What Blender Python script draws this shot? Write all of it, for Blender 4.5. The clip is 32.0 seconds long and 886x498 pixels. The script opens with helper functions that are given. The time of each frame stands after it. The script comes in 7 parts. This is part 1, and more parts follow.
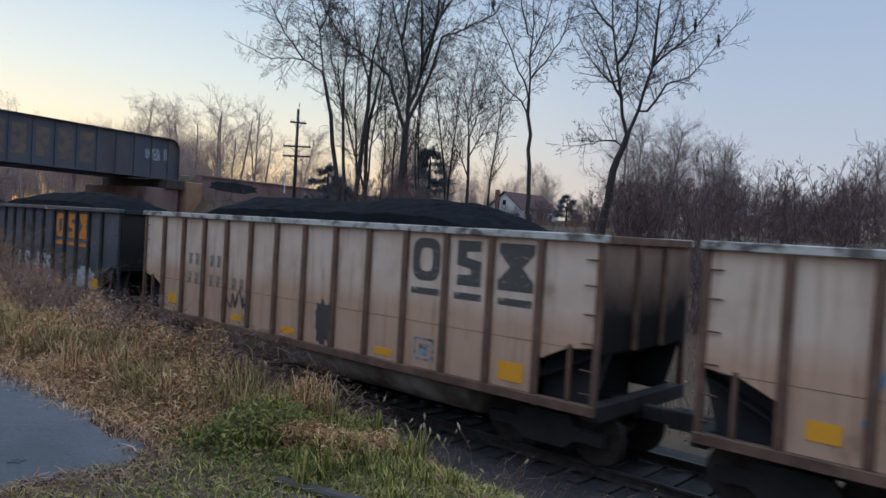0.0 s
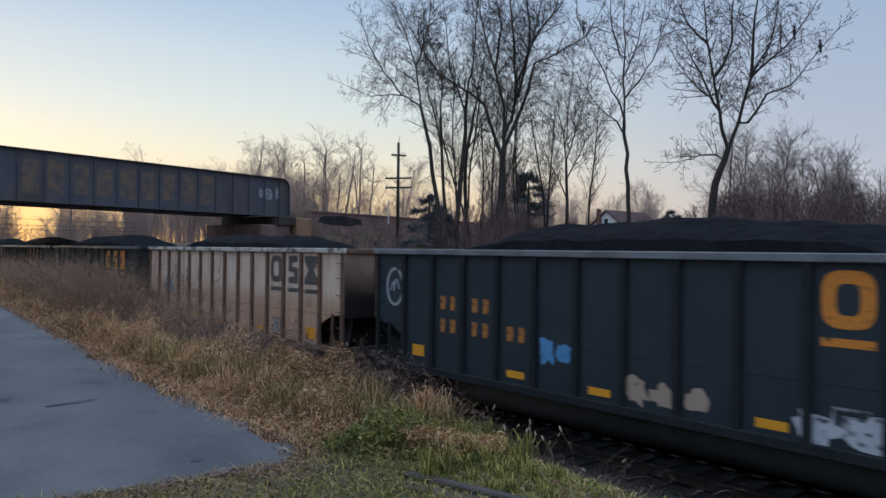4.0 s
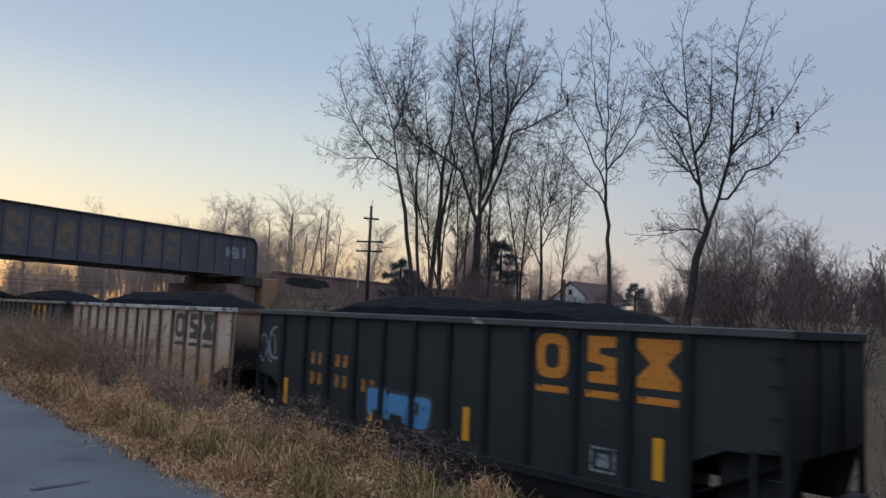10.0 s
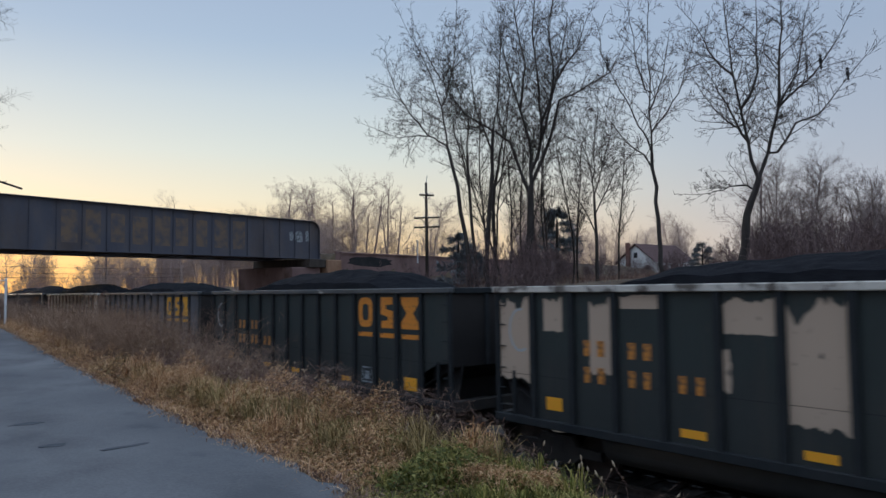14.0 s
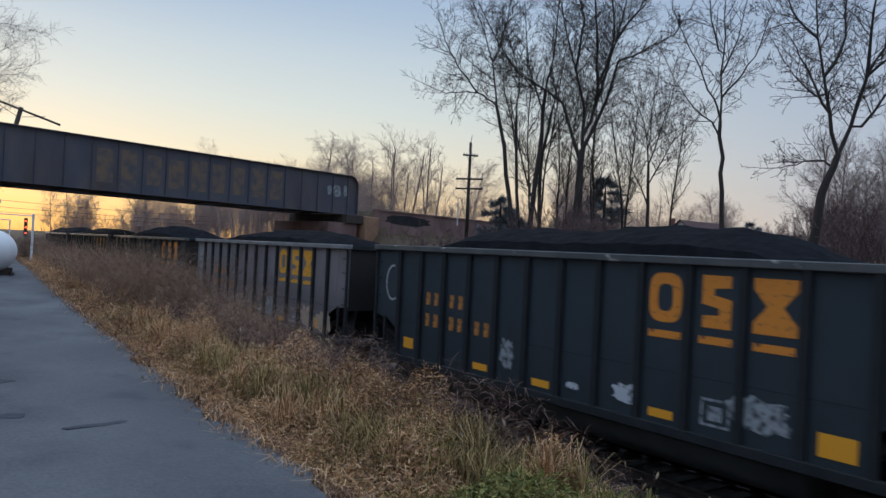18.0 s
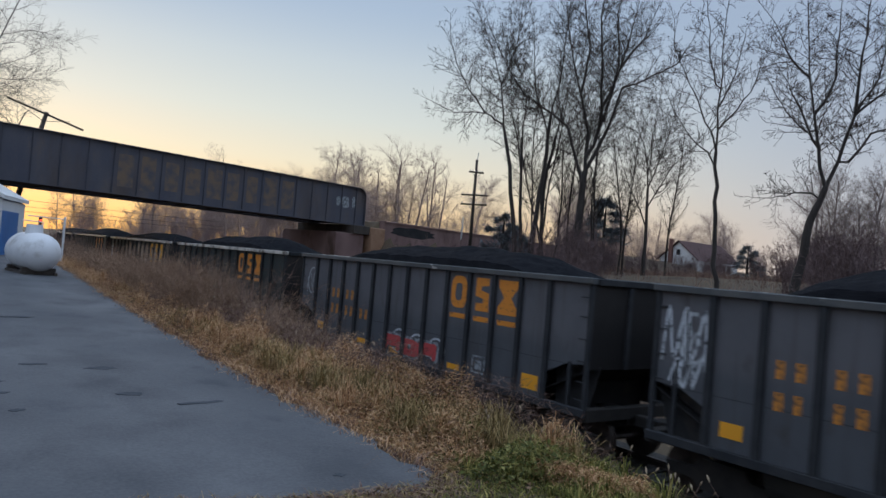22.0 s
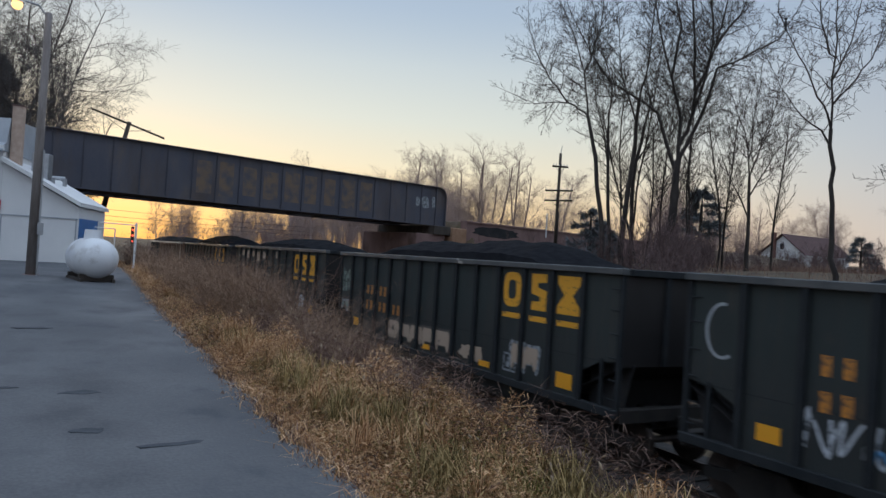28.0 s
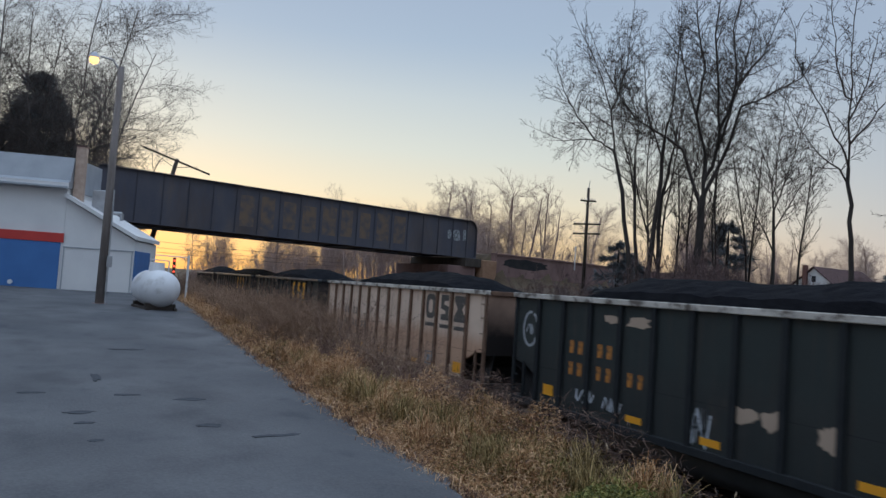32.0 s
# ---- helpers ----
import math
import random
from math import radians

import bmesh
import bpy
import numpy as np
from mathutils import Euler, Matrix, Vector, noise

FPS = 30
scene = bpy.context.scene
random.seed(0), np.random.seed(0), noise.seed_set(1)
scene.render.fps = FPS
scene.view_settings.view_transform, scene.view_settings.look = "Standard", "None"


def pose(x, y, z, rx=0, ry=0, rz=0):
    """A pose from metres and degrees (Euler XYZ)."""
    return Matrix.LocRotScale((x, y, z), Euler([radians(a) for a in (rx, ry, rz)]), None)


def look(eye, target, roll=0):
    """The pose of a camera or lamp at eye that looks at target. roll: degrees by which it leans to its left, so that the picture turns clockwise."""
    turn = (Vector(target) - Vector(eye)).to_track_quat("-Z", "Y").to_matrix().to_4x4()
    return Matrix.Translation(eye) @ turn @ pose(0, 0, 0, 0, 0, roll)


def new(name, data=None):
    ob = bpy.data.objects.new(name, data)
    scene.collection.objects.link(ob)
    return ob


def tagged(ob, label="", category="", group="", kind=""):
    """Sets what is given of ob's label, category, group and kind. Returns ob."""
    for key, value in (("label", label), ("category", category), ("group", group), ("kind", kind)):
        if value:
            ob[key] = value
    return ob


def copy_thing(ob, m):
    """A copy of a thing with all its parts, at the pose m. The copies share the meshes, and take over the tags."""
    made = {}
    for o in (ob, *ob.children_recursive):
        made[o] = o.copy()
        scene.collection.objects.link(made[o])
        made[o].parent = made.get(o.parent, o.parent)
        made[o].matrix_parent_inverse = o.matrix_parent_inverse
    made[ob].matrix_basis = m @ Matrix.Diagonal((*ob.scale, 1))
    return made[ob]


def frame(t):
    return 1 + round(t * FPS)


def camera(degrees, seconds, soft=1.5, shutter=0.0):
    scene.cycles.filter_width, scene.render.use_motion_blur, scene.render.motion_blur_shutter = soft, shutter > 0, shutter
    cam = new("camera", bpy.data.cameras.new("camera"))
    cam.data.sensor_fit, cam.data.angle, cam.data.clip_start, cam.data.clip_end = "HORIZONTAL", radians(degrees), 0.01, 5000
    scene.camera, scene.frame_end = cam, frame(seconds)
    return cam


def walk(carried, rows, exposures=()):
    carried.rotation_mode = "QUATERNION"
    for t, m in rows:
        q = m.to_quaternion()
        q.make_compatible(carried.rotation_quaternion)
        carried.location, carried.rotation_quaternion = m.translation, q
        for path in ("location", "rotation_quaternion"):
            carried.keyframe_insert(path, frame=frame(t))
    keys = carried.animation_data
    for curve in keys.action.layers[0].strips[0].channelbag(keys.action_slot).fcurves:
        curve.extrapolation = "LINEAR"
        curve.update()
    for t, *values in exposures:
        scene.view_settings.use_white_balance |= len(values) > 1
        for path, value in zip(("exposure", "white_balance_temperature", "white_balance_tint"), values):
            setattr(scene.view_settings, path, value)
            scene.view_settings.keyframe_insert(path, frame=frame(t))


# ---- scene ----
cam = camera(61.95, 32.0, soft=1.5, shutter=0.15)

# seconds, x, y, z, pitch + 90, roll, yaw
PATH = [
    (0.0, pose(0.46, -0.26, 1.54, 88.51, -3.28, -48.31)),
    (0.5, pose(0.37, -0.29, 1.57, 89.41, -3.11, -50.28)),
    (1.0, pose(0.33, -0.34, 1.58, 89.03, -2.00, -48.05)),
    (1.5, pose(0.24, -0.37, 1.57, 88.71, -1.58, -44.28)),
    (2.0, pose(0.05, -0.35, 1.53, 85.90, -1.99, -37.99)),
    (2.5, pose(-0.06, -0.35, 1.52, 85.19, -1.20, -31.82)),
    (3.0, pose(-0.04, -0.62, 1.55, 88.62, -1.39, -35.44)),
    (3.5, pose(-0.08, -0.76, 1.58, 90.16, -0.63, -40.43)),
    (5.5, pose(-0.08, -0.87, 1.55, 89.61, -1.64, -39.38)),
    (6.0, pose(0.03, -0.68, 1.54, 89.11, -2.67, -35.71)),
    (6.5, pose(-0.07, -0.44, 1.55, 88.69, -4.31, -36.23)),
    (7.0, pose(-0.09, -0.16, 1.56, 89.45, -3.68, -37.74)),
    (7.5, pose(-0.04, 0.17, 1.56, 88.69, -2.24, -37.48)),
    (8.0, pose(0.02, 0.40, 1.55, 88.96, -1.69, -39.07)),
    (8.5, pose(0.13, 0.63, 1.55, 89.79, -2.83, -41.26)),
    (9.0, pose(0.12, 0.65, 1.56, 92.69, -4.91, -43.55)),
    (9.5, pose(-0.10, 0.56, 1.56, 95.26, -4.97, -45.80)),
    (10.0, pose(-0.25, 0.32, 1.57, 95.34, -2.40, -43.66)),
    (10.5, pose(-0.35, 0.09, 1.58, 94.54, -0.69, -41.29)),
    (11.0, pose(-0.32, 0.10, 1.58, 93.10, -0.20, -41.91)),
    (11.5, pose(-0.37, -0.02, 1.59, 91.84, -0.06, -41.29)),
    (12.0, pose(-0.38, -0.27, 1.58, 91.83, -0.05, -38.37)),
    (12.5, pose(-0.41, -0.45, 1.58, 91.89, -0.15, -36.50)),
    (13.0, pose(-0.46, -0.60, 1.57, 92.52, 0.19, -37.28)),
    (13.5, pose(-0.43, -0.72, 1.57, 93.20, 0.42, -40.38)),
    (14.0, pose(-0.26, -0.79, 1.57, 93.11, 0.75, -38.26)),
    (14.5, pose(-0.13, -0.66, 1.56, 92.34, 0.47, -34.76)),
    (16.5, pose(0.51, 0.43, 1.53, 92.02, -1.63, -36.72)),
    (17.0, pose(0.63, 0.64, 1.50, 90.43, -1.10, -35.83)),
    (17.5, pose(0.77, 0.76, 1.51, 89.61, -0.97, -34.97)),
    (18.0, pose(0.66, 0.84, 1.52, 90.27, -2.82, -35.56)),
    (18.5, pose(0.56, 0.83, 1.56, 90.54, -3.42, -41.81)),
    (19.0, pose(0.43, 0.56, 1.60, 90.80, -2.90, -44.71)),
    (19.5, pose(0.32, 0.38, 1.62, 92.54, -2.86, -42.60)),
    (20.0, pose(0.16, 0.26, 1.62, 92.93, -4.00, -41.76)),
    (20.5, pose(-0.03, 0.14, 1.63, 92.94, -5.45, -39.73)),
    (21.0, pose(-0.28, -0.07, 1.64, 92.25, -5.47, -35.63)),
    (21.5, pose(-0.45, -0.23, 1.65, 90.68, -4.92, -32.88)),
    (22.0, pose(-0.61, -0.35, 1.64, 91.13, -4.81, -35.62)),
    (22.5, pose(-0.74, -0.47, 1.64, 91.95, -4.79, -39.05)),
    (23.0, pose(-0.81, -0.70, 1.64, 91.26, -3.56, -39.16)),
    (23.5, pose(-0.86, -0.80, 1.59, 89.41, -1.16, -36.55)),
    (24.0, pose(-0.82, -0.77, 1.56, 89.87, -0.74, -33.31)),
    (24.5, pose(-0.70, -0.43, 1.57, 90.23, -1.40, -33.43)),
    (25.0, pose(-0.44, -0.15, 1.57, 89.23, -1.86, -33.94)),
    (25.5, pose(-0.16, 0.10, 1.59, 89.49, -2.17, -33.12)),
    (27.5, pose(0.80, 1.08, 1.57, 89.64, -2.64, -30.76)),
    (28.0, pose(0.90, 1.21, 1.57, 90.77, -3.58, -28.77)),
    (28.5, pose(0.77, 1.10, 1.57, 91.71, -4.28, -28.42)),
    (29.0, pose(0.61, 0.94, 1.55, 92.15, -3.85, -29.45)),
    (29.5, pose(0.54, 0.75, 1.56, 91.85, -4.11, -27.84)),
    (30.0, pose(0.41, 0.56, 1.57, 91.32, -4.23, -25.85)),
    (30.5, pose(0.27, 0.32, 1.57, 91.59, -3.72, -25.86)),
    (31.0, pose(0.25, 0.05, 1.58, 91.67, -3.58, -26.24)),
    (31.5, pose(0.17, -0.10, 1.58, 91.91, -3.52, -26.08)),
    (32.0, pose(-0.04, -0.17, 1.59, 93.02, -3.86, -26.54)),
]
# the camera opens and closes a little on the way: seconds, stops
EXPO = [(0.0, 0.38, 5900, 9), (1.5, 0.38, 5900, 9), (2.4, 0.46, 5880, 9), (3.1, 0.4, 5950, 9), (4.5, 0.27, 5940, 9), (6.0, 0.25, 5860, 9), (8.0, 0.25, 5910, 10), (10.0, 0.23, 6280, 10), (11.0, 0.2, 6400, 10), (12.0, 0.2, 6140, 10), (14.0, 0.22, 6120, 9), (17.0, 0.19, 5900, 9), (18.0, 0.2, 6020, 9), (19.0, 0.3, 6280, 10), (20.5, 0.2, 6330, 10), (22.0, 0.2, 6180, 10), (23.0, 0.1, 6080, 9), (24.0, 0.32, 6120, 9), (25.0, 0.38, 6120, 9), (28.0, 0.25, 6380, 9), (30.0, 0.22, 6430, 10), (32.0, 0.18, 6280, 9)]
walk(cam, PATH, EXPO)

# ---- light: the sun is just down, the whole sky does the lighting ----
SUN_EL, SUN_AZ = 2.0, 2.0
world = bpy.data.worlds.new("dusk")
scene.world = world
world.use_nodes = True
wn, wl = world.node_tree.nodes, world.node_tree.links
sky = wn.new("ShaderNodeTexSky")
sky.sky_type = 'NISHITA'
sky.sun_disc = False
sky.sun_elevation, sky.sun_rotation = radians(SUN_EL), radians(SUN_AZ)
sky.altitude, sky.air_density, sky.dust_density, sky.ozone_density = 100, 1.0, 1.5, 2.0


def build_sky():
    """The clear dusk sky over a high thin veil that still holds the light: pink at the horizon, blue-grey above, brightest overhead, warm where the sun went down."""
    tc = wn.new("ShaderNodeTexCoord")
    sep = wn.new("ShaderNodeSeparateXYZ")
    wl.new(tc.outputs["Generated"], sep.inputs[0])
    veil = wn.new("ShaderNodeValToRGB")
    e = veil.color_ramp.elements
    e[0].position, e[0].color = 0.0, (0.41, 0.415, 0.44, 1)
    e[1].position, e[1].color = 1.0, (0.86, 1.02, 1.28, 1)
    for p, c in ((0.06, (0.40, 0.41, 0.44)), (0.16, (0.358, 0.395, 0.455)), (0.30, (0.300, 0.358, 0.452)), (0.45, (0.322, 0.382, 0.492)), (0.7, (0.62, 0.79, 1.02))):
        k = e.new(p)
        k.color = (*c, 1)
    wl.new(sep.outputs[2], veil.inputs[0])
    dot = wn.new("ShaderNodeVectorMath")
    dot.operation = 'DOT_PRODUCT'
    dot.inputs[1].default_value = (math.sin(radians(SUN_AZ)), math.cos(radians(SUN_AZ)), 0)
    wl.new(tc.outputs["Generated"], dot.inputs[0])
    wide = wn.new("ShaderNodeMapRange")
    wide.interpolation_type = 'SMOOTHSTEP'
    wide.inputs[1].default_value, wide.inputs[2].default_value = 0.35, 1.0
    wl.new(dot.outputs["Value"], wide.inputs[0])
    low = wn.new("ShaderNodeValToRGB")
    g = low.color_ramp.elements
    g[0].position, g[0].color = 0.0, (0.85, 0.47, 0.14, 1)
    g[1].position, g[1].color = 0.45, (0.30, 0.39, 0.52, 1)
    for p, c in ((0.06, (0.85, 0.59, 0.29)), (0.12, (0.75, 0.665, 0.48)), (0.18, (0.62, 0.635, 0.56)), (0.32, (0.385, 0.475, 0.57))):
        k = g.new(p)
        k.color = (*c, 1)
    wl.new(sep.outputs[2], low.inputs[0])
    hold = wn.new("ShaderNodeMapRange")
    hold.inputs[1].default_value, hold.inputs[2].default_value, hold.inputs[3].default_value, hold.inputs[4].default_value = 0.25, 0.5, 0.98, 0.0
    wl.new(sep.outputs[2], hold.inputs[0])
    share = wn.new("ShaderNodeMath")
    share.operation = 'MULTIPLY'
    wl.new(hold.outputs[0], share.inputs[0])
    wl.new(wide.outputs[0], share.inputs[1])
    thin = wn.new("ShaderNodeVectorMath")
    thin.operation = 'SCALE'
    thin.inputs["Scale"].default_value = 0.02
    wl.new(sky.outputs[0], thin.inputs[0])
    side = wn.new("ShaderNodeMapRange")
    side.interpolation_type = 'SMOOTHSTEP'
    side.inputs[1].default_value, side.inputs[2].default_value = -0.3, 0.75
    wl.new(dot.outputs["Value"], side.inputs[0])
    blush = wn.new("ShaderNodeValToRGB")
    h = blush.color_ramp.elements
    h[0].position, h[0].color = 0.0, (0.085, 0.03, 0.0, 1)
    h[1].position, h[1].color = 0.32, (0.0, 0.0, 0.0, 1)
    k = h.new(0.15)
    k.color = (0.03, 0.012, 0.0, 1)
    wl.new(sep.outputs[2], blush.inputs[0])
    pink = wn.new("ShaderNodeVectorMath")
    pink.operation = 'SCALE'
    wl.new(blush.outputs[0], pink.inputs[0])
    wl.new(side.outputs[0], pink.inputs["Scale"])
    pale = wn.new("ShaderNodeVectorMath")
    pale.operation = 'ADD'
    wl.new(veil.outputs[0], pale.inputs[0])
    wl.new(pink.outputs[0], pale.inputs[1])
    a = wn.new("ShaderNodeMix")
    a.data_type = 'RGBA'
    wl.new(share.outputs[0], a.inputs[0])
    wl.new(pale.outputs[0], a.inputs[6])
    wl.new(low.outputs[0], a.inputs[7])
    b = wn.new("ShaderNodeVectorMath")
    b.operation = 'ADD'
    wl.new(a.outputs[2], b.inputs[0])
    wl.new(thin.outputs[0], b.inputs[1])
    wl.new(b.outputs[0], wn["Background"].inputs[0])
    wn["Background"].inputs[1].default_value = 1.0


build_sky()
sun_data = bpy.data.lights.new("sun", 'SUN')
sun_data.energy, sun_data.angle, sun_data.color = 0.5, radians(20), (1.0, 0.78, 0.58)
sun = new("sun", sun_data)
sun.matrix_world = look((0, 0, 60), (-60 * math.sin(radians(SUN_AZ)), -60 * math.cos(radians(SUN_AZ)), 60 - 60 * math.tan(radians(9))))
scene.view_settings.exposure = 0.0

# ---- materials ----
def nodes_of(name):
    m = bpy.data.materials.new(name)
    m.use_nodes = True
    nt = m.node_tree
    return m, nt.nodes, nt.links, nt.nodes["Principled BSDF"]


def ramp(n, stops):
    r = n.new("ShaderNodeValToRGB")
    e = r.color_ramp.elements
    e[0].position, e[0].color = stops[0][0], (*stops[0][1], 1)
    e[1].position, e[1].color = stops[-1][0], (*stops[-1][1], 1)
    for p, c in stops[1:-1]:
        k = e.new(p)
        k.color = (*c, 1)
    return r


def surface(name, stops, scale=3.0, rough=0.7, metal=0.0, bump=0.2, fine=30.0, stretch=(1, 1, 1), stain=None, stain_scale=0.6, stain_cut=(0.52, 0.68), island=0.0, spec=0.4):
    """Two scales of noise over a colour ramp, a fine relief and, where wanted, stains with a shape of their own."""
    m, n, l, b = nodes_of(name)
    tc = n.new("ShaderNodeTexCoord")
    mp = n.new("ShaderNodeMapping")
    mp.inputs["Scale"].default_value = stretch
    l.new(tc.outputs["Object"], mp.inputs[0])
    big = n.new("ShaderNodeTexNoise")
    big.inputs["Scale"].default_value, big.inputs["Detail"].default_value = scale, 6
    small = n.new("ShaderNodeTexNoise")
    small.inputs["Scale"].default_value, small.inputs["Detail"].default_value = fine, 4
    l.new(mp.outputs[0], big.inputs["Vector"])
    l.new(mp.outputs[0], small.inputs["Vector"])
    mix = n.new("ShaderNodeMath")
    mix.operation = 'MULTIPLY_ADD'
    mix.inputs[1].default_value = 0.35
    l.new(small.outputs[0], mix.inputs[0])
    sub = n.new("ShaderNodeMath")
    sub.operation = 'MULTIPLY_ADD'
    sub.inputs[1].default_value, sub.inputs[2].default_value = 1.0, -0.175
    l.new(big.outputs[0], sub.inputs[0])
    l.new(sub.outputs[0], mix.inputs[2])
    fac = mix.outputs[0]
    if island:
        geo = n.new("ShaderNodeNewGeometry")
        add = n.new("ShaderNodeMath")
        add.operation = 'MULTIPLY_ADD'
        add.inputs[1].default_value = island
        l.new(geo.outputs["Random Per Island"], add.inputs[0])
        off = n.new("ShaderNodeMath")
        off.operation = 'SUBTRACT'
        off.inputs[1].default_value = island / 2
        l.new(fac, off.inputs[0])
        l.new(off.outputs[0], add.inputs[2])
        fac = add.outputs[0]
    r = ramp(n, stops)
    l.new(fac, r.inputs[0])
    col = r.outputs[0]
    if stain:
        sn = n.new("ShaderNodeTexNoise")
        sn.inputs["Scale"].default_value, sn.inputs["Detail"].default_value = stain_scale, 8
        sn.inputs["Roughness"].default_value = 0.65
        l.new(mp.outputs[0], sn.inputs["Vector"])
        mr = n.new("ShaderNodeMapRange")
        mr.inputs[1].default_value, mr.inputs[2].default_value = stain_cut
        l.new(sn.outputs[0], mr.inputs[0])
        mc = n.new("ShaderNodeMix")
        mc.data_type = 'RGBA'
        l.new(mr.outputs[0], mc.inputs[0])
        l.new(col, mc.inputs[6])
        mc.inputs[7].default_value = (*stain, 1)
        col = mc.outputs[2]
    l.new(col, b.inputs["Base Color"])
    b.inputs["Roughness"].default_value, b.inputs["Metallic"].default_value = rough, metal
    b.inputs["Specular IOR Level"].default_value = spec
    if bump:
        bp = n.new("ShaderNodeBump")
        bp.inputs["Strength"].default_value, bp.inputs["Distance"].default_value = bump, 0.02
        l.new(small.outputs[0], bp.inputs["Height"])
        l.new(bp.outputs[0], b.inputs["Normal"])
    return m


def car_paint(name, top, low, rust, streak=0.35, rough=0.55, patch=None, patch_cut=(0.55, 0.57), patch_scale=1.1):
    """Weathered side paint: the lower half dirtier, rain streaks running down, rust blooms; patch: bare places where paint has peeled."""
    m, n, l, b = nodes_of(name)
    tc = n.new("ShaderNodeTexCoord")
    oi = n.new("ShaderNodeObjectInfo")
    shift = n.new("ShaderNodeVectorMath")
    shift.operation = 'MULTIPLY_ADD'
    shift.inputs[1].default_value = (1, 1, 1)
    rnd = n.new("ShaderNodeVectorMath")
    rnd.operation = 'SCALE'
    rnd.inputs[0].default_value = (37, 19, 0)
    l.new(oi.outputs["Random"], rnd.inputs["Scale"])
    l.new(tc.outputs["Object"], shift.inputs[0])
    l.new(rnd.outputs[0], shift.inputs[2])

    def noise_at(scale, stretch, detail=6):
        mp = n.new("ShaderNodeMapping")
        mp.inputs["Scale"].default_value = stretch
        l.new(shift.outputs[0], mp.inputs[0])
        t = n.new("ShaderNodeTexNoise")
        t.inputs["Scale"].default_value, t.inputs["Detail"].default_value = scale, detail
        l.new(mp.outputs[0], t.inputs["Vector"])
        return t.outputs[0]

    def rng(v, a, c, lo=0.0, hi=1.0):
        r = n.new("ShaderNodeMapRange")
        r.inputs[1].default_value, r.inputs[2].default_value, r.inputs[3].default_value, r.inputs[4].default_value = a, c, lo, hi
        l.new(v, r.inputs[0])
        return r.outputs[0]

    def mixc(f, a, c):
        x = n.new("ShaderNodeMix")
        x.data_type = 'RGBA'
        l.new(f, x.inputs[0])
        for k, v in ((6, a), (7, c)):
            if isinstance(v, tuple):
                x.inputs[k].default_value = (*v, 1)
            else:
                l.new(v, x.inputs[k])
        return x.outputs[2]
    sep = n.new("ShaderNodeSeparateXYZ")
    l.new(tc.outputs["Object"], sep.inputs[0])
    wob = noise_at(0.7, (1, 1, 1))
    zz = n.new("ShaderNodeMath")
    zz.operation = 'MULTIPLY_ADD'
    zz.inputs[1].default_value = 0.5
    l.new(wob, zz.inputs[0])
    l.new(sep.outputs[2], zz.inputs[2])
    col = mixc(rng(zz.outputs[0], 2.85, 2.45), top, low)
    cloud = noise_at(1.3, (1, 1, 1), 8)
    col = mixc(rng(cloud, 0.42, 0.75, 0.0, 0.5), col, tuple(0.72 * v for v in low))
    run = noise_at(4.0, (1.6, 1.6, 0.12), 5)
    col = mixc(rng(run, 0.52, 0.78, 0.0, streak), col, rust)
    bloom = noise_at(2.2, (1, 1, 0.6), 9)
    col = mixc(rng(bloom, 0.62, 0.74, 0.0, 0.6), col, rust)
    if patch:
        pn = noise_at(patch_scale, (1, 1, 0.7), 7)
        col = mixc(rng(pn, *patch_cut), col, patch)
    l.new(col, b.inputs["Base Color"])
    grain = noise_at(60, (1, 1, 1), 3)
    l.new(rng(grain, 0.3, 0.7, rough - 0.1, rough + 0.15), b.inputs["Roughness"])
    b.inputs["Specular IOR Level"].default_value = 0.25
    bp = n.new("ShaderNodeBump")
    bp.inputs["Strength"].default_value, bp.inputs["Distance"].default_value = 0.15, 0.01
    l.new(bloom, bp.inputs["Height"])
    l.new(bp.outputs[0], b.inputs["Normal"])
    return m


def flake(name, colour, cut=(0.30, 0.42), rough=0.6, scale=9.0, under=(0.03, 0.035, 0.04), fade=0.85):
    """Sprayed or stencilled paint, worn through in small flakes."""
    m, n, l, b = nodes_of(name)
    tc = n.new("ShaderNodeTexCoord")
    t = n.new("ShaderNodeTexNoise")
    t.inputs["Scale"].default_value, t.inputs["Detail"].default_value = scale, 8
    l.new(tc.outputs["Object"], t.inputs["Vector"])
    mr = n.new("ShaderNodeMapRange")
    mr.inputs[1].default_value, mr.inputs[2].default_value, mr.inputs[4].default_value = cut[0], cut[1], fade
    l.new(t.outputs[0], mr.inputs[0])
    mx = n.new("ShaderNodeMix")
    mx.data_type = 'RGBA'
    mx.inputs[6].default_value, mx.inputs[7].default_value = (*under, 1), (*colour, 1)
    l.new(mr.outputs[0], mx.inputs[0])
    l.new(mx.outputs[2], b.inputs["Base Color"])
    b.inputs["Roughness"].default_value = rough
    return m


def glow(name, colour, strength):
    m, n, l, b = nodes_of(name)
    b.inputs["Base Color"].default_value = (*colour, 1)
    b.inputs["Emission Color"].default_value = (*colour, 1)
    b.inputs["Emission Strength"].default_value = strength
    return m


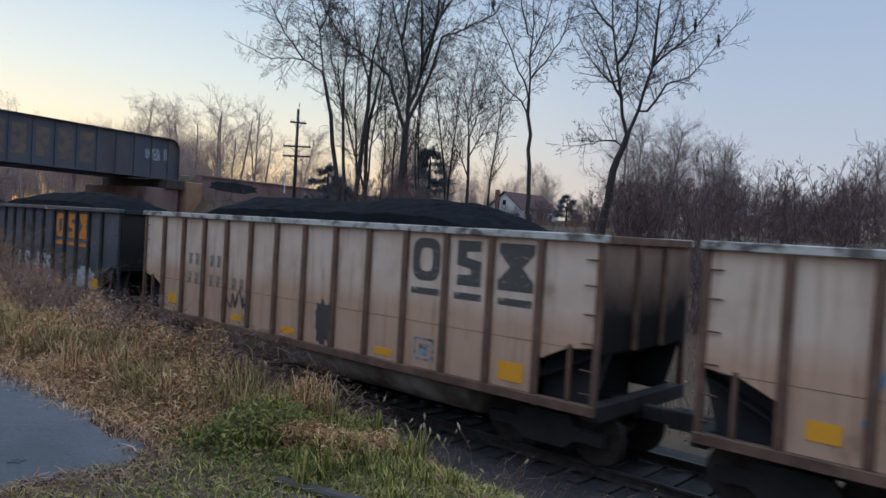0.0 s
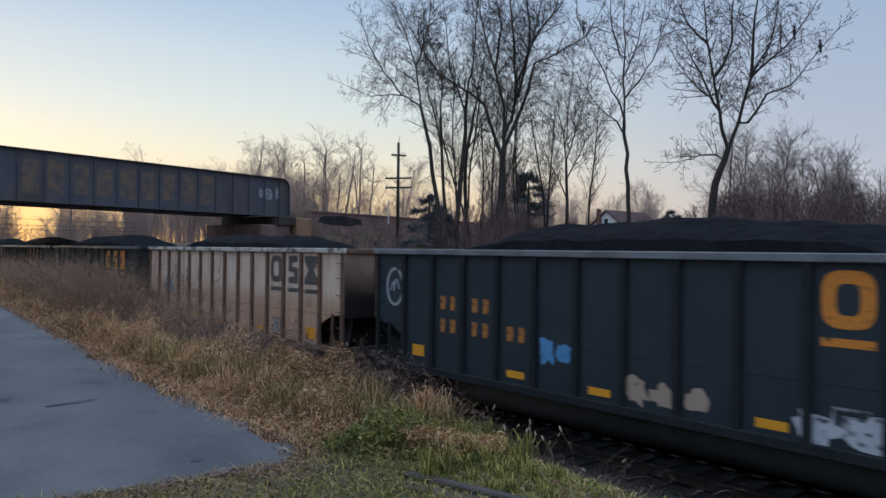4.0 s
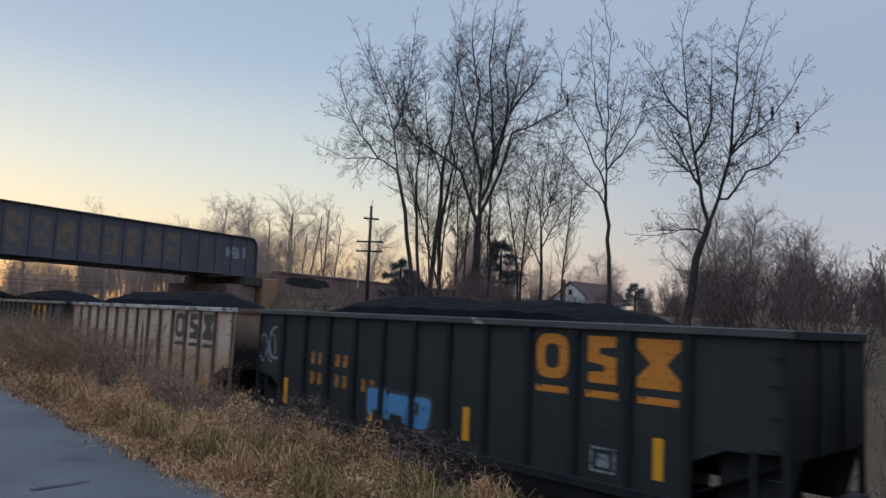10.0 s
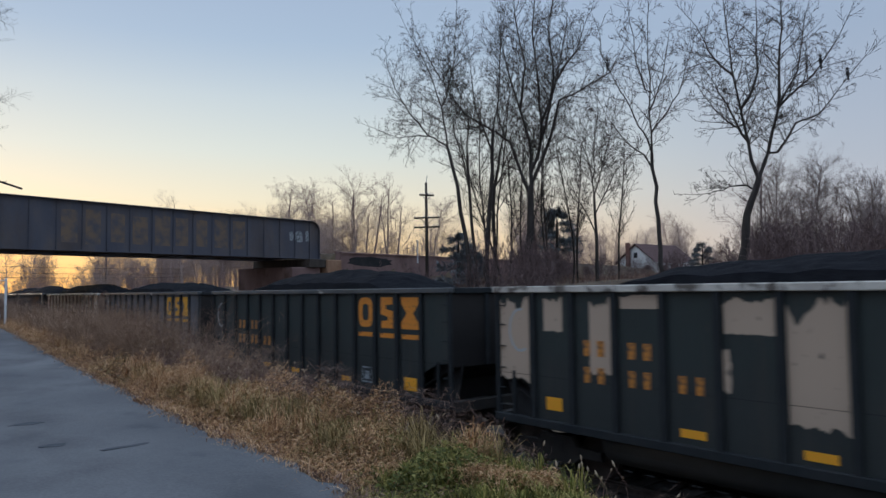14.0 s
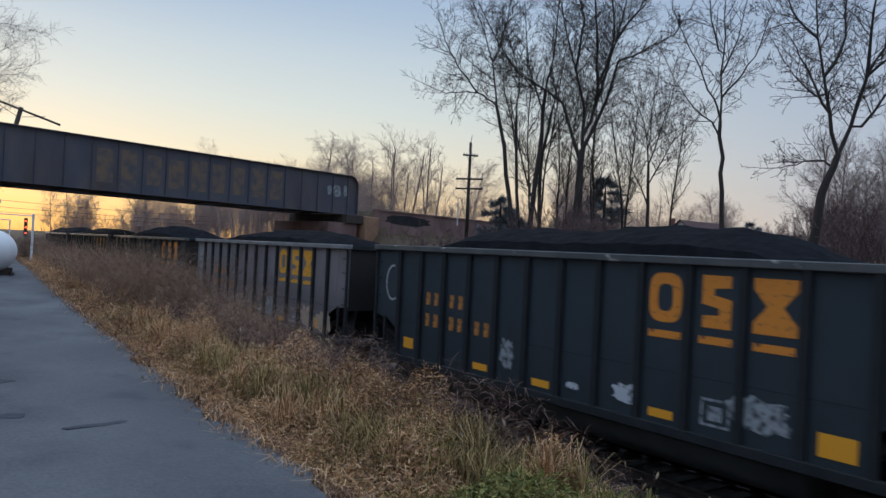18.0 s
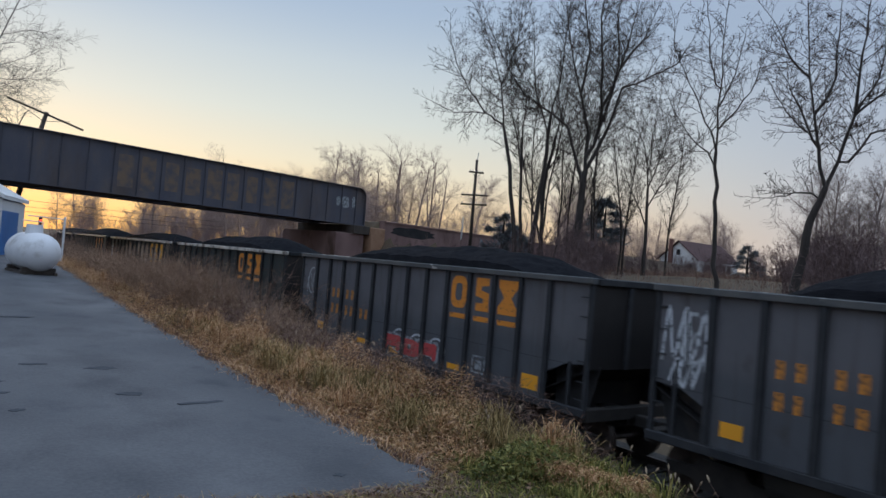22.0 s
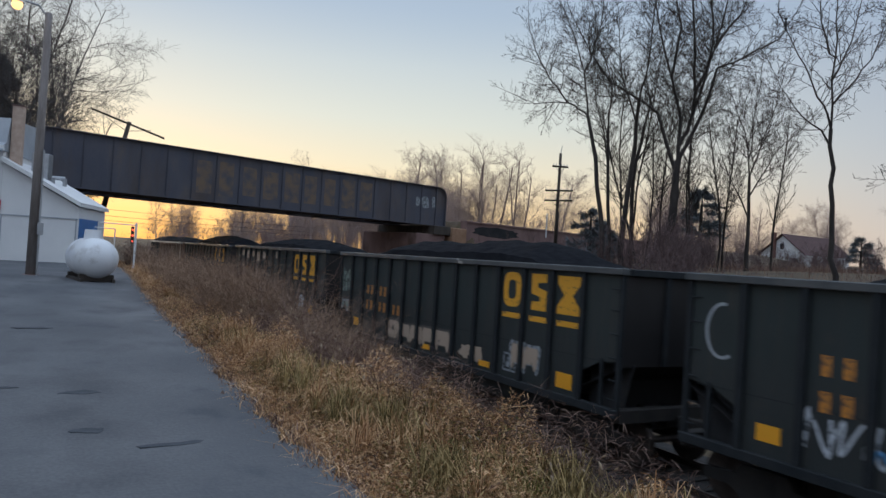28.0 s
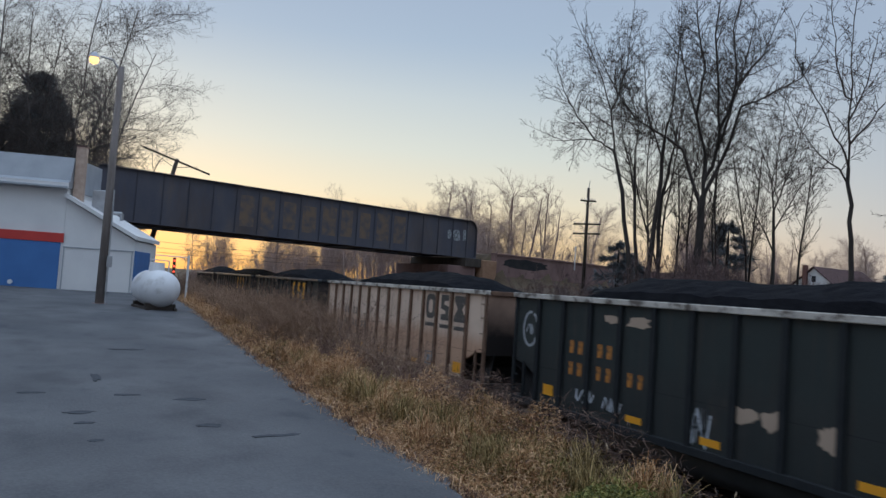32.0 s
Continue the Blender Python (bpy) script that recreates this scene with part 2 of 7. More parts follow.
PAINT = {
    "beige": car_paint("beige_paint", (0.71, 0.545, 0.425), (0.585, 0.365, 0.245), (0.20, 0.092, 0.05), streak=0.5),
    "dark": car_paint("black_green_paint", (0.034, 0.042, 0.041), (0.038, 0.042, 0.041), (0.062, 0.052, 0.045), streak=0.5),
    "navy": car_paint("blue_black_paint", (0.031, 0.042, 0.052), (0.034, 0.043, 0.051), (0.045, 0.045, 0.045), streak=0.5),
    "grey": car_paint("dusty_grey_paint", (0.122, 0.118, 0.128), (0.092, 0.095, 0.105), (0.06, 0.05, 0.045), streak=0.5),
    "peeled": car_paint("peeling_black_paint", (0.032, 0.042, 0.040), (0.036, 0.042, 0.040), (0.05, 0.04, 0.03), patch=(0.50, 0.42, 0.34), patch_cut=(0.665, 0.68), patch_scale=1.8),
}
PAINT["dusty"] = car_paint("pale_dusty_paint", (0.215, 0.190, 0.195), (0.170, 0.152, 0.155), (0.10, 0.075, 0.062), streak=0.5)
RIB = {
    "beige": surface("rusty_rib", [(0.3, (0.20, 0.115, 0.075)), (0.7, (0.095, 0.052, 0.034))], 3, 0.75),
    "dark": surface("black_rib", [(0.3, (0.017, 0.020, 0.023)), (0.7, (0.028, 0.030, 0.032))], 3, 0.8, spec=0.2),
}
RIB.update(navy=RIB["dark"], peeled=RIB["dark"])
RIB["dusty"] = RIB["dark"]
RIB["grey"] = surface("dark_grey_rib", [(0.3, (0.024, 0.026, 0.030)), (0.7, (0.045, 0.045, 0.048))], 3, 0.8, spec=0.2)
CHORD = {
    "white": surface("worn_white_chord", [(0.3, (0.60, 0.56, 0.50)), (0.7, (0.42, 0.38, 0.34))], 2, 0.6, stain=(0.12, 0.10, 0.085), stain_scale=2.6, stain_cut=(0.50, 0.60)),
    "grey": surface("grey_chord", [(0.3, (0.20, 0.21, 0.22)), (0.7, (0.12, 0.125, 0.13))], 2, 0.5),
    "dark": surface("dark_chord", [(0.3, (0.05, 0.055, 0.06)), (0.7, (0.09, 0.09, 0.09))], 2, 0.5, stain=(0.35, 0.33, 0.31), stain_scale=1.8, stain_cut=(0.6, 0.64)),
}
COAL = surface("coal", [(0.3, (0.008, 0.0085, 0.0108)), (0.7, (0.0165, 0.017, 0.020))], 4, 1.0, bump=1.0, fine=22, spec=0.05)
# near-black for the plates that stand in for shade under the car ends
SHADEBLACK = surface("shade_black", [(0.3, (0.018, 0.018, 0.020)), (0.7, (0.034, 0.032, 0.032))], 1.2, 0.85, stain=(0.07, 0.055, 0.045), stain_scale=0.9, stain_cut=(0.58, 0.72))


def sooted(name, paint, black_tone, lo, hi):
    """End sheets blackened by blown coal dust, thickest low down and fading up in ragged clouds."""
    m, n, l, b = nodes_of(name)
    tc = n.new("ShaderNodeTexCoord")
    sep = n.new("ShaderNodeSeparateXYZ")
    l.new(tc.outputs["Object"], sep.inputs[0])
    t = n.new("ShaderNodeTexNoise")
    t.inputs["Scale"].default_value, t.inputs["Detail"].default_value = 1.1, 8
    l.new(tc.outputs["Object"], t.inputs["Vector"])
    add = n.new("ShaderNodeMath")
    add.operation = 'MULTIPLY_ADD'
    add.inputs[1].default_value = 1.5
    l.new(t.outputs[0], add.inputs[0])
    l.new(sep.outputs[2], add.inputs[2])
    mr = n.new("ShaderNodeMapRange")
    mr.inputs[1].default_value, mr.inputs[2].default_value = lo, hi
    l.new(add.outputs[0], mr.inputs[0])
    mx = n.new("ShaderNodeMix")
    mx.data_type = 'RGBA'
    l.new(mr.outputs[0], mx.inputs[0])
    mx.inputs[6].default_value, mx.inputs[7].default_value = (*black_tone, 1), (*paint, 1)
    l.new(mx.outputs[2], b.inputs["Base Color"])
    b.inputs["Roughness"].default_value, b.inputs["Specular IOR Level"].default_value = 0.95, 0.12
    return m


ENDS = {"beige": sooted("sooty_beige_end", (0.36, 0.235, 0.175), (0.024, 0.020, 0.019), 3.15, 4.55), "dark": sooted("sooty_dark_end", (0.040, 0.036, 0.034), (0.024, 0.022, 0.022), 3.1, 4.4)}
UNDER = surface("grimy_underframe", [(0.3, (0.040, 0.034, 0.030)), (0.7, (0.022, 0.020, 0.019))], 3, 0.8)
TUBMAT = {
    "beige": surface("beige_tub", [(0.3, (0.36, 0.30, 0.25)), (0.7, (0.24, 0.19, 0.15))], 1.5, 0.7, stain=(0.10, 0.07, 0.05)),
    "dark": surface("dark_tub", [(0.3, (0.05, 0.052, 0.05)), (0.7, (0.028, 0.030, 0.030))], 1.5, 0.7),
}
STEEL = surface("wheel_steel", [(0.3, (0.10, 0.08, 0.07)), (0.7, (0.05, 0.04, 0.035))], 6, 0.5, metal=0.6)
YELLOW = flake("yellow_stencil", (0.80, 0.37, 0.022), fade=0.92)
ORANGE = flake("orange_stencil", (0.74, 0.255, 0.022), fade=0.9)
BLACKP = flake("black_stencil", (0.03, 0.03, 0.032), under=(0.40, 0.33, 0.26), cut=(0.30, 0.40))
FADED = flake("faded_stencil", (0.07, 0.062, 0.056), under=(0.45, 0.36, 0.28), cut=(0.32, 0.62), scale=14.0)
WORN = flake("worn_orange_stencil", (0.66, 0.25, 0.03), cut=(0.34, 0.58), fade=0.85, scale=14.0)
REFLECT = flake("reflective_yellow", (0.86, 0.37, 0.02), cut=(0.2, 0.3), fade=1.0)
SPRAY = {
    "white": flake("white_spray", (0.62, 0.64, 0.68), cut=(0.35, 0.46)),
    "pale": flake("pale_chalk", (0.36, 0.38, 0.40), cut=(0.36, 0.55)),
    "chalk": flake("white_chalk", (0.42, 0.44, 0.46), cut=(0.26, 0.40)),
    "faint": flake("faint_old_spray", (0.30, 0.235, 0.185), under=(0.5, 0.38, 0.28), cut=(0.36, 0.55)),
    "smoke": flake("smoky_grey_spray", (0.17, 0.155, 0.15), under=(0.5, 0.38, 0.28), cut=(0.30, 0.48)),
    "mint": flake("faded_mint_spray", (0.27, 0.35, 0.31), cut=(0.33, 0.5)),
    "pink": flake("pink_spray", (0.62, 0.11, 0.24)),
    "red": flake("red_spray", (0.60, 0.07, 0.07)),
    "sky": flake("sky_blue_spray", (0.26, 0.43, 0.53), cut=(0.33, 0.46)),
    "blue": flake("blue_spray", (0.12, 0.34, 0.62)),
    "teal": flake("teal_spray", (0.07, 0.42, 0.44), cut=(0.35, 0.46)),
    "lime": flake("lime_spray", (0.50, 0.55, 0.12), cut=(0.35, 0.46)),
    "purple": flake("lilac_spray", (0.42, 0.30, 0.62)),
    "tan": flake("tan_primer", (0.52, 0.385, 0.285), cut=(0.27, 0.36), scale=6.0),
    "black": flake("black_spray", (0.02, 0.02, 0.022), under=(0.4, 0.33, 0.26), cut=(0.2, 0.3)),
}
ASPHALT = surface("asphalt", [(0.30, (0.068, 0.070, 0.077)), (0.5, (0.101, 0.102, 0.109)), (0.70, (0.139, 0.139, 0.145))], 1.1, 0.9, bump=0.3, fine=38, stain=(0.060, 0.064, 0.073), stain_scale=0.55, stain_cut=(0.50, 0.66), stretch=(1, 0.7, 1), spec=0.25)
TAR = surface("tar_patch", [(0.3, (0.044, 0.048, 0.056)), (0.7, (0.072, 0.077, 0.087))], 6, 0.95, spec=0.15)
SOIL = surface("soil_and_thatch", [(0.25, (0.050, 0.035, 0.023)), (0.5, (0.105, 0.072, 0.043)), (0.75, (0.075, 0.060, 0.032))], 0.9, 0.95, bump=0.8, fine=25)
BALLAST = surface("ballast", [(0.3, (0.020, 0.018, 0.017)), (0.7, (0.042, 0.038, 0.036))], 5, 0.9, bump=1.0, fine=14)
DRY = surface("dry_grass", [(0.1, (0.15, 0.070, 0.030)), (0.45, (0.455, 0.243, 0.114)), (0.9, (0.72, 0.468, 0.265))], 0.6, 0.8, bump=0, island=0.9, spec=0.2)
GREEN = surface("green_grass", [(0.1, (0.055, 0.064, 0.015)), (0.5, (0.160, 0.160, 0.036)), (0.9, (0.40, 0.32, 0.105))], 0.6, 0.8, bump=0, island=0.9, spec=0.2)
LEAFY = surface("green_weed_leaves", [(0.1, (0.055, 0.062, 0.016)), (0.5, (0.140, 0.146, 0.036)), (0.9, (0.30, 0.26, 0.085))], 0.9, 0.7, bump=0, island=0.9, spec=0.3)
OLIVE = surface("olive_weeds", [(0.1, (0.085, 0.064, 0.023)), (0.5, (0.230, 0.158, 0.064)), (0.9, (0.44, 0.310, 0.140))], 0.6, 0.85, bump=0, island=0.9, spec=0.2)
BRUSH = surface("dead_weeds", [(0.1, (0.098, 0.056, 0.045)), (0.5, (0.185, 0.110, 0.085)), (0.9, (0.30, 0.195, 0.14))], 0.6, 0.9, bump=0, island=0.9, spec=0.2)
PALEBRUSH = surface("leafless_brush", [(0.1, (0.135, 0.080, 0.055)), (0.5, (0.27, 0.168, 0.112)), (0.9, (0.42, 0.285, 0.19))], 0.6, 0.9, bump=0, island=0.9, spec=0.2)
SEED = surface("seed_heads", [(0.2, (0.20, 0.135, 0.085)), (0.8, (0.40, 0.31, 0.215))], 8, 0.9, bump=0, island=0.8)
BARK = surface("bark", [(0.3, (0.026, 0.021, 0.019)), (0.7, (0.055, 0.045, 0.04))], 3, 0.9, bump=0.6, fine=18, stretch=(1, 1, 0.3))
TWIG = surface("twigs", [(0.2, (0.032, 0.026, 0.024)), (0.8, (0.062, 0.05, 0.043))], 1, 0.9, bump=0, island=0.6)
# much paler than the near twigs: distance haze is put into the colour
HAZYTWIG = surface("hazy_far_twigs", [(0.2, (0.30, 0.215, 0.19)), (0.8, (0.46, 0.345, 0.30))], 1, 0.9, bump=0, island=0.6)
THICKET = surface("thicket_stems", [(0.2, (0.092, 0.060, 0.060)), (0.8, (0.175, 0.118, 0.110))], 1, 0.9, bump=0, island=0.6)
GREYTWIG = surface("grey_twigs", [(0.2, (0.085, 0.072, 0.068)), (0.8, (0.15, 0.127, 0.118))], 1, 0.9, bump=0, island=0.6)
# paler copy of the thicket stems, with haze in its colour
HAZYTHICKET = surface("hazy_far_thicket", [(0.2, (0.22, 0.150, 0.140)), (0.8, (0.36, 0.250, 0.225))], 1, 0.9, bump=0, island=0.6)
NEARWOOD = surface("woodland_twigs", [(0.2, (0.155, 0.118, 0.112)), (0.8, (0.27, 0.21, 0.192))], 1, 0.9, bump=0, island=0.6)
# lifted and blued from needle green so the colour carries haze
HAZYNEEDLE = surface("needles", [(0.2, (0.085, 0.095, 0.108)), (0.8, (0.170, 0.182, 0.188))], 2, 0.8, bump=0, island=0.6)
GIRDER = surface("girder_paint", [(0.25, (0.064, 0.068, 0.094)), (0.55, (0.092, 0.090, 0.108)), (0.8, (0.142, 0.108, 0.090))], 0.8, 0.75, bump=0.3, stretch=(1, 1, 0.35), stain=(0.085, 0.058, 0.042), stain_scale=0.35, stain_cut=(0.5, 0.8))
CONCRETE = surface("stained_concrete", [(0.25, (0.150, 0.092, 0.086)), (0.7, (0.245, 0.155, 0.140))], 0.8, 0.9, bump=0.5, fine=18, stain=(0.085, 0.05, 0.036), stain_scale=0.5, stretch=(1, 1, 0.5))
RUSTSTONE = surface("rust_stained_stone", [(0.25, (0.22, 0.11, 0.06)), (0.7, (0.36, 0.22, 0.14))], 1.2, 0.9, bump=0.6, fine=14)
POLEWOOD = surface("pole_wood", [(0.3, (0.15, 0.125, 0.112)), (0.7, (0.24, 0.21, 0.195))], 4, 0.85, stretch=(1, 1, 0.15), bump=0.5)
DARKWOOD = surface("creosoted_wood", [(0.3, (0.045, 0.036, 0.03)), (0.7, (0.075, 0.06, 0.05))], 4, 0.85, stretch=(1, 1, 0.15))
WHITEWALL = surface("white_wall_paint", [(0.3, (0.74, 0.73, 0.72)), (0.7, (0.66, 0.65, 0.65))], 0.8, 0.7, bump=0.1)
BLUEDOOR = surface("blue_door_paint", [(0.3, (0.05, 0.15, 0.38)), (0.7, (0.06, 0.18, 0.44))], 1, 0.5, bump=0.1)
REDTRIM = surface("red_sign_paint", [(0.3, (0.55, 0.05, 0.04)), (0.7, (0.48, 0.04, 0.035))], 1, 0.5, bump=0.1)
ROOFMET = surface("grey_roofing", [(0.3, (0.30, 0.32, 0.35)), (0.7, (0.38, 0.40, 0.43))], 1.2, 0.5, bump=0.15)
REDROOF = surface("brown_red_shingles", [(0.3, (0.06, 0.03, 0.028)), (0.7, (0.10, 0.05, 0.045))], 2, 0.85)
BRICK = surface("chimney_brick", [(0.3, (0.42, 0.30, 0.235)), (0.7, (0.54, 0.41, 0.33))], 4, 0.9)
OLDBRICK = surface("old_red_brick", [(0.3, (0.13, 0.06, 0.05)), (0.7, (0.20, 0.10, 0.08))], 4, 0.9)
OLDPLANK = surface("old_plank", [(0.3, (0.075, 0.048, 0.042)), (0.7, (0.125, 0.085, 0.07))], 4, 0.9, stretch=(0.2, 1, 1))
TANKWHITE = surface("tank_paint", [(0.3, (0.72, 0.72, 0.73)), (0.7, (0.60, 0.60, 0.62))], 1.5, 0.4, stain=(0.34, 0.31, 0.28), stain_scale=1.6, stain_cut=(0.55, 0.75))
GALV = surface("galvanised_metal", [(0.3, (0.42, 0.43, 0.45)), (0.7, (0.32, 0.33, 0.35))], 5, 0.4, metal=0.7)
DARKGLASS = surface("dark_glass", [(0.3, (0.02, 0.025, 0.03)), (0.7, (0.03, 0.035, 0.04))], 2, 0.1, bump=0)
LAMPGLOW = glow("sodium_lamp", (1.0, 0.60, 0.20), 1.8)
SIGNALRED = glow("red_signal", (1.0, 0.08, 0.04), 3)
BIRD = surface("black_feathers", [(0.3, (0.01, 0.01, 0.012)), (0.7, (0.02, 0.02, 0.022))], 9, 0.6)
LITTER = surface("fallen_leaves", [(0.1, (0.11, 0.055, 0.03)), (0.5, (0.21, 0.12, 0.065)), (0.9, (0.33, 0.22, 0.13))], 2, 0.9, bump=0, island=0.9)
DARKBRUSH = surface("dark_brush", [(0.1, (0.065, 0.040, 0.034)), (0.5, (0.145, 0.090, 0.072)), (0.9, (0.26, 0.175, 0.135))], 0.6, 0.9, bump=0, island=0.9, spec=0.2)


# ---- building helpers ----
def mesh_of(name, bm, mat, smooth=False):
    me = bpy.data.meshes.new(name)
    bm.to_mesh(me)
    bm.free()
    me.materials.append(mat)
    if smooth:
        for p in me.polygons:
            p.use_smooth = True
    return me


def part(name, bm, mat, parent=None, label="", smooth=False, at=None):
    ob = new(name, bm if isinstance(bm, bpy.types.Mesh) else mesh_of(name, bm, mat, smooth))
    ob.parent = parent
    if at is not None:
        ob.matrix_basis = at
    return tagged(ob, label)


def thing(name, label, category, group="", kind="", at=None):
    ob = tagged(new(name), label, category, group, kind)
    if at is not None:
        ob.matrix_basis = at
    return ob


def box(bm, x0, x1, y0, y1, z0, z1, bevel=0.0):
    m = Matrix.LocRotScale(((x0 + x1) / 2, (y0 + y1) / 2, (z0 + z1) / 2), None, (x1 - x0, y1 - y0, z1 - z0))
    vs = bmesh.ops.create_cube(bm, size=1.0, matrix=m)["verts"]
    if bevel:
        es = list({e for v in vs for e in v.link_edges})
        bmesh.ops.bevel(bm, geom=es, offset=bevel, segments=1, affect='EDGES')
    return bm


def boxes(*rows, bevel=0.0):
    bm = bmesh.new()
    for r in rows:
        box(bm, *r, bevel=bevel)
    return bm


def rod(bm, a, b, r0, r1=None, sides=8):
    a, b = Vector(a), Vector(b)
    d = b - a
    m = Matrix.Translation((a + b) / 2) @ d.to_track_quat('Z', 'Y').to_matrix().to_4x4()
    bmesh.ops.create_cone(bm, cap_ends=True, segments=sides, radius1=r0, radius2=r0 if r1 is None else r1, depth=d.length, matrix=m)
    return bm


def rods(*rows, sides=8):
    bm = bmesh.new()
    for r in rows:
        rod(bm, *r, sides=sides)
    return bm


def prism(bm, pts, axis, a, b):
    """A polygon of (u, v) pushed from a to b along an axis: 'x' takes (y, z), 'y' takes (x, z), 'z' takes (x, y)."""
    def at(u, v, w):
        return {"x": (w, u, v), "y": (u, w, v), "z": (u, v, w)}[axis]
    lo = [bm.verts.new(at(u, v, a)) for u, v in pts]
    hi = [bm.verts.new(at(u, v, b)) for u, v in pts]
    n = len(pts)
    bm.faces.new(lo)
    bm.faces.new(hi[::-1])
    for i in range(n):
        bm.faces.new((lo[i], hi[i], hi[(i + 1) % n], lo[(i + 1) % n]))
    bmesh.ops.recalc_face_normals(bm, faces=bm.faces)
    return bm


def raw_mesh(name, verts, faces, mat, smooth=False):
    me = bpy.data.meshes.new(name)
    me.from_pydata(verts if isinstance(verts, list) else verts.tolist(), [], faces if isinstance(faces, list) else faces.tolist())
    me.materials.append(mat)
    if smooth:
        me.polygons.foreach_set("use_smooth", [True] * len(me.polygons))
    me.update()
    return me


# ---- the lie of the land ----
RAIL_Z = -2.195
TRACK_X = 12.075
CURVE_Y, CURVE_R, CURVE_END = 58.5, 300.0, radians(35)
BR_A, BR_B = Vector((0.67, 45.77)), Vector((29.5, 53.65))       # the girder bridge, end to end
BR_DIR = (BR_B - BR_A).normalized()
BR_N = Vector((-BR_DIR.y, BR_DIR.x))
DECK_Z = 4.75


def track_at(s):
    """Place and heading (from +y towards +x) of the track s metres along it."""
    if s <= CURVE_Y:
        return TRACK_X, s, 0.0
    a = min((s - CURVE_Y) / CURVE_R, CURVE_END)
    x, y = TRACK_X + CURVE_R * (1 - math.cos(a)), CURVE_Y + CURVE_R * math.sin(a)
    rest = s - CURVE_Y - a * CURVE_R
    return x + rest * math.sin(a), y + rest * math.cos(a), a


def track_x(y):
    """The track's centre line at a given y, for arrays."""
    yy = np.clip(y - CURVE_Y, 0, CURVE_R * math.sin(CURVE_END))
    x = TRACK_X + CURVE_R - np.sqrt(CURVE_R ** 2 - yy ** 2)
    return x + np.maximum(y - CURVE_Y - CURVE_R * math.sin(CURVE_END), 0) * math.tan(CURVE_END)


def ease(a, b, v):
    t = np.clip((v - a) / (b - a), 0, 1)
    return t * t * (3 - 2 * t)


def edge_x(y):
    """The pavement's edge on the side of the track."""
    return np.interp(y, [3.9, 4.35, 5.2, 6.5, 8, 11, 14, 18, 22, 27, 34, 60], [2.45, 2.83, 2.87, 2.80, 2.84, 3.0, 3.1, 3.2, 3.38, 3.7, 4.1, 4.3])


def near_y(x):
    """The pavement's edge on the side of the lawn."""
    return np.interp(x, [-30, 0.4, 1.0, 1.4, 1.9, 2.4, 2.7, 3.0], [6.4, 4.36, 4.28, 4.16, 4.05, 4.02, 4.08, 4.4])


def crest(y):
    """Where the verge breaks down to the track."""
    return np.interp(y, [2, 3, 4.5, 6, 8, 10, 20, 40], [4.15, 4.15, 4.2, 4.3, 4.45, 4.7, 5.0, 5.1])


def wave(x, y, s):
    return np.sin(x * s + 1.3 * np.sin(y * s * 0.7)) * np.cos(y * s * 0.9 + 0.6 * np.sin(x * s * 1.3))


def height(x, y):
    x, y = np.asarray(x, float), np.asarray(y, float)
    base = 0.34 * ease(8, 27, y) + 0.02 * wave(x, y, 0.9)
    cx = track_x(y)
    lip = crest(y) + cx - TRACK_X
    bank = ease(lip - 0.35, np.minimum(lip + 2.9, cx - 3.0), x)
    z = base * (1 - bank) + (RAIL_Z - 0.35) * bank
    far = ease(cx + 5.5, cx + 12.0, x) * 1.6 + ease(cx + 8, cx + 24, x) * 3.0 + 1.6 * ease(45, 160, x) + 0.25 * wave(x, y, 0.35) * ease(cx + 5, cx + 12, x)
    z = z + far
    # the upper line's embankment, cut where the bridge stands
    px, py = x - BR_B.x, y - BR_B.y
    along = px * BR_DIR.x + py * BR_DIR.y
    perp = px * BR_N.x + py * BR_N.y
    off = np.abs(perp - 2.8)
    span = (BR_B - BR_A).length
    ridge = DECK_Z - np.maximum(off - 3.3, 0) * 0.62
    ridge = np.where((perp < -0.3) & (along > 0) & (along < 46), 3.0 - np.maximum(off - 3.3, 0) * 0.4, ridge)
    ridge = np.where((perp < -0.3) & (along < -10), -99.0, ridge)
    wide = np.maximum(ease(0.6, 1.6, along), ease(-span - 0.5, -span - 1.6, along))
    z = np.where(wide > 0, np.maximum(z, z + (ridge - z) * wide * (ridge > z)), z)
    return z + 2.0 * ease(170, 420, np.hypot(x, y))


def build_ground():
    xs = np.unique(np.concatenate([np.linspace(-700, -60, 17), np.linspace(-60, -8, 27), np.linspace(-8, 24, 129), np.linspace(24, 90, 80), np.linspace(90, 900, 40)]))
    ys = np.unique(np.concatenate([np.linspace(-700, -60, 17), np.linspace(-60, -4, 29), np.linspace(-4, 40, 140), np.linspace(40, 110, 90), np.linspace(110, 900, 40)]))
    gx, gy = np.meshgrid(xs, ys)
    gz = height(gx, gy)
    on = (gx < edge_x(gy) - 0.05) & (gy > near_y(gx) + 0.05) & (gy < 43)
    gz = np.where(on, gz - 0.05, gz)
    nx, ny = len(xs), len(ys)
    v = np.stack([gx.ravel(), gy.ravel(), gz.ravel()], 1)
    i = np.arange(nx * ny).reshape(ny, nx)
    f = np.stack([i[:-1, :-1].ravel(), i[:-1, 1:].ravel(), i[1:, 1:].ravel(), i[1:, :-1].ravel()], 1)
    tagged(new("ground", raw_mesh("ground", v, f, SOIL, True)), "bare soil and thatch sloping down to the railway", "ground", kind="structure")


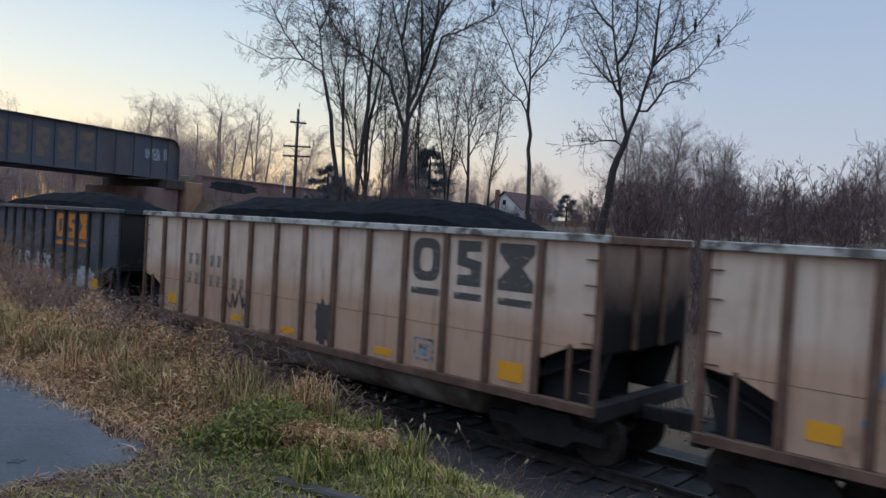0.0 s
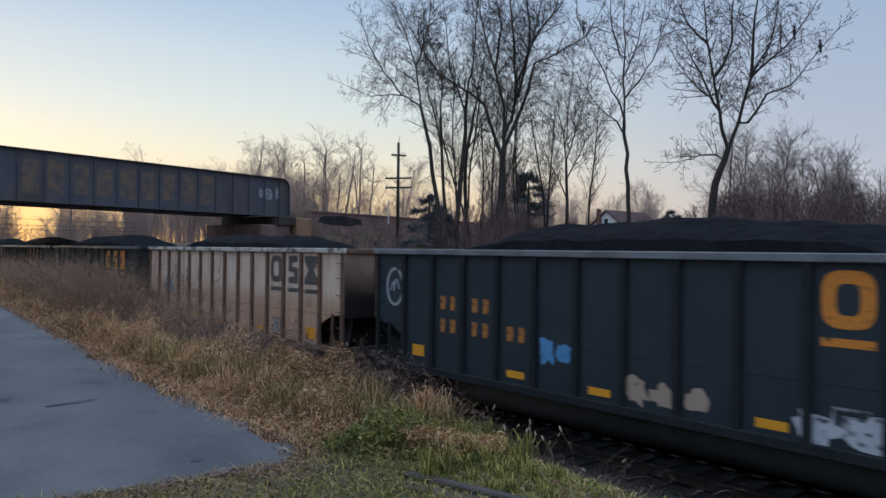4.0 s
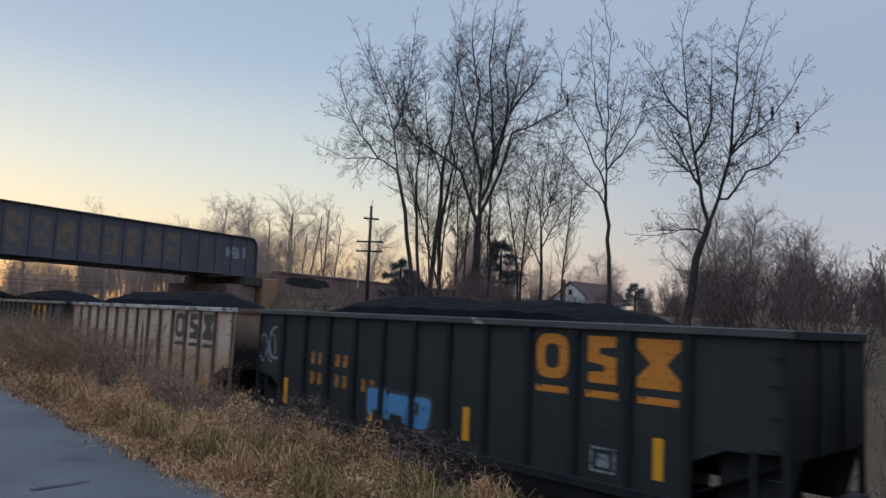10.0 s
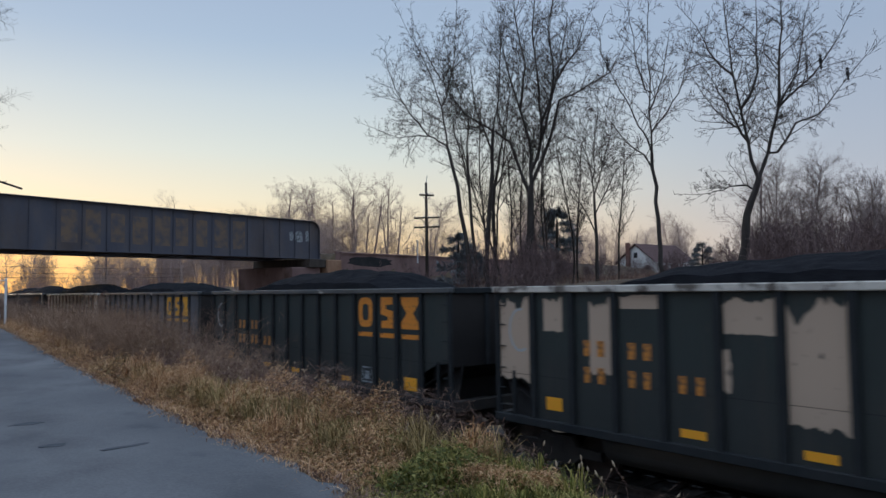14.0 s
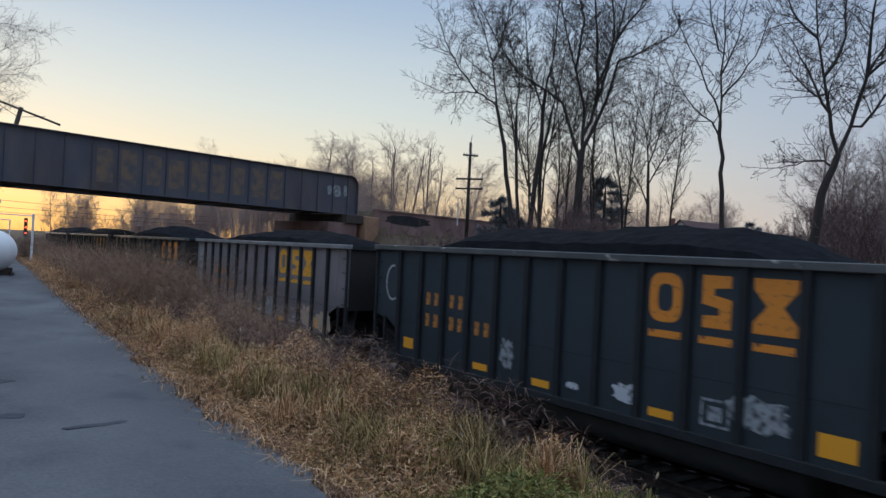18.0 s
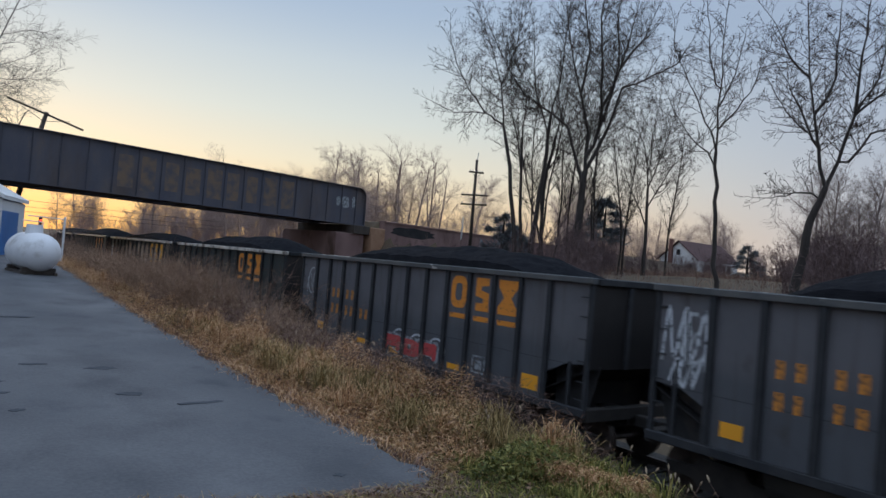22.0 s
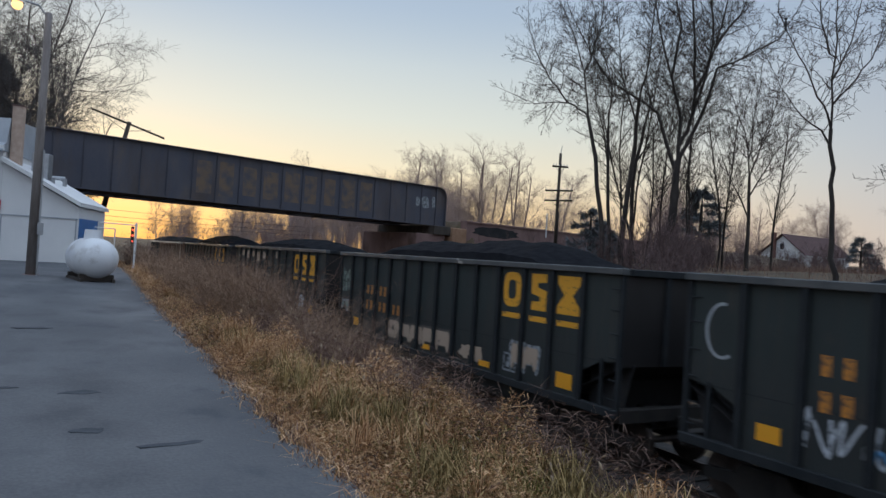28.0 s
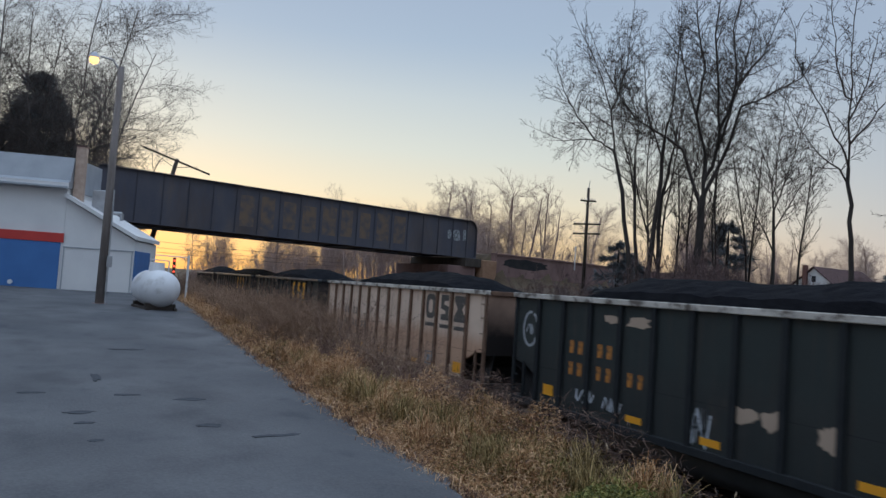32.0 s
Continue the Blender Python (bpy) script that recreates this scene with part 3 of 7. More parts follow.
def build_pavement():
    v, f = [], []
    rows = list(np.linspace(3.8, 14, 92)) + list(np.linspace(14.4, 43, 60))
    cols = np.linspace(0, 1, 44) ** 2
    for y in rows:
        for c in cols:
            e = float(edge_x(y)) + 0.07 * math.sin(y * 2.3) + 0.05 * math.sin(y * 5.9 + 1) + 0.03 * math.sin(y * 13.1)
            x = e - c * 30
            yy = max(y, float(near_y(x)) + 0.06 * math.sin(x * 4.3) + 0.05 * math.sin(x * 9.1) + 0.03 * math.sin(x * 21))
            v.append((x, yy, float(height(x, yy)) + 0.012))
    n = len(cols)
    for a in range(len(rows) - 1):
        for c in range(n - 1):
            k = a * n + c
            f.append((k, k + 1, k + n + 1, k + n))
    # a thin rim so that the slab has an edge
    tagged(new("pavement", raw_mesh("pavement", v, f, ASPHALT, True)), "worn grey asphalt yard with ragged edges and cracks", "pavement", kind="structure")


def build_tar_patches():
    rng = random.Random(4)
    for x, y, l, w in ((1.36, 9.4, 0.46, 0.20), (1.34, 7.75, 0.36, 0.16), (0.34, 11.3, 0.16, 0.75), (0.65, 9.72, 0.34, 0.14), (0.58, 9.72, 0.2, 0.1), (0.14, 8.65, 0.34, 0.15), (0.18, 8.1, 0.22, 0.12), (0.26, 7.27, 0.16, 0.10), (1.89, 7.15, 0.7, 0.09), (-0.4, 9.9, 0.36, 0.14), (-0.7, 7.6, 0.3, 0.12), (2.1, 4.52, 0.10, 0.08), (-1.2, 12.4, 0.5, 0.2), (0.9, 14.2, 0.6, 0.22)):
        pts = [(l / 2 * math.cos(k) * rng.uniform(0.55, 1.1), w / 2 * math.sin(k) * rng.uniform(0.5, 1.4)) for k in np.linspace(0, 2 * math.pi, 15)[:-1]]
        bm = prism(bmesh.new(), pts, 'z', 0.0, 0.004)
        ob = tagged(part("tar_patch", bm, TAR), "dark tar patch in the asphalt", "patch", "tar patches")
        ob.matrix_basis = pose(x, y, float(height(x, y)) + 0.013, 0, 0, rng.uniform(-12, 12))


build_ground()
build_pavement()
build_tar_patches()


# ---- the railway under the bridge ----
def build_track():
    ss = [-60 + 4 * i for i in range(70)]
    prof = [(-2.9, -0.42), (-2.0, -0.12), (2.0, -0.12), (2.9, -0.42), (2.9, -0.9), (-2.9, -0.9)]
    v, f = [], []
    for s in ss:
        x, y, a = track_at(s)
        for u, z in prof:
            v.append((x + u * math.cos(a), y - u * math.sin(a), RAIL_Z - 0.1 + z))
    n = len(prof)
    for i in range(len(ss) - 1):
        for k in range(n):
            f.append((i * n + k, i * n + (k + 1) % n, (i + 1) * n + (k + 1) % n, (i + 1) * n + k))
    bed = tagged(new("track_bed", raw_mesh("track_bed", v, f, BALLAST)), "grey stone ballast bed of the railway", "ballast", kind="structure")
    head = [(-0.036, 0.0), (0.036, 0.0), (0.036, -0.04), (0.01, -0.06), (0.01, -0.14), (0.07, -0.17), (-0.07, -0.17), (-0.01, -0.14), (-0.01, -0.06), (-0.036, -0.04)]
    for side in (-0.7535, 0.7535):
        v, f = [], []
        for s in ss:
            x, y, a = track_at(s)
            for u, z in head:
                v.append((x + (u + side) * math.cos(a), y - (u + side) * math.sin(a), RAIL_Z + z))
        n = len(head)
        for i in range(len(ss) - 1):
            for k in range(n):
                f.append((i * n + k, i * n + (k + 1) % n, (i + 1) * n + (k + 1) % n, (i + 1) * n + k))
        part("rail", raw_mesh("rail", v, f, STEEL), None, bed, "steel rail")
    tie = mesh_of("tie", boxes((-1.3, 1.3, -0.11, 0.11, -0.33, -0.175), bevel=0.01), UNDER)
    for i in range(220):
        x, y, a = track_at(-20 + 0.55 * i)
        part("tie", tie, None, bed, at=pose(x, y, RAIL_Z, 0, 0, -math.degrees(a)))


build_track()


# ---- the girder bridge ----
def build_bridge():
    length = (BR_B - BR_A).length
    ang = math.degrees(math.atan2(BR_DIR.y, BR_DIR.x))
    z0, z1 = 4.22, 7.24
    br = thing("girder_bridge", "dark riveted plate girder railway bridge with a rounded end", "bridge", at=pose(BR_A.x, BR_A.y, 0, 0, 0, ang))
    rnd = [(length - 0.8 + 0.8 * math.sin(radians(a)), z1 - 0.8 + 0.8 * math.cos(radians(a))) for a in range(0, 91, 15)]
    for k, y in enumerate((0.0, 5.6)):
        g = part("girder", prism(bmesh.new(), [(0, z0), (0, z1)] + rnd + [(length, z0)], 'y', y - 0.02, y + 0.02), GIRDER, br)
        fl = bmesh.new()
        box(fl, 0, length, y - 0.22, y + 0.22, z0 - 0.05, z0 + 0.0, 0.005)
        box(fl, 0, length - 0.8, y - 0.22, y + 0.22, z1, z1 + 0.05, 0.005)
        for (xa, za), (xb, zb) in zip(rnd[:-1], rnd[1:]):
            prism(fl, [(xa, za), (xa + 0.03, za + 0.05), (xb + 0.05, zb + 0.02), (xb, zb)], 'y', y - 0.22, y + 0.22)
        box(fl, length, length + 0.05, y - 0.22, y + 0.22, z0, z1 - 0.8, 0.005)
        part("flange", fl, GIRDER, g)
        stiff = mesh_of("stiffener", boxes((-0.045, 0.045, -0.035, -0.02, z0 + 0.01, z1 - 0.01), (-0.008, 0.008, -0.09, -0.02, z0 + 0.01, z1 - 0.01)), GIRDER)
        n = 19
        for i in range(n):
            part("stiffener", stiff, None, g, at=pose(0.6 + i * (length - 1.6) / (n - 1), y if k == 0 else y + 0.16, 0))
        if k == 0:
            # old lettering faded to rust-coloured bars, and white spray near the end
            rng = random.Random(3)
            fade = flake("faded_sign_paint", (0.185, 0.122, 0.076), cut=(0.34, 0.62), scale=1.6, under=(0.078, 0.077, 0.092), fade=0.9, rough=0.75)
            for i in range(5, 14):
                x = 0.6 + (i + 0.5) * (length - 1.6) / (n - 1)
                part("faded_bar", boxes((x - rng.uniform(0.45, 0.62), x + rng.uniform(0.4, 0.62), -0.026, -0.021, z0 + rng.uniform(0.4, 0.6), z0 + rng.uniform(2.3, 2.6))), fade, g, "faded rust-brown sign letter, a plain bar")
            for x, w in ((length - 2.9, 0.4), (length - 2.1, 0.75), (length - 1.2, 0.4)):
                b = bmesh.new()
                blob(b, x, z0 + 1.75, w, 0.85, -0.027, rng, 9)
                part("spray_mark", b, SPRAY["pale"], g, "pale spray paint")
    part("deck", boxes((0, length, 0.22, 5.38, z0 + 0.1, z0 + 0.45)), DARKWOOD, br, "timber deck")
    for i in range(12):
        x = 1.0 + i * (length - 2) / 11
        part("floor_beam", boxes((x - 0.12, x + 0.12, 0.05, 5.55, z0 + 0.02, z0 + 0.1)), GIRDER, br)
    # the abutment under the near end
    ab = thing("abutment", "stone bridge abutment stained with rust", "abutment", kind="structure", at=pose(BR_A.x, BR_A.y, 0, 0, 0, ang))
    part("seat", boxes((length - 1.6, length + 0.25, -0.7, 6.3, z0 - 0.75, z0 - 0.06), bevel=0.03), DARKWOOD, ab, "dark bearing seat")
    part("pier", boxes((length - 3.3, length - 0.2, -0.5, 6.1, -2.6, z0 - 0.75), bevel=0.04), CONCRETE, ab)
    part("block", boxes((length + 0.26, length + 1.9, -0.9, 6.5, -2.6, z0 - 0.1), bevel=0.05), RUSTSTONE, ab, "rust-stained stone block")
    wing = bmesh.new()
    prism(wing, [(length + 1.9, -2.6), (length + 1.9, 4.75), (length + 46, 4.65), (length + 46, -2.6)], 'y', -0.75, -0.15)
    part("wing_wall", wing, CONCRETE, ab, "brown concrete wing wall")
    part("coping", boxes((length + 1.9, length + 46, -0.85, -0.05, 4.66, 4.82), bevel=0.02), CONCRETE, ab)
    dk = bmesh.new()
    blob(dk, length + 5.6, 4.05, 5.6, 0.85, -0.756, random.Random(8), 24, 0.12)
    part("soot_stain", dk, surface("black_tone", [(0.3, (0.014, 0.014, 0.016)), (0.7, (0.03, 0.028, 0.028))], 2, 0.9), ab, "black patch on the wall")
    la = thing("far_abutment", "dark stone abutment beside the yard building", "abutment", kind="structure", at=pose(BR_A.x, BR_A.y, 0, 0, 0, ang))
    part("pier", boxes((-2.4, 1.2, -0.6, 6.2, -0.6, z0 - 0.06), bevel=0.04), CONCRETE, la)


def blob(bm, cx, cz, w, h, y, rng, n=14, rough=0.25):
    """A flat uneven patch in the plane of a wall (x, z), a few millimetres thick."""
    pts = []
    for i in range(n):
        a = 2 * math.pi * i / n
        k = 1 + rng.uniform(-rough, rough)
        c, s = math.cos(a), math.sin(a)
        pts.append((cx + w / 2 * k * math.copysign(abs(c) ** 0.7, c), cz + h / 2 * k * math.copysign(abs(s) ** 0.7, s)))
    prism(bm, pts, 'y', y - 0.002, y + 0.002)
    return bm


build_bridge()


# ---- the coal train ----
import collections

GAP = 1.55
Build = collections.namedtuple("Build", "hb step ribs first")


def build_of(end_a, step, count, end_b, first):
    """Half length, rib spacing, rib places and the bay of the emblem's first sign, from the trailing end forward."""
    hb = (end_a + step * (count - 1) + end_b) / 2
    return Build(hb, step, [-hb + end_a + step * i for i in range(count)], first)


BUILDS = {"long": build_of(1.132, 1.028, 13, 1.132, 9), "short": build_of(1.20, 0.935, 13, 1.22, 8), "plain": build_of(1.28, 1.068, 12, 1.52, 8)}
SHORT, PLAIN = (1, 7, 13, 19, 20, 21, 24, 25, 26, 38, 39, 40), (6, 11)
HB, STEP, RIBS = BUILDS["long"].hb, BUILDS["long"].step, BUILDS["long"].ribs
BODY = 2 * HB


def build_name(m):
    return "short" if m in SHORT else "plain" if m in PLAIN else "long"


TOP, SILL = 3.80, 1.05
RISE = {19: 0.06, 20: 0.04, 33: 0.03}     # cars whose sides stand higher than the rest
HALF = 1.54
MESH = {}


def shared(name, key, make, mat, smooth=False):
    k = (name, key)
    if k not in MESH:
        MESH[k] = mesh_of(name, make(), mat, smooth)
    return MESH[k]


def side_panel(hb, r, q, TOP):
    """One side's sheet with the cut-away lower corners over the trucks."""
    pts = [(-hb, TOP - 0.1), (-hb, 2.05), (r - 0.55, 1.98), (r, 1.72), (r, SILL + 0.1), (q, SILL + 0.1), (q, 1.72), (q + 0.55, 1.98), (hb, 2.05), (hb, TOP - 0.1)]
    return prism(bmesh.new(), pts, 'y', -0.015, 0.015)


def end_sheet(HB, TOP):
    bm = boxes((HB - 0.03, HB, -HALF + 0.02, HALF - 0.02, 1.95, TOP - 0.05))
    prism(bm, [(HB - 0.03, 1.95), (HB, 1.95), (HB - 1.68, SILL + 0.1), (HB - 1.73, SILL + 0.1)], 'y', -HALF + 0.02, HALF - 0.02)
    return bm


def end_posts(HB, TOP):
    return ((HB, HB + 0.07, -0.55, -0.43, 1.95, TOP - 0.15), (HB, HB + 0.07, 0.43, 0.55, 1.95, TOP - 0.15), (HB, HB + 0.09, -HALF + 0.07, HALF - 0.07, TOP - 0.14, TOP - 0.01))


def tub():
    bm = bmesh.new()
    n = 15
    ring = [(1.47 * math.copysign(abs(math.cos(radians(a))) ** 0.45, math.cos(radians(a))), 1.10 - 0.74 * abs(math.sin(radians(a))) ** 0.9) for a in np.linspace(180, 360, n)]
    prism(bm, ring, 'x', -4.6, 4.6)
    return bm


def coal_heap(seed):
    rng = random.Random(seed)
    nx, ny = 60, 13
    ph = [rng.uniform(0, 6.28) for _ in range(6)]
    peak = rng.uniform(0.36, 0.5)
    a0, a1 = rng.uniform(1.0, 1.8), rng.uniform(1.0, 2.0)
    v, f = [], []
    for i in range(nx + 1):
        x = -HB + 0.06 + (BODY - 0.12) * i / nx
        u = x
        lo = min(1, max(0, (u + HB - a0) / 3.0))
        hi = min(1, max(0, (HB - a1 - u) / 3.2))
        env = math.sin(lo * math.pi / 2) * math.sin(hi * math.pi / 2)
        for j in range(ny + 1):
            y = -HALF + 0.03 + (2 * HALF - 0.06) * j / ny
            t = 1 - abs(y) / (HALF - 0.03)
            z = TOP - 0.32 + env * (0.16 + peak * min(1, t * 1.25) ** 0.8 * (1 + 0.10 * math.sin(u * 0.9 + ph[0]) + 0.06 * math.sin(u * 2.1 + ph[1])))
            z += env * 0.22 + 0.02 * math.sin(u * 5 + y * 4 + ph[2]) + rng.uniform(-0.015, 0.015)
            if j in (0, ny) or i in (0, nx):
                z = TOP - 0.45
            v.append((x, y, z))
    for i in range(nx):
        for j in range(ny):
            k = i * (ny + 1) + j
            f.append((k, k + ny + 1, k + ny + 2, k + 1))
    return raw_mesh("coal_load", v, f, COAL)


HEAPS = [coal_heap(s) for s in range(6)]


def truck_frame():
    bm = bmesh.new()
    for y in (-1.02, 1.02):
        prism(bm, [(-1.15, 0.40), (-1.15, 0.58), (-0.55, 0.60), (-0.42, 0.78), (0.42, 0.78), (0.55, 0.60), (1.15, 0.58), (1.15, 0.40), (0.62, 0.40), (0.40, 0.24), (-0.40, 0.24), (-0.62, 0.40)], 'y', y - 0.07, y + 0.07)
    box(bm, -0.2, 0.2, -1.1, 1.1, 0.45, 0.72)
    return bm


def wheelset():
    bm = bmesh.new()
    rod(bm, (0, -1.0, 0), (0, 1.0, 0), 0.08, sides=8)
    for y in (-0.75, 0.75):
        s = 1 if y > 0 else -1
        rod(bm, (0, y - 0.05, 0), (0, y + 0.05, 0), 0.455, sides=20)
        rod(bm, (0, y - 0.07 * s, 0), (0, y - 0.05 * s, 0), 0.48, sides=20)
    return bm


def rung():
    return rods(((-0.12, -0.05, 0), (0.12, -0.05, 0), 0.014), sides=5)


# plain shapes standing in for the painted emblem: a block ring, a stepped block and an hourglass, each over a bar
def emblem_ring():
    bm = bmesh.new()
    o = [(0.36 * math.copysign(abs(math.cos(a)) ** 0.6, math.cos(a)), 0.40 * math.copysign(abs(math.sin(a)) ** 0.6, math.sin(a))) for a in np.linspace(0, 2 * math.pi, 25)[:-1]]
    rim = [bm.verts.new((x, -0.002, z)) for x, z in o]
    hole = [bm.verts.new((x * 0.45, -0.002, z * 0.55)) for x, z in o]
    for k in range(24):
        bm.faces.new((rim[k], rim[(k + 1) % 24], hole[(k + 1) % 24], hole[k]))
    bmesh.ops.recalc_face_normals(bm, faces=bm.faces[:])
    bmesh.ops.solidify(bm, geom=bm.faces[:], thickness=0.004)
    return bm


def emblem_steps():
    pts = [(-0.32, 0.40), (0.30, 0.40), (0.30, 0.22), (-0.06, 0.20), (-0.06, 0.10), (0.32, 0.04), (0.32, -0.40), (-0.30, -0.40), (-0.30, -0.22), (0.06, -0.20), (0.06, -0.10), (-0.32, -0.04)]
    return prism(bmesh.new(), pts, 'y', -0.002, 0.002)


def emblem_hourglass():
    return prism(bmesh.new(), [(-0.38, 0.40), (0.38, 0.40), (0.38, 0.24), (0.14, 0.0), (0.38, -0.24), (0.38, -0.40), (-0.38, -0.40), (-0.38, -0.24), (-0.14, 0.0), (-0.38, 0.24)], 'y', -0.002, 0.002)


def underbar():
    return boxes((-0.36, 0.36, -0.002, 0.002, -0.62, -0.50))


def glyph(seed):
    """One stencilled mark, reduced to a plain upright bar."""
    return boxes((-0.075, 0.075 - 0.012 * (seed % 3), -0.002, 0.002, -0.14, 0.14))


def bay(i, g=None):
    """Middle of inner panel i (0 at the trailing end)."""
    g = g or BUILDS["long"]
    return g.ribs[0] + g.step * (i + 0.5)


FACE = -HALF - 0.019


def ribbon(bm, p, width):
    """One sprayed stroke along a line of (x, z) points."""
    n = len(p)
    left, right = [], []
    for i, (x, z) in enumerate(p):
        ax, az = p[max(i - 1, 0)]
        bx, bz = p[min(i + 1, n - 1)]
        d = math.hypot(bx - ax, bz - az) or 1
        ox, oz = -(bz - az) / d * width / 2, (bx - ax) / d * width / 2
        left.append(bm.verts.new((x + ox, -0.0015, z + oz)))
        right.append(bm.verts.new((x - ox, -0.0015, z - oz)))
    for i in range(n - 1):
        bm.faces.new((left[i], left[i + 1], right[i + 1], right[i]))
    bmesh.ops.recalc_face_normals(bm, faces=bm.faces[:])
    bmesh.ops.solidify(bm, geom=bm.faces[:], thickness=0.003)


def scrawl(bm, rng, x, z, w, h, n, width):
    """A looped stroke that fills a box."""
    c = [(x + w * (i / (n - 1) - 0.5) + rng.uniform(-0.2, 0.2) * w, z + (0.45 if i % 2 else -0.45) * h * rng.uniform(0.5, 1)) for i in range(n)]
    p = []
    for i in range(n - 1):
        q = [c[max(i - 1, 0)], c[i], c[i + 1], c[min(i + 2, n - 1)]]
        for k in range(5):
            t = k / 5
            p.append(tuple(0.5 * (2 * q[1][d] + (q[2][d] - q[0][d]) * t + (2 * q[0][d] - 5 * q[1][d] + 4 * q[2][d] - q[3][d]) * t * t + (3 * q[1][d] - q[0][d] - 3 * q[2][d] + q[3][d]) * t ** 3) for d in (0, 1)))
    ribbon(bm, p, width)


def arc_mark(bm, x, z, w, h, a0, a1, width):
    ribbon(bm, [(x + w / 2 * math.cos(radians(a)), z + h / 2 * math.sin(radians(a))) for a in np.linspace(a0, a1, 16)], width)


def word_mesh(text, size, colour):
    cu = bpy.data.curves.new("word", 'FONT')
    cu.body, cu.size, cu.extrude, cu.offset, cu.align_x = text, size, 0.002, 0.03, 'CENTER'
    tmp = bpy.data.objects.new("word", cu)
    scene.collection.objects.link(tmp)
    bpy.context.view_layer.update()
    me = bpy.data.meshes.new_from_object(tmp.evaluated_get(bpy.context.evaluated_depsgraph_get()))
    bpy.data.objects.remove(tmp)
    me.materials.clear()
    me.materials.append(colour)
    me.transform(Matrix.Rotation(radians(90), 4, 'X'))
    return me


def graffiti(car, kind, colour, x, z, w, h, seed, label):
    """kind: tag (looped lines), blobs (fat shapes side by side), patch (one uneven field), outline (hollow shapes)."""
    rng = random.Random(seed)
    at = pose(0, FACE - 0.003 - 0.0012 * (seed % 4), 0)

    def add(bm):
        part("graffiti", bm, SPRAY[colour], car, label, at=at)
    if kind == "tag":
        n = max(2, int(w / 0.45))
        for i in range(n):
            bm = bmesh.new()
            scrawl(bm, rng, x - w / 2 + w * (i + 0.5) / n, z, w / n * 1.2, h, 6, 0.05)
            add(bm)
    elif kind == "blobs":
        n = max(2, int(w / 0.55))
        for i in range(n):
            add(blob(bmesh.new(), x - w / 2 + w * (i + 0.5) / n, z + rng.uniform(-0.08, 0.08) * h, w / n * rng.uniform(0.6, 0.95), h * rng.uniform(0.7, 1.0), 0.0, rng, 15, 0.34))
    elif kind == "word":
        part("graffiti", word_mesh("ASHES", 1.2, SPRAY[colour]), None, car, label, at=at @ pose(x, -0.004, z))
    elif kind == "patch":
        add(blob(bmesh.new(), x, z, w, h, 0.0, rng, 26, 0.22))
    elif kind == "field":
        bm = bmesh.new()
        n, low, pts = 18, 0.0, []
        for i in range(n + 1):
            low = 0.6 * low + rng.uniform(-0.10, 0.10)
            pts.append((x - w / 2 + w * i / n, z - h / 2 * (1 + max(-0.9, low * 0.6))))
        low = 0.0
        for i in range(n + 1):
            low = 0.6 * low + rng.uniform(-0.05, 0.24)
            pts.append((x + w / 2 - w * i / n, z + h / 2 * (1 - min(0.9, max(0.0, low)))))
        prism(bm, pts, 'y', -0.001, 0.001)
        part("graffiti", bm, SPRAY[colour], car, label, at=pose(0, FACE + 0.0018, 0))
    elif kind == "fat":
        inner, edge = colour.split("/")
        n = max(2, round(w / 0.75))
        for i in range(n):
            cx, lw, lh = x - w / 2 + w * (i + 0.5) / n, w / n * rng.uniform(0.92, 1.08), h * rng.uniform(0.88, 1.05)
            cz, lean = z + rng.uniform(-0.05, 0.05) * h, rng.uniform(-0.15, 0.2)
            gap = rng.random() < 0.55
            for grow, ink, off in ((0.09, edge, 0.0), (0.0, inner, -0.003)):
                bm = bmesh.new()
                pts = []
                for k in range(28):
                    a = 2 * math.pi * k / 28
                    c, s = math.cos(a), math.sin(a)
                    u, v = math.copysign(abs(c) ** 0.45, c), math.copysign(abs(s) ** 0.45, s)
                    if gap and abs(c) < 0.35:
                        v *= 0.45 if s < 0 else 0.9
                    pts.append((cx + lw * 0.5 * u + lean * v * lh * 0.4 + grow * u, cz + lh * 0.5 * v + grow * v * 0.8))
                prism(bm, pts, 'y', -0.0012, 0.0012)
                part("graffiti", bm, SPRAY[ink], car, label, at=at @ pose(0, off, 0))
            if not gap:
                part("graffiti", blob(bmesh.new(), cx + rng.uniform(-0.03, 0.03), cz + rng.uniform(-0.1, 0.15) * lh, lw * 0.16, lh * rng.uniform(0.3, 0.5), 0.0, rng, 10, 0.15), SPRAY[edge], car, label, at=at @ pose(0, -0.006, 0))
    elif kind == "outline":
        n = max(2, int(w / 0.8))
        for i in range(n):
            bm = bmesh.new()
            arc_mark(bm, x - w / 2 + w * (i + 0.5) / n, z, w / n * 0.8, h * rng.uniform(0.8, 1.0), rng.uniform(-60, 0), rng.uniform(230, 330), 0.05)
            add(bm)


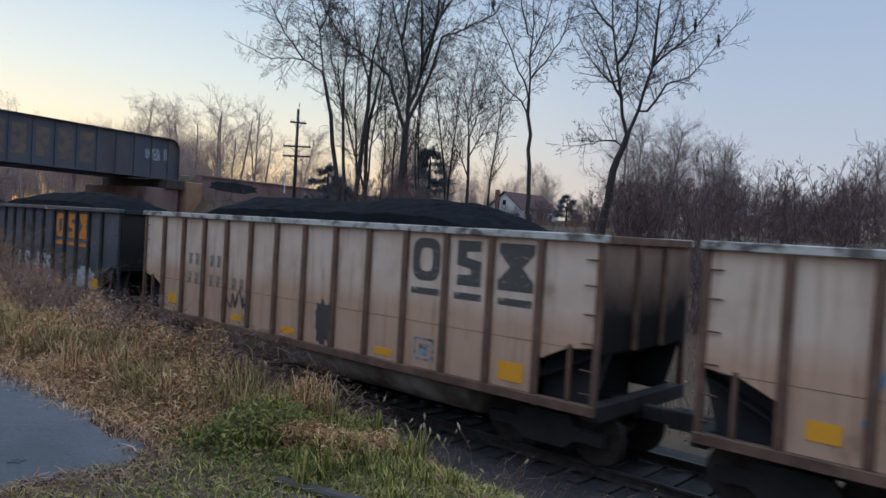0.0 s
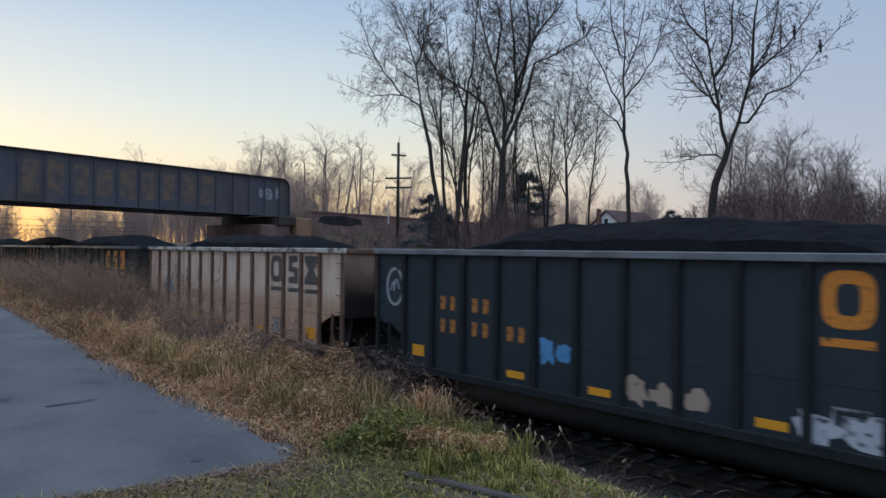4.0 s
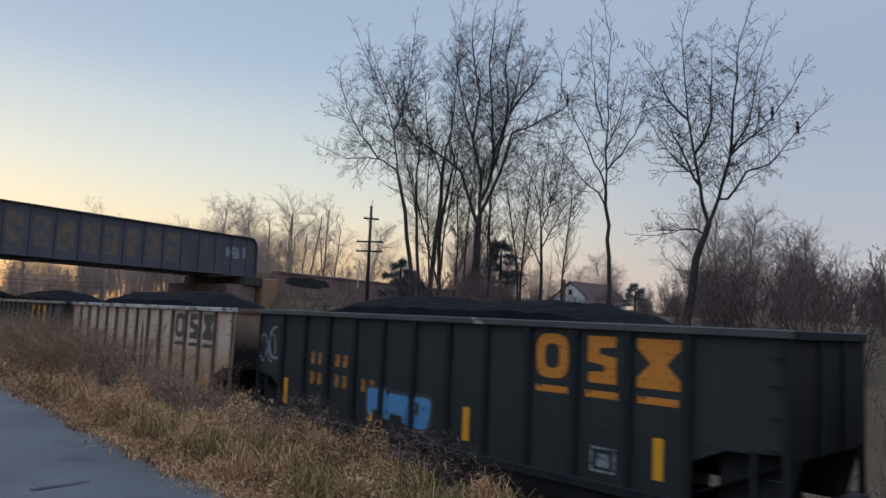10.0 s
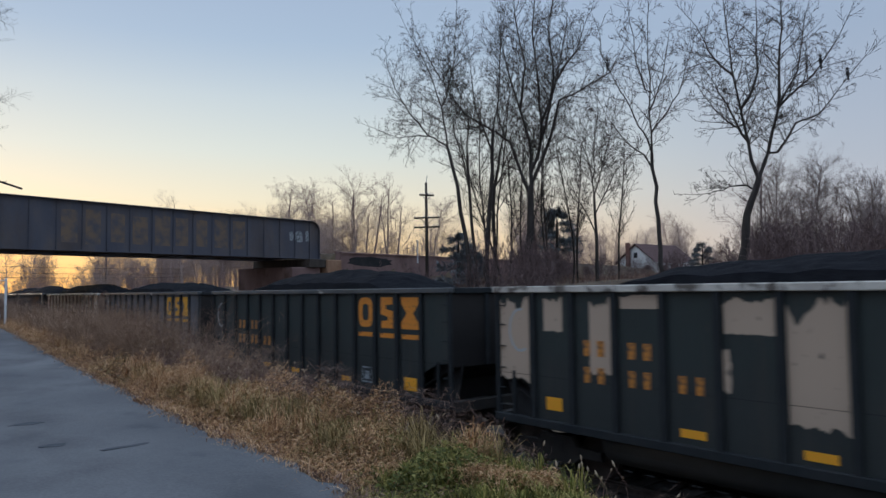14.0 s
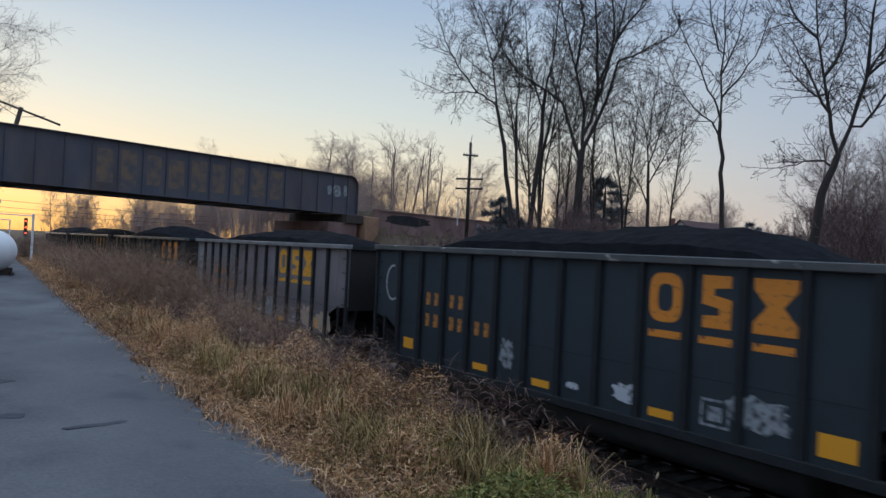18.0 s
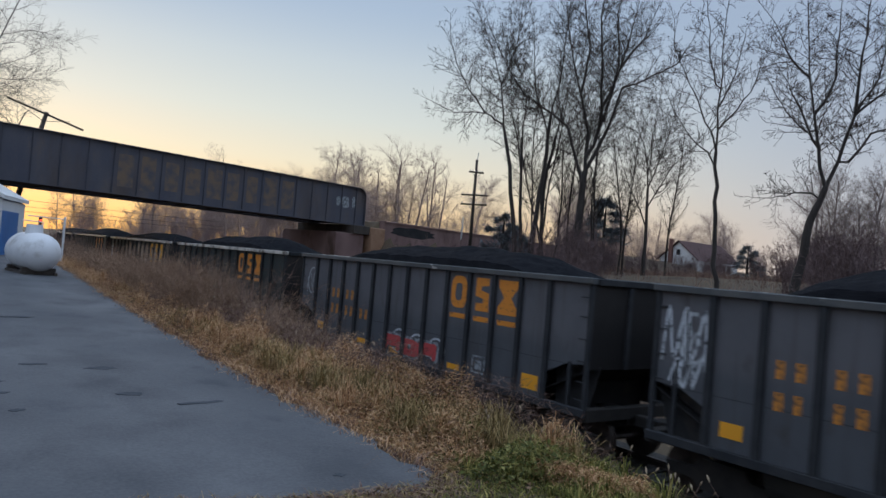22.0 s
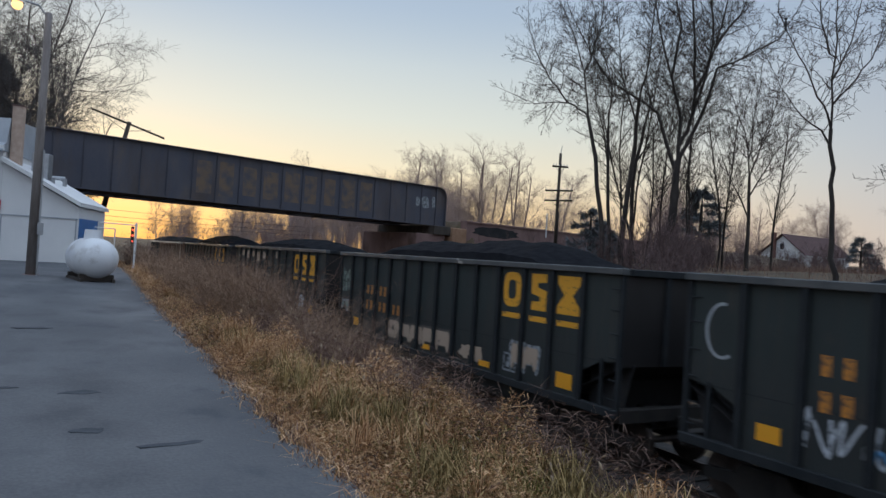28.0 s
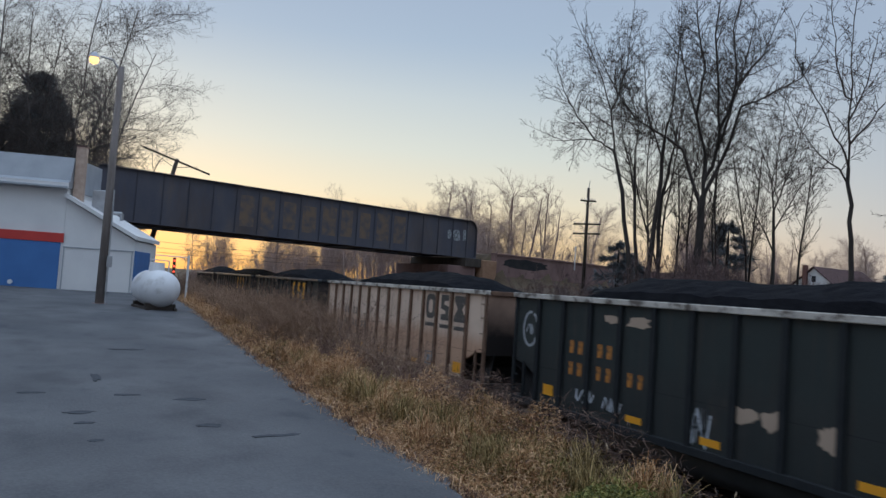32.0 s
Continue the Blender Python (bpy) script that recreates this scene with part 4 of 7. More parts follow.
def coal_car(m, paint, chord, marks, heap, tall_bars=False):
    rng = random.Random(100 + m)
    kind = build_name(m)
    g = BUILDS[kind]
    hb, ribs = g.hb, g.ribs
    beige = paint == "beige"
    rise = RISE.get(m, 0.0)
    top = TOP + rise
    tone = {"beige": "beige", "dark": "black", "navy": "blue-black", "grey": "dusty grey", "dusty": "pale dusty grey", "peeled": "peeling black and tan"}[paint]
    car = thing("coal_car", f"{tone} steel coal car heaped with coal", "railway car", "coal cars of the train")
    P, R = PAINT[paint], RIB[paint]
    body = part("body", shared("body", (paint, kind, rise), lambda: side_panel(hb, ribs[0], ribs[-1], top), P), None, car, at=pose(0, -HALF, 0))
    part("side_sheet", MESH[("body", (paint, kind, rise))], None, car, at=pose(0, HALF, 0))
    for s in (0, 180):
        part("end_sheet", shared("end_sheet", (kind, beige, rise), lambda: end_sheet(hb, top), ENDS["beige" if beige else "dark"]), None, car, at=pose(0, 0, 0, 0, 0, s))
        for k, row in enumerate(end_posts(hb, top)):
            part("end_post" if k < 2 else "end_chord", shared(f"end_post{k}", (paint, kind, rise), lambda: boxes(row, bevel=0.01), R), None, car, at=pose(0, 0, 0, 0, 0, s))
    part("panel_seam", shared("panel_seam", (paint, kind), lambda: boxes((ribs[0] - 0.9, ribs[-1] + 0.9, -0.019, -0.014, 1.99, 1.999)), R), None, body)
    rib = shared("rib", (paint, rise), lambda: boxes((-0.062, 0.062, -0.10, -0.015, SILL + 0.02, top - 0.12), bevel=0.012), R)
    for x in ribs:
        part("rib", rib, None, body, at=pose(x, 0, 0))
        part("rib", rib, None, car, at=pose(x, HALF, 0, 0, 0, 180))
    for y, s in ((-HALF, 0), (HALF, 180)):
        part("top_chord", shared("top_chord", (chord, kind, rise), lambda: boxes((-hb - 0.03, hb + 0.03, -0.12, 0.06, top - 0.13, top), bevel=0.015), CHORD[chord]), None, car, at=pose(0, y, 0, 0, 0, s))
        part("side_sill", shared("side_sill", (paint, kind), lambda: boxes((-hb, hb, -0.11, 0.04, SILL - 0.06, SILL + 0.10), bevel=0.012), R), None, car, at=pose(0, y, 0, 0, 0, s))
        for x in (-hb + 0.05, hb - 0.05):
            part("corner_post", shared("corner_post", (paint, rise), lambda: boxes((-0.05, 0.05, -0.06, 0.03, SILL, top - 0.12), bevel=0.01), R), None, car, at=pose(x, y, 0, 0, 0, s))
        for x in (-hb + 0.52, hb - 0.52):
            part("brace_post", shared("brace_post", paint, lambda: boxes((-0.035, 0.035, -0.04, 0.02, SILL, 2.05)), R), None, car, at=pose(x, y, 0, 0, 0, s))
    for x in (-hb + 0.17, hb - 0.17):
        for z in (1.32, 1.68, 2.1, 2.55, 3.0, 3.4):
            part("rung", shared("rung", paint, rung, R), None, body, at=pose(x, 0, z))
        # added black plates fill the cut-away corners in place of shade
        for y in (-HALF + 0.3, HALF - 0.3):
            part("gusset", shared("gusset", (x > 0, kind), lambda: prism(bmesh.new(), [(x + 0.22 * (1 if x > 0 else -1), 2.0), ((abs(x) - 1.0) * (1 if x > 0 else -1), 2.0), ((abs(x) - 1.0) * (1 if x > 0 else -1), SILL), (x - 0.05 * (1 if x > 0 else -1), SILL)], 'y', -0.01, 0.01), SHADEBLACK), None, car, at=pose(0, y, 0))
    part("tub", shared("tub", "b" if beige else "d", tub, TUBMAT["beige" if beige else "dark"], True), None, car)
    # added black plate across each end, closes the gap as shade would
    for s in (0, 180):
        part("bulkhead", shared("bulkhead", kind, lambda: boxes((hb - 0.91, hb - 0.88, -HALF + 0.32, HALF - 0.32, 0.85, 1.55)), SHADEBLACK), None, car, at=pose(0, 0, 0, 0, 0, s))
    part("end_sill", shared("end_sill", kind, lambda: boxes((hb - 0.2, hb + 0.05, -HALF, HALF, SILL - 0.14, SILL + 0.1), (-hb - 0.05, -hb + 0.2, -HALF, HALF, SILL - 0.14, SILL + 0.1), (-hb, hb, -0.25, 0.25, 0.78, SILL)), UNDER), None, car)
    part("coal_load", HEAPS[heap], None, car, "black heaped coal", at=pose(0, 0, rise) @ Matrix.Diagonal((hb / HB, 1, 1, 1)))
    for s in (0, 180):
        part("coupler", shared("coupler", kind, lambda: boxes((hb + 0.05, hb + 0.78, -0.10, 0.10, 0.76, 1.0), (hb + 0.55, hb + 0.775, -0.18, 0.18, 0.73, 1.03), bevel=0.02), UNDER), None, car, at=pose(0, 0, 0, 0, 0, s))
    part("brake_wheel", shared("brake_wheel", kind, lambda: rods((( -hb - 0.12, -0.6, 2.9), (-hb - 0.07, -0.6, 2.9), 0.28), sides=14), UNDER), None, car)
    for x in (1.25 - hb, hb - 1.25):
        truck = part("truck", shared("truck", 0, truck_frame, UNDER), None, car, at=pose(x, 0, 0))
        for wx in (-0.89, 0.89):
            part("wheelset", shared("wheelset", 0, wheelset, STEEL), None, truck, at=pose(wx, 0, 0.455))
    # painted marks on the near side
    ink = BLACKP if beige else YELLOW if rng.random() < 0.5 else ORANGE
    ik = ink.name
    for k, make, shape in ((0, emblem_ring, "ring"), (1, emblem_steps, "steps"), (2, emblem_hourglass, "hourglass")):
        sx = (0.97 if k != 1 else 0.87) * g.step / 1.028
        k += g.first
        part("emblem", shared(shape, ik, make, ink), None, body, at=pose(bay(k, g), -0.019, 3.17) @ Matrix.Diagonal((sx, 1, 1, 1)))
        part("emblem_bar", shared("underbar", ik, underbar, ink), None, body, at=pose(bay(k, g), -0.019, 3.14) @ Matrix.Diagonal((sx, 1, 1, 1)))
    small = FADED if beige else WORN
    for row, z in ((0, 2.62), (1, 2.12)):
        for b in (1, 2, 3):
            if row == 0 and b == 3:
                continue
            for off in (-0.17, 0.17):
                gs = rng.randrange(6)
                part("stencil", shared(f"stencil{gs}", small.name, lambda: glyph(gs), small), None, body, at=pose(bay(b, g) + off * 0.95, -0.019, z) @ Matrix.Diagonal((1.1, 1, 1.05, 1)))
    refl = shared("reflector", "s", lambda: boxes((-0.24, 0.24, -0.003, 0.003, -0.07, 0.07)), REFLECT)
    tall = shared("reflector_tall", "s", lambda: boxes((-0.09, 0.09, -0.003, 0.003, -0.33, 0.33)), REFLECT)
    big = shared("reflector_big", "s", lambda: boxes((-0.26, 0.26, -0.003, 0.003, -0.16, 0.16)), REFLECT)
    if tall_bars:
        for b in (0, 3.4, 6.3, 10.3):
            part("reflector", tall, None, body, at=pose(bay(b, g) - 0.3, -0.022, 1.68))
    else:
        for b, me, z in ((0, big, 1.48), (3, refl, 1.33), (5, refl, 1.30), (8, refl, 1.30), (len(ribs) - 2, big, 1.42)):
            part("reflector", me, None, body, at=pose(bay(b, g), -0.022, z) @ Matrix.Diagonal((0.8 if b == 0 else 1, 1, 0.8 if b == 0 else 1, 1)))
    part("data_panel", shared("data_panel", 0, lambda: boxes((-0.25, 0.25, -0.002, 0.002, 0.17, 0.21), (-0.25, 0.25, -0.002, 0.002, -0.21, -0.17), (-0.25, -0.21, -0.002, 0.002, -0.17, 0.17), (0.21, 0.25, -0.002, 0.002, -0.17, 0.17), (-0.12, 0.12, -0.002, 0.002, -0.12, 0.1)), SPRAY["pale"] if not beige else SPRAY["black"]), None, body, "small data panel reduced to a framed block", at=pose(bay(9, g) + 0.05, -0.019, 1.50))
    if beige and rng.random() < 0.6:
        bm = bmesh.new()
        grey = m in (-1, 8)
        x = bay(0 if grey else -1, g) + 0.1
        arc_mark(bm, x, 2.95, 0.6, 0.8, 70, 330 if grey else 235, 0.045)
        ribbon(bm, [(x - 0.2, 2.62), (x + 0.05, 2.52), (x + 0.3, 2.42)], 0.05)
        part("chalk_ring", bm, SPRAY["smoke" if grey else "red"], car, "faded grey curl" if grey else "faded red chalk curl", at=pose(0, FACE, 0))
    elif not beige and m not in (23, 28, 32):
        bm = bmesh.new()
        x, whole = bay(-1, g) + 0.1, rng.random() < 0.6
        arc_mark(bm, x, 2.9, 0.62, 0.86, 80, 425 if whole else 300, 0.07 if whole else 0.05)
        if whole:
            scrawl(bm, rng, x, 2.9, 0.3, 0.4, 5, 0.04)
        part("chalk_ring", bm, SPRAY["chalk"], car, "chalked ring", at=pose(0, FACE, 0))
    for what, colour, x, *rest in marks:
        graffiti(car, what, colour, x * g.step / STEP, *rest)
    return car


W, T_, K, B_ = "white spray-painted tag", "peeled tan patch", "pink and white graffiti", "blue graffiti"
# car by car from the head end: paint, chord, marks (kind, colour, x, z, width, height, seed, label), tall reflectors
CARS = {
    -3: ("dark", "dark", [], 0),
    -2: ("beige", "white", [], 0),
    -1: ("beige", "white", [("tag", "blue", -4.4, 2.1, 1.4, 1.1, 1, B_)], 0),
    0: ("beige", "white", [("tag", "black", -2.6, 1.75, 1.0, 0.5, 2, "faded black tag"), ("patch", "black", bay(6) + 0.2, 1.65, 0.5, 0.9, 3, "black stain")], 0),
    1: ("grey", "dark", [("patch", "white", bay(10.3), 1.55, 1.5, 0.65, 4, "white overspray"), ("patch", "pink", bay(5.6), 1.35, 4.6, 0.5, 8, "pink graffiti edging"), ("word", "white", bay(5.6), 1.28, 3.6, 0.95, 5, "large white graffiti word")], 0),
    2: ("beige", "white", [("patch", "black", bay(6), 1.7, 0.55, 1.1, 6, "black stain"), ("tag", "pink", bay(2), 1.5, 2.2, 0.3, 7, "faded tag")], 0),
    3: ("beige", "white", [("blobs", "white", bay(4), 1.95, 0.6, 0.16, 9, "small white tag"), ("tag", "faint", bay(6.8), 1.5, 2.4, 0.4, 10, "faded grey tag")], 0),
    4: ("navy", "grey", [("blobs", "blue", bay(4), 1.9, 0.9, 0.5, 11, B_), ("blobs", "tan", bay(6.3), 1.45, 1.7, 0.5, 12, "tan graffiti"), ("blobs", "white", bay(9), 1.4, 1.6, 0.5, 13, W)], 0),
    5: ("beige", "white", [("tag", "blue", bay(0.4), 2.3, 0.7, 0.8, 14, B_)], 0),
    6: ("dark", "dark", [("patch", "white", bay(1.8), 1.75, 0.85, 0.4, 15, W), ("fat", "white/red", bay(5.0), 1.5, 3.3, 1.1, 16, "white graffiti letters edged in red"), ("blobs", "white", bay(5.2), 0.98, 2.4, 0.25, 18, W)], 1),
    7: ("navy", "white", [("patch", "pale", bay(0.5), 1.75, 0.5, 0.6, 21, W), ("fat", "white/blue", bay(4.1), 1.62, 2.3, 0.55, 19, "pale blue and white graffiti"), ("blobs", "tan", bay(1.9), 1.9, 0.9, 0.3, 20, T_)], 0),
    8: ("beige", "white", [("tag", "faint", bay(4.5), 1.6, 3.4, 0.4, 21, "faded grey tag"), ("tag", "blue", bay(9.6), 1.5, 1.2, 0.5, 22, B_)], 0),
    9: ("peeled", "white", [("blobs", "tan", bay(5), 1.45, 3.2, 0.4, 23, T_), ("fat", "white/pale", bay(4.6), 1.5, 1.6, 0.5, 27, W), ("blobs", "teal", bay(3.4), 1.55, 0.7, 0.4, 24, "teal spray"), ("outline", "pale", -HB + 0.6, 2.6, 1.0, 0.9, 25, W), ("outline", "blue", -HB + 0.8, 1.5, 1.1, 1.3, 26, B_)], 0),
    10: ("dark", "white", [], 0),
    11: ("dark", "dark", [("fat", "blue/black", bay(4.4), 1.75, 2.1, 0.7, 27, B_), ("outline", "pale", -HB + 0.75, 2.75, 0.9, 0.9, 28, W)], 1),
    12: ("beige", "white", [("tag", "red", bay(4.4), 1.8, 2.4, 0.5, 28, "red and blue tag"), ("tag", "blue", bay(5), 1.5, 3.6, 0.5, 29, B_), ("tag", "red", bay(1.4), 1.7, 1.6, 0.4, 33, "red tag"), ("patch", "black", bay(6), 2.2, 0.2, 1.9, 30, "black stain"), ("tag", "blue", bay(2.4), 2.1, 0.9, 0.4, 34, B_)], 0),
    13: ("grey", "grey", [("outline", "pale", bay(5.4), 2.5, 2.9, 0.8, 31, W), ("tag", "pale", bay(5.4), 2.45, 2.5, 0.5, 30, W), ("fat", "white/black", bay(8.6), 1.5, 4.4, 0.95, 32, "large white bubble graffiti"), ("patch", "pale", bay(3.4), 1.45, 1.0, 0.4, 33, W)], 0),
    14: ("dark", "dark", [("blobs", "white", bay(4.4), 1.65, 0.6, 0.6, 33, W), ("blobs", "tan", bay(5.5), 1.55, 0.7, 0.6, 34, T_), ("blobs", "teal", bay(6.5), 1.5, 0.8, 0.5, 35, "teal spray"), ("tag", "pale", bay(4.6), 0.9, 1.2, 0.3, 36, W)], 0),
    15: ("dark", "white", [("field", "tan", -HB + 0.55, 2.75, 0.85, 1.7, 37, T_), ("field", "tan", bay(0), 3.25, 0.5, 0.7, 38, T_), ("field", "tan", bay(1) + 0.15, 2.9, 0.5, 1.4, 36, T_), ("field", "tan", bay(2), 3.5, 0.8, 0.25, 35, T_), ("field", "tan", bay(4), 3.3, 0.85, 0.6, 40, T_), ("field", "tan", bay(5), 2.65, 0.88, 1.95, 39, T_), ("patch", "tan", bay(3.6), 2.4, 0.2, 0.7, 43, T_), ("field", "tan", bay(8), 2.3, 0.6, 1.2, 44, T_), ("field", "tan", bay(9), 2.2, 0.8, 1.0, 45, T_), ("field", "tan", bay(11), 2.35, 0.8, 1.4, 46, T_), ("patch", "teal", bay(10.8), 1.9, 0.7, 0.5, 41, "teal spray"), ("fat", "blue/teal", bay(7.2), 1.5, 1.6, 0.6, 47, "teal spray"), ("blobs", "tan", bay(9.2), 1.5, 1.6, 0.4, 42, T_)], 0),
    16: ("dark", "dark", [], 0),
    17: ("grey", "dark", [("tag", "white", bay(5), 1.5, 3.0, 0.5, 43, W)], 0),
    18: ("beige", "white", [("patch", "black", bay(1.8), 2.5, 0.25, 1.6, 44, "rust streak"), ("patch", "tan", bay(3.5), 2.7, 0.8, 1.4, 46, "bare patch"), ("tag", "faint", bay(5), 1.5, 3.0, 0.4, 45, "faded grey tag")], 0),
    19: ("grey", "grey", [("patch", "pale", bay(2.6), 1.5, 1.6, 0.3, 46, W), ("fat", "pale/white", bay(3.0), 1.62, 1.9, 0.3, 48, W), ("blobs", "white", bay(5.2), 1.4, 1.4, 0.35, 47, W)], 0),
    20: ("navy", "dark", [("patch", "pale", bay(3.9), 1.7, 0.4, 0.6, 48, "pale spray"), ("patch", "pale", bay(9.8), 1.62, 0.95, 0.5, 49, W), ("patch", "white", bay(7.2), 1.5, 0.5, 0.3, 50, W), ("patch", "white", bay(5.9), 1.4, 0.3, 0.12, 51, W)], 0),
    21: ("dusty", "grey", [("patch", "pale", bay(7.0), 1.6, 0.85, 0.6, 51, W), ("patch", "white", bay(5.9), 1.42, 0.35, 0.12, 53, W), ("patch", "tan", bay(10.1), 1.55, 1.0, 0.6, 52, T_), ("patch", "tan", bay(11.3), 1.5, 0.9, 0.6, 50, T_), ("patch", "pale", -HB + 0.5, 2.8, 0.5, 1.5, 55, W)], 0),
    22: ("dark", "dark", [("outline", "white", bay(4.4), 1.7, 2.2, 0.95, 53, "white looped graffiti"), ("tag", "white", bay(4.5), 1.55, 1.8, 0.6, 52, "white looped graffiti"), ("outline", "white", bay(7.5), 1.6, 1.5, 1.0, 54, "white looped graffiti"), ("outline", "pale", -HB + 0.75, 2.75, 0.8, 0.9, 58, W), ("patch", "teal", bay(10), 1.65, 0.7, 0.3, 59, "teal spray")], 0),
    23: ("dark", "dark", [("fat", "purple/blue", bay(4.2), 1.62, 2.5, 0.85, 55, "lilac and white graffiti block edged in blue"), ("blobs", "white", bay(4.2), 1.75, 1.7, 0.35, 56, W), ("patch", "white", bay(6.3), 1.55, 0.6, 0.4, 57, W)], 0),
    24: ("grey", "dark", [("field", "tan", bay(5.2), 1.65, 0.8, 0.8, 58, T_), ("fat", "tan/black", bay(8.3), 1.5, 2.2, 0.75, 57, "tan graffiti letters"), ("blobs", "blue", bay(3.2), 1.7, 0.5, 0.6, 59, "pale blue spray"), ("tag", "white", -HB + 0.6, 2.9, 0.9, 1.3, 60, W), ("tag", "white", -HB + 0.65, 2.3, 0.7, 0.7, 63, W), ("patch", "lime", bay(11.2), 1.75, 1.0, 0.55, 61, "faded lime spray")], 0),
    25: ("grey", "dark", [("outline", "white", bay(6.2), 1.6, 2.7, 0.65, 62, "white and red outlined graffiti"), ("fat", "red/pale", bay(5.8), 1.5, 2.6, 0.5, 63, "faded red graffiti letters"), ("outline", "pale", -HB + 0.7, 2.75, 0.8, 0.9, 64, W)], 0),
    26: ("dark", "white", [("fat", "teal/lime", bay(4.4), 1.6, 2.9, 1.0, 64, "teal and lime graffiti letters"), ("blobs", "lime", bay(3.9), 1.85, 1.2, 0.3, 65, "teal and lime graffiti letters"), ("blobs", "white", bay(4.8), 1.75, 2.0, 0.18, 66, W), ("blobs", "tan", bay(1.2), 1.6, 0.7, 0.3, 67, T_)], 0),
    27: ("dark", "white", [("field", "tan", bay(3), 2.9, 0.6, 1.4, 68, T_), ("field", "tan", bay(4), 3.15, 0.85, 0.8, 69, T_), ("field", "tan", bay(5), 2.95, 0.7, 1.2, 70, T_), ("field", "tan", bay(6), 3.2, 0.6, 0.7, 71, T_), ("field", "tan", bay(7), 3.0, 0.85, 1.1, 72, T_), ("field", "tan", bay(8), 2.8, 0.88, 1.6, 73, T_), ("field", "tan", bay(9), 2.75, 0.9, 1.7, 74, T_), ("field", "tan", bay(10), 2.95, 0.9, 1.3, 75, T_), ("field", "tan", bay(11), 2.85, 0.88, 1.5, 76, T_), ("patch", "tan", bay(4.7), 1.9, 0.5, 0.4, 77, T_), ("patch", "white", -HB + 0.6, 2.8, 0.5, 0.9, 78, W)], 0),
    28: ("dark", "dark", [("tag", "mint", -HB + 0.6, 2.95, 0.6, 0.8, 108, "faded green-white scrawl"), ("blobs", "tan", bay(3.2), 1.5, 1.6, 0.5, 73, T_), ("blobs", "white", bay(7.2), 1.6, 1.2, 0.5, 74, W), ("patch", "tan", bay(10.6), 1.9, 0.6, 0.9, 75, T_)], 0),
    29: ("dusty", "dark", [("tag", "tan", bay(5), 1.95, 5.0, 0.4, 76, T_), ("tag", "white", bay(5.5), 1.55, 4.4, 0.35, 106, W), ("blobs", "tan", bay(9.6), 1.6, 1.4, 0.4, 107, T_)], 0),
    30: ("dark", "dark", [("tag", "pale", bay(4), 1.6, 2.0, 0.6, 77, W)], 0),
    31: ("dark", "dark", [("tag", "white", bay(1.5), 1.7, 2.2, 0.8, 78, W), ("tag", "blue", bay(2.5), 1.5, 1.8, 0.5, 79, B_), ("tag", "white", bay(5), 1.6, 3.6, 0.7, 80, W), ("outline", "white", bay(9), 1.6, 2.6, 0.8, 81, W)], 0),
    32: ("dark", "dark", [("fat", "tan/black", bay(4.4), 1.55, 3.9, 0.55, 82, "tan graffiti letters"), ("fat", "tan/pale", bay(9.6), 1.7, 1.0, 0.6, 83, "tan graffiti letters"), ("blobs", "tan", bay(7.4), 1.5, 1.2, 0.4, 98, T_), ("tag", "mint", -HB + 0.6, 3.0, 0.8, 0.55, 103, "faded green-white scrawl"), ("tag", "mint", -HB + 0.65, 2.62, 0.9, 0.45, 104, "faded green-white scrawl"), ("fat", "mint/pale", -HB + 0.7, 1.95, 0.8, 0.3, 105, "faded green-white scrawl")], 0),
    33: ("dark", "dark", [("field", "tan", bay(0), 3.45, 0.6, 0.3, 84, T_), ("field", "tan", bay(1), 3.4, 0.7, 0.4, 90, T_), ("field", "tan", bay(2), 3.45, 0.5, 0.3, 85, T_), ("field", "tan", bay(3), 3.35, 0.75, 0.5, 86, T_), ("field", "tan", bay(4), 3.42, 0.7, 0.35, 92, T_), ("patch", "tan", bay(3) - 0.2, 2.3, 0.3, 1.3, 93, T_), ("patch", "tan", bay(6), 3.45, 0.25, 0.3, 94, T_), ("fat", "pale/tan", bay(4.6), 1.55, 2.4, 0.6, 87, "pale rounded graffiti letters"), ("patch", "white", bay(9.8), 1.6, 0.9, 0.6, 88, W)], 0),
    34: ("dark", "dark", [("fat", "tan/pale", bay(4.7), 1.68, 3.0, 0.62, 89, "tan rounded graffiti letters"), ("blobs", "white", bay(3.1), 1.95, 0.6, 0.5, 96, W), ("fat", "lime/pale", bay(9.0), 1.62, 0.9, 0.7, 90, "faded lime figure"), ("patch", "tan", bay(10.2), 2.0, 0.7, 0.3, 97, T_)], 0),
    35: ("beige", "white", [("fat", "sky/black", bay(5.0), 1.58, 2.5, 0.82, 91, "sky-blue graffiti letters edged in black"), ("patch", "red", bay(5.55), 1.6, 0.28, 0.5, 99, "red graffiti edging"), ("patch", "red", bay(6.3), 1.45, 0.2, 0.4, 100, "red graffiti edging"), ("patch", "black", bay(2.0), 2.1, 0.36, 1.5, 92, "black spray figure"), ("patch", "black", bay(2.05), 1.5, 0.5, 0.5, 101, "black spray figure"), ("patch", "black", bay(6.95), 1.62, 0.42, 1.05, 95, "black spray figure"), ("patch", "black", bay(3.6), 1.55, 0.3, 0.8, 102, "black spray figure"), ("tag", "black", bay(10.2), 1.55, 1.5, 0.3, 93, "faded black scrawl")], 0),
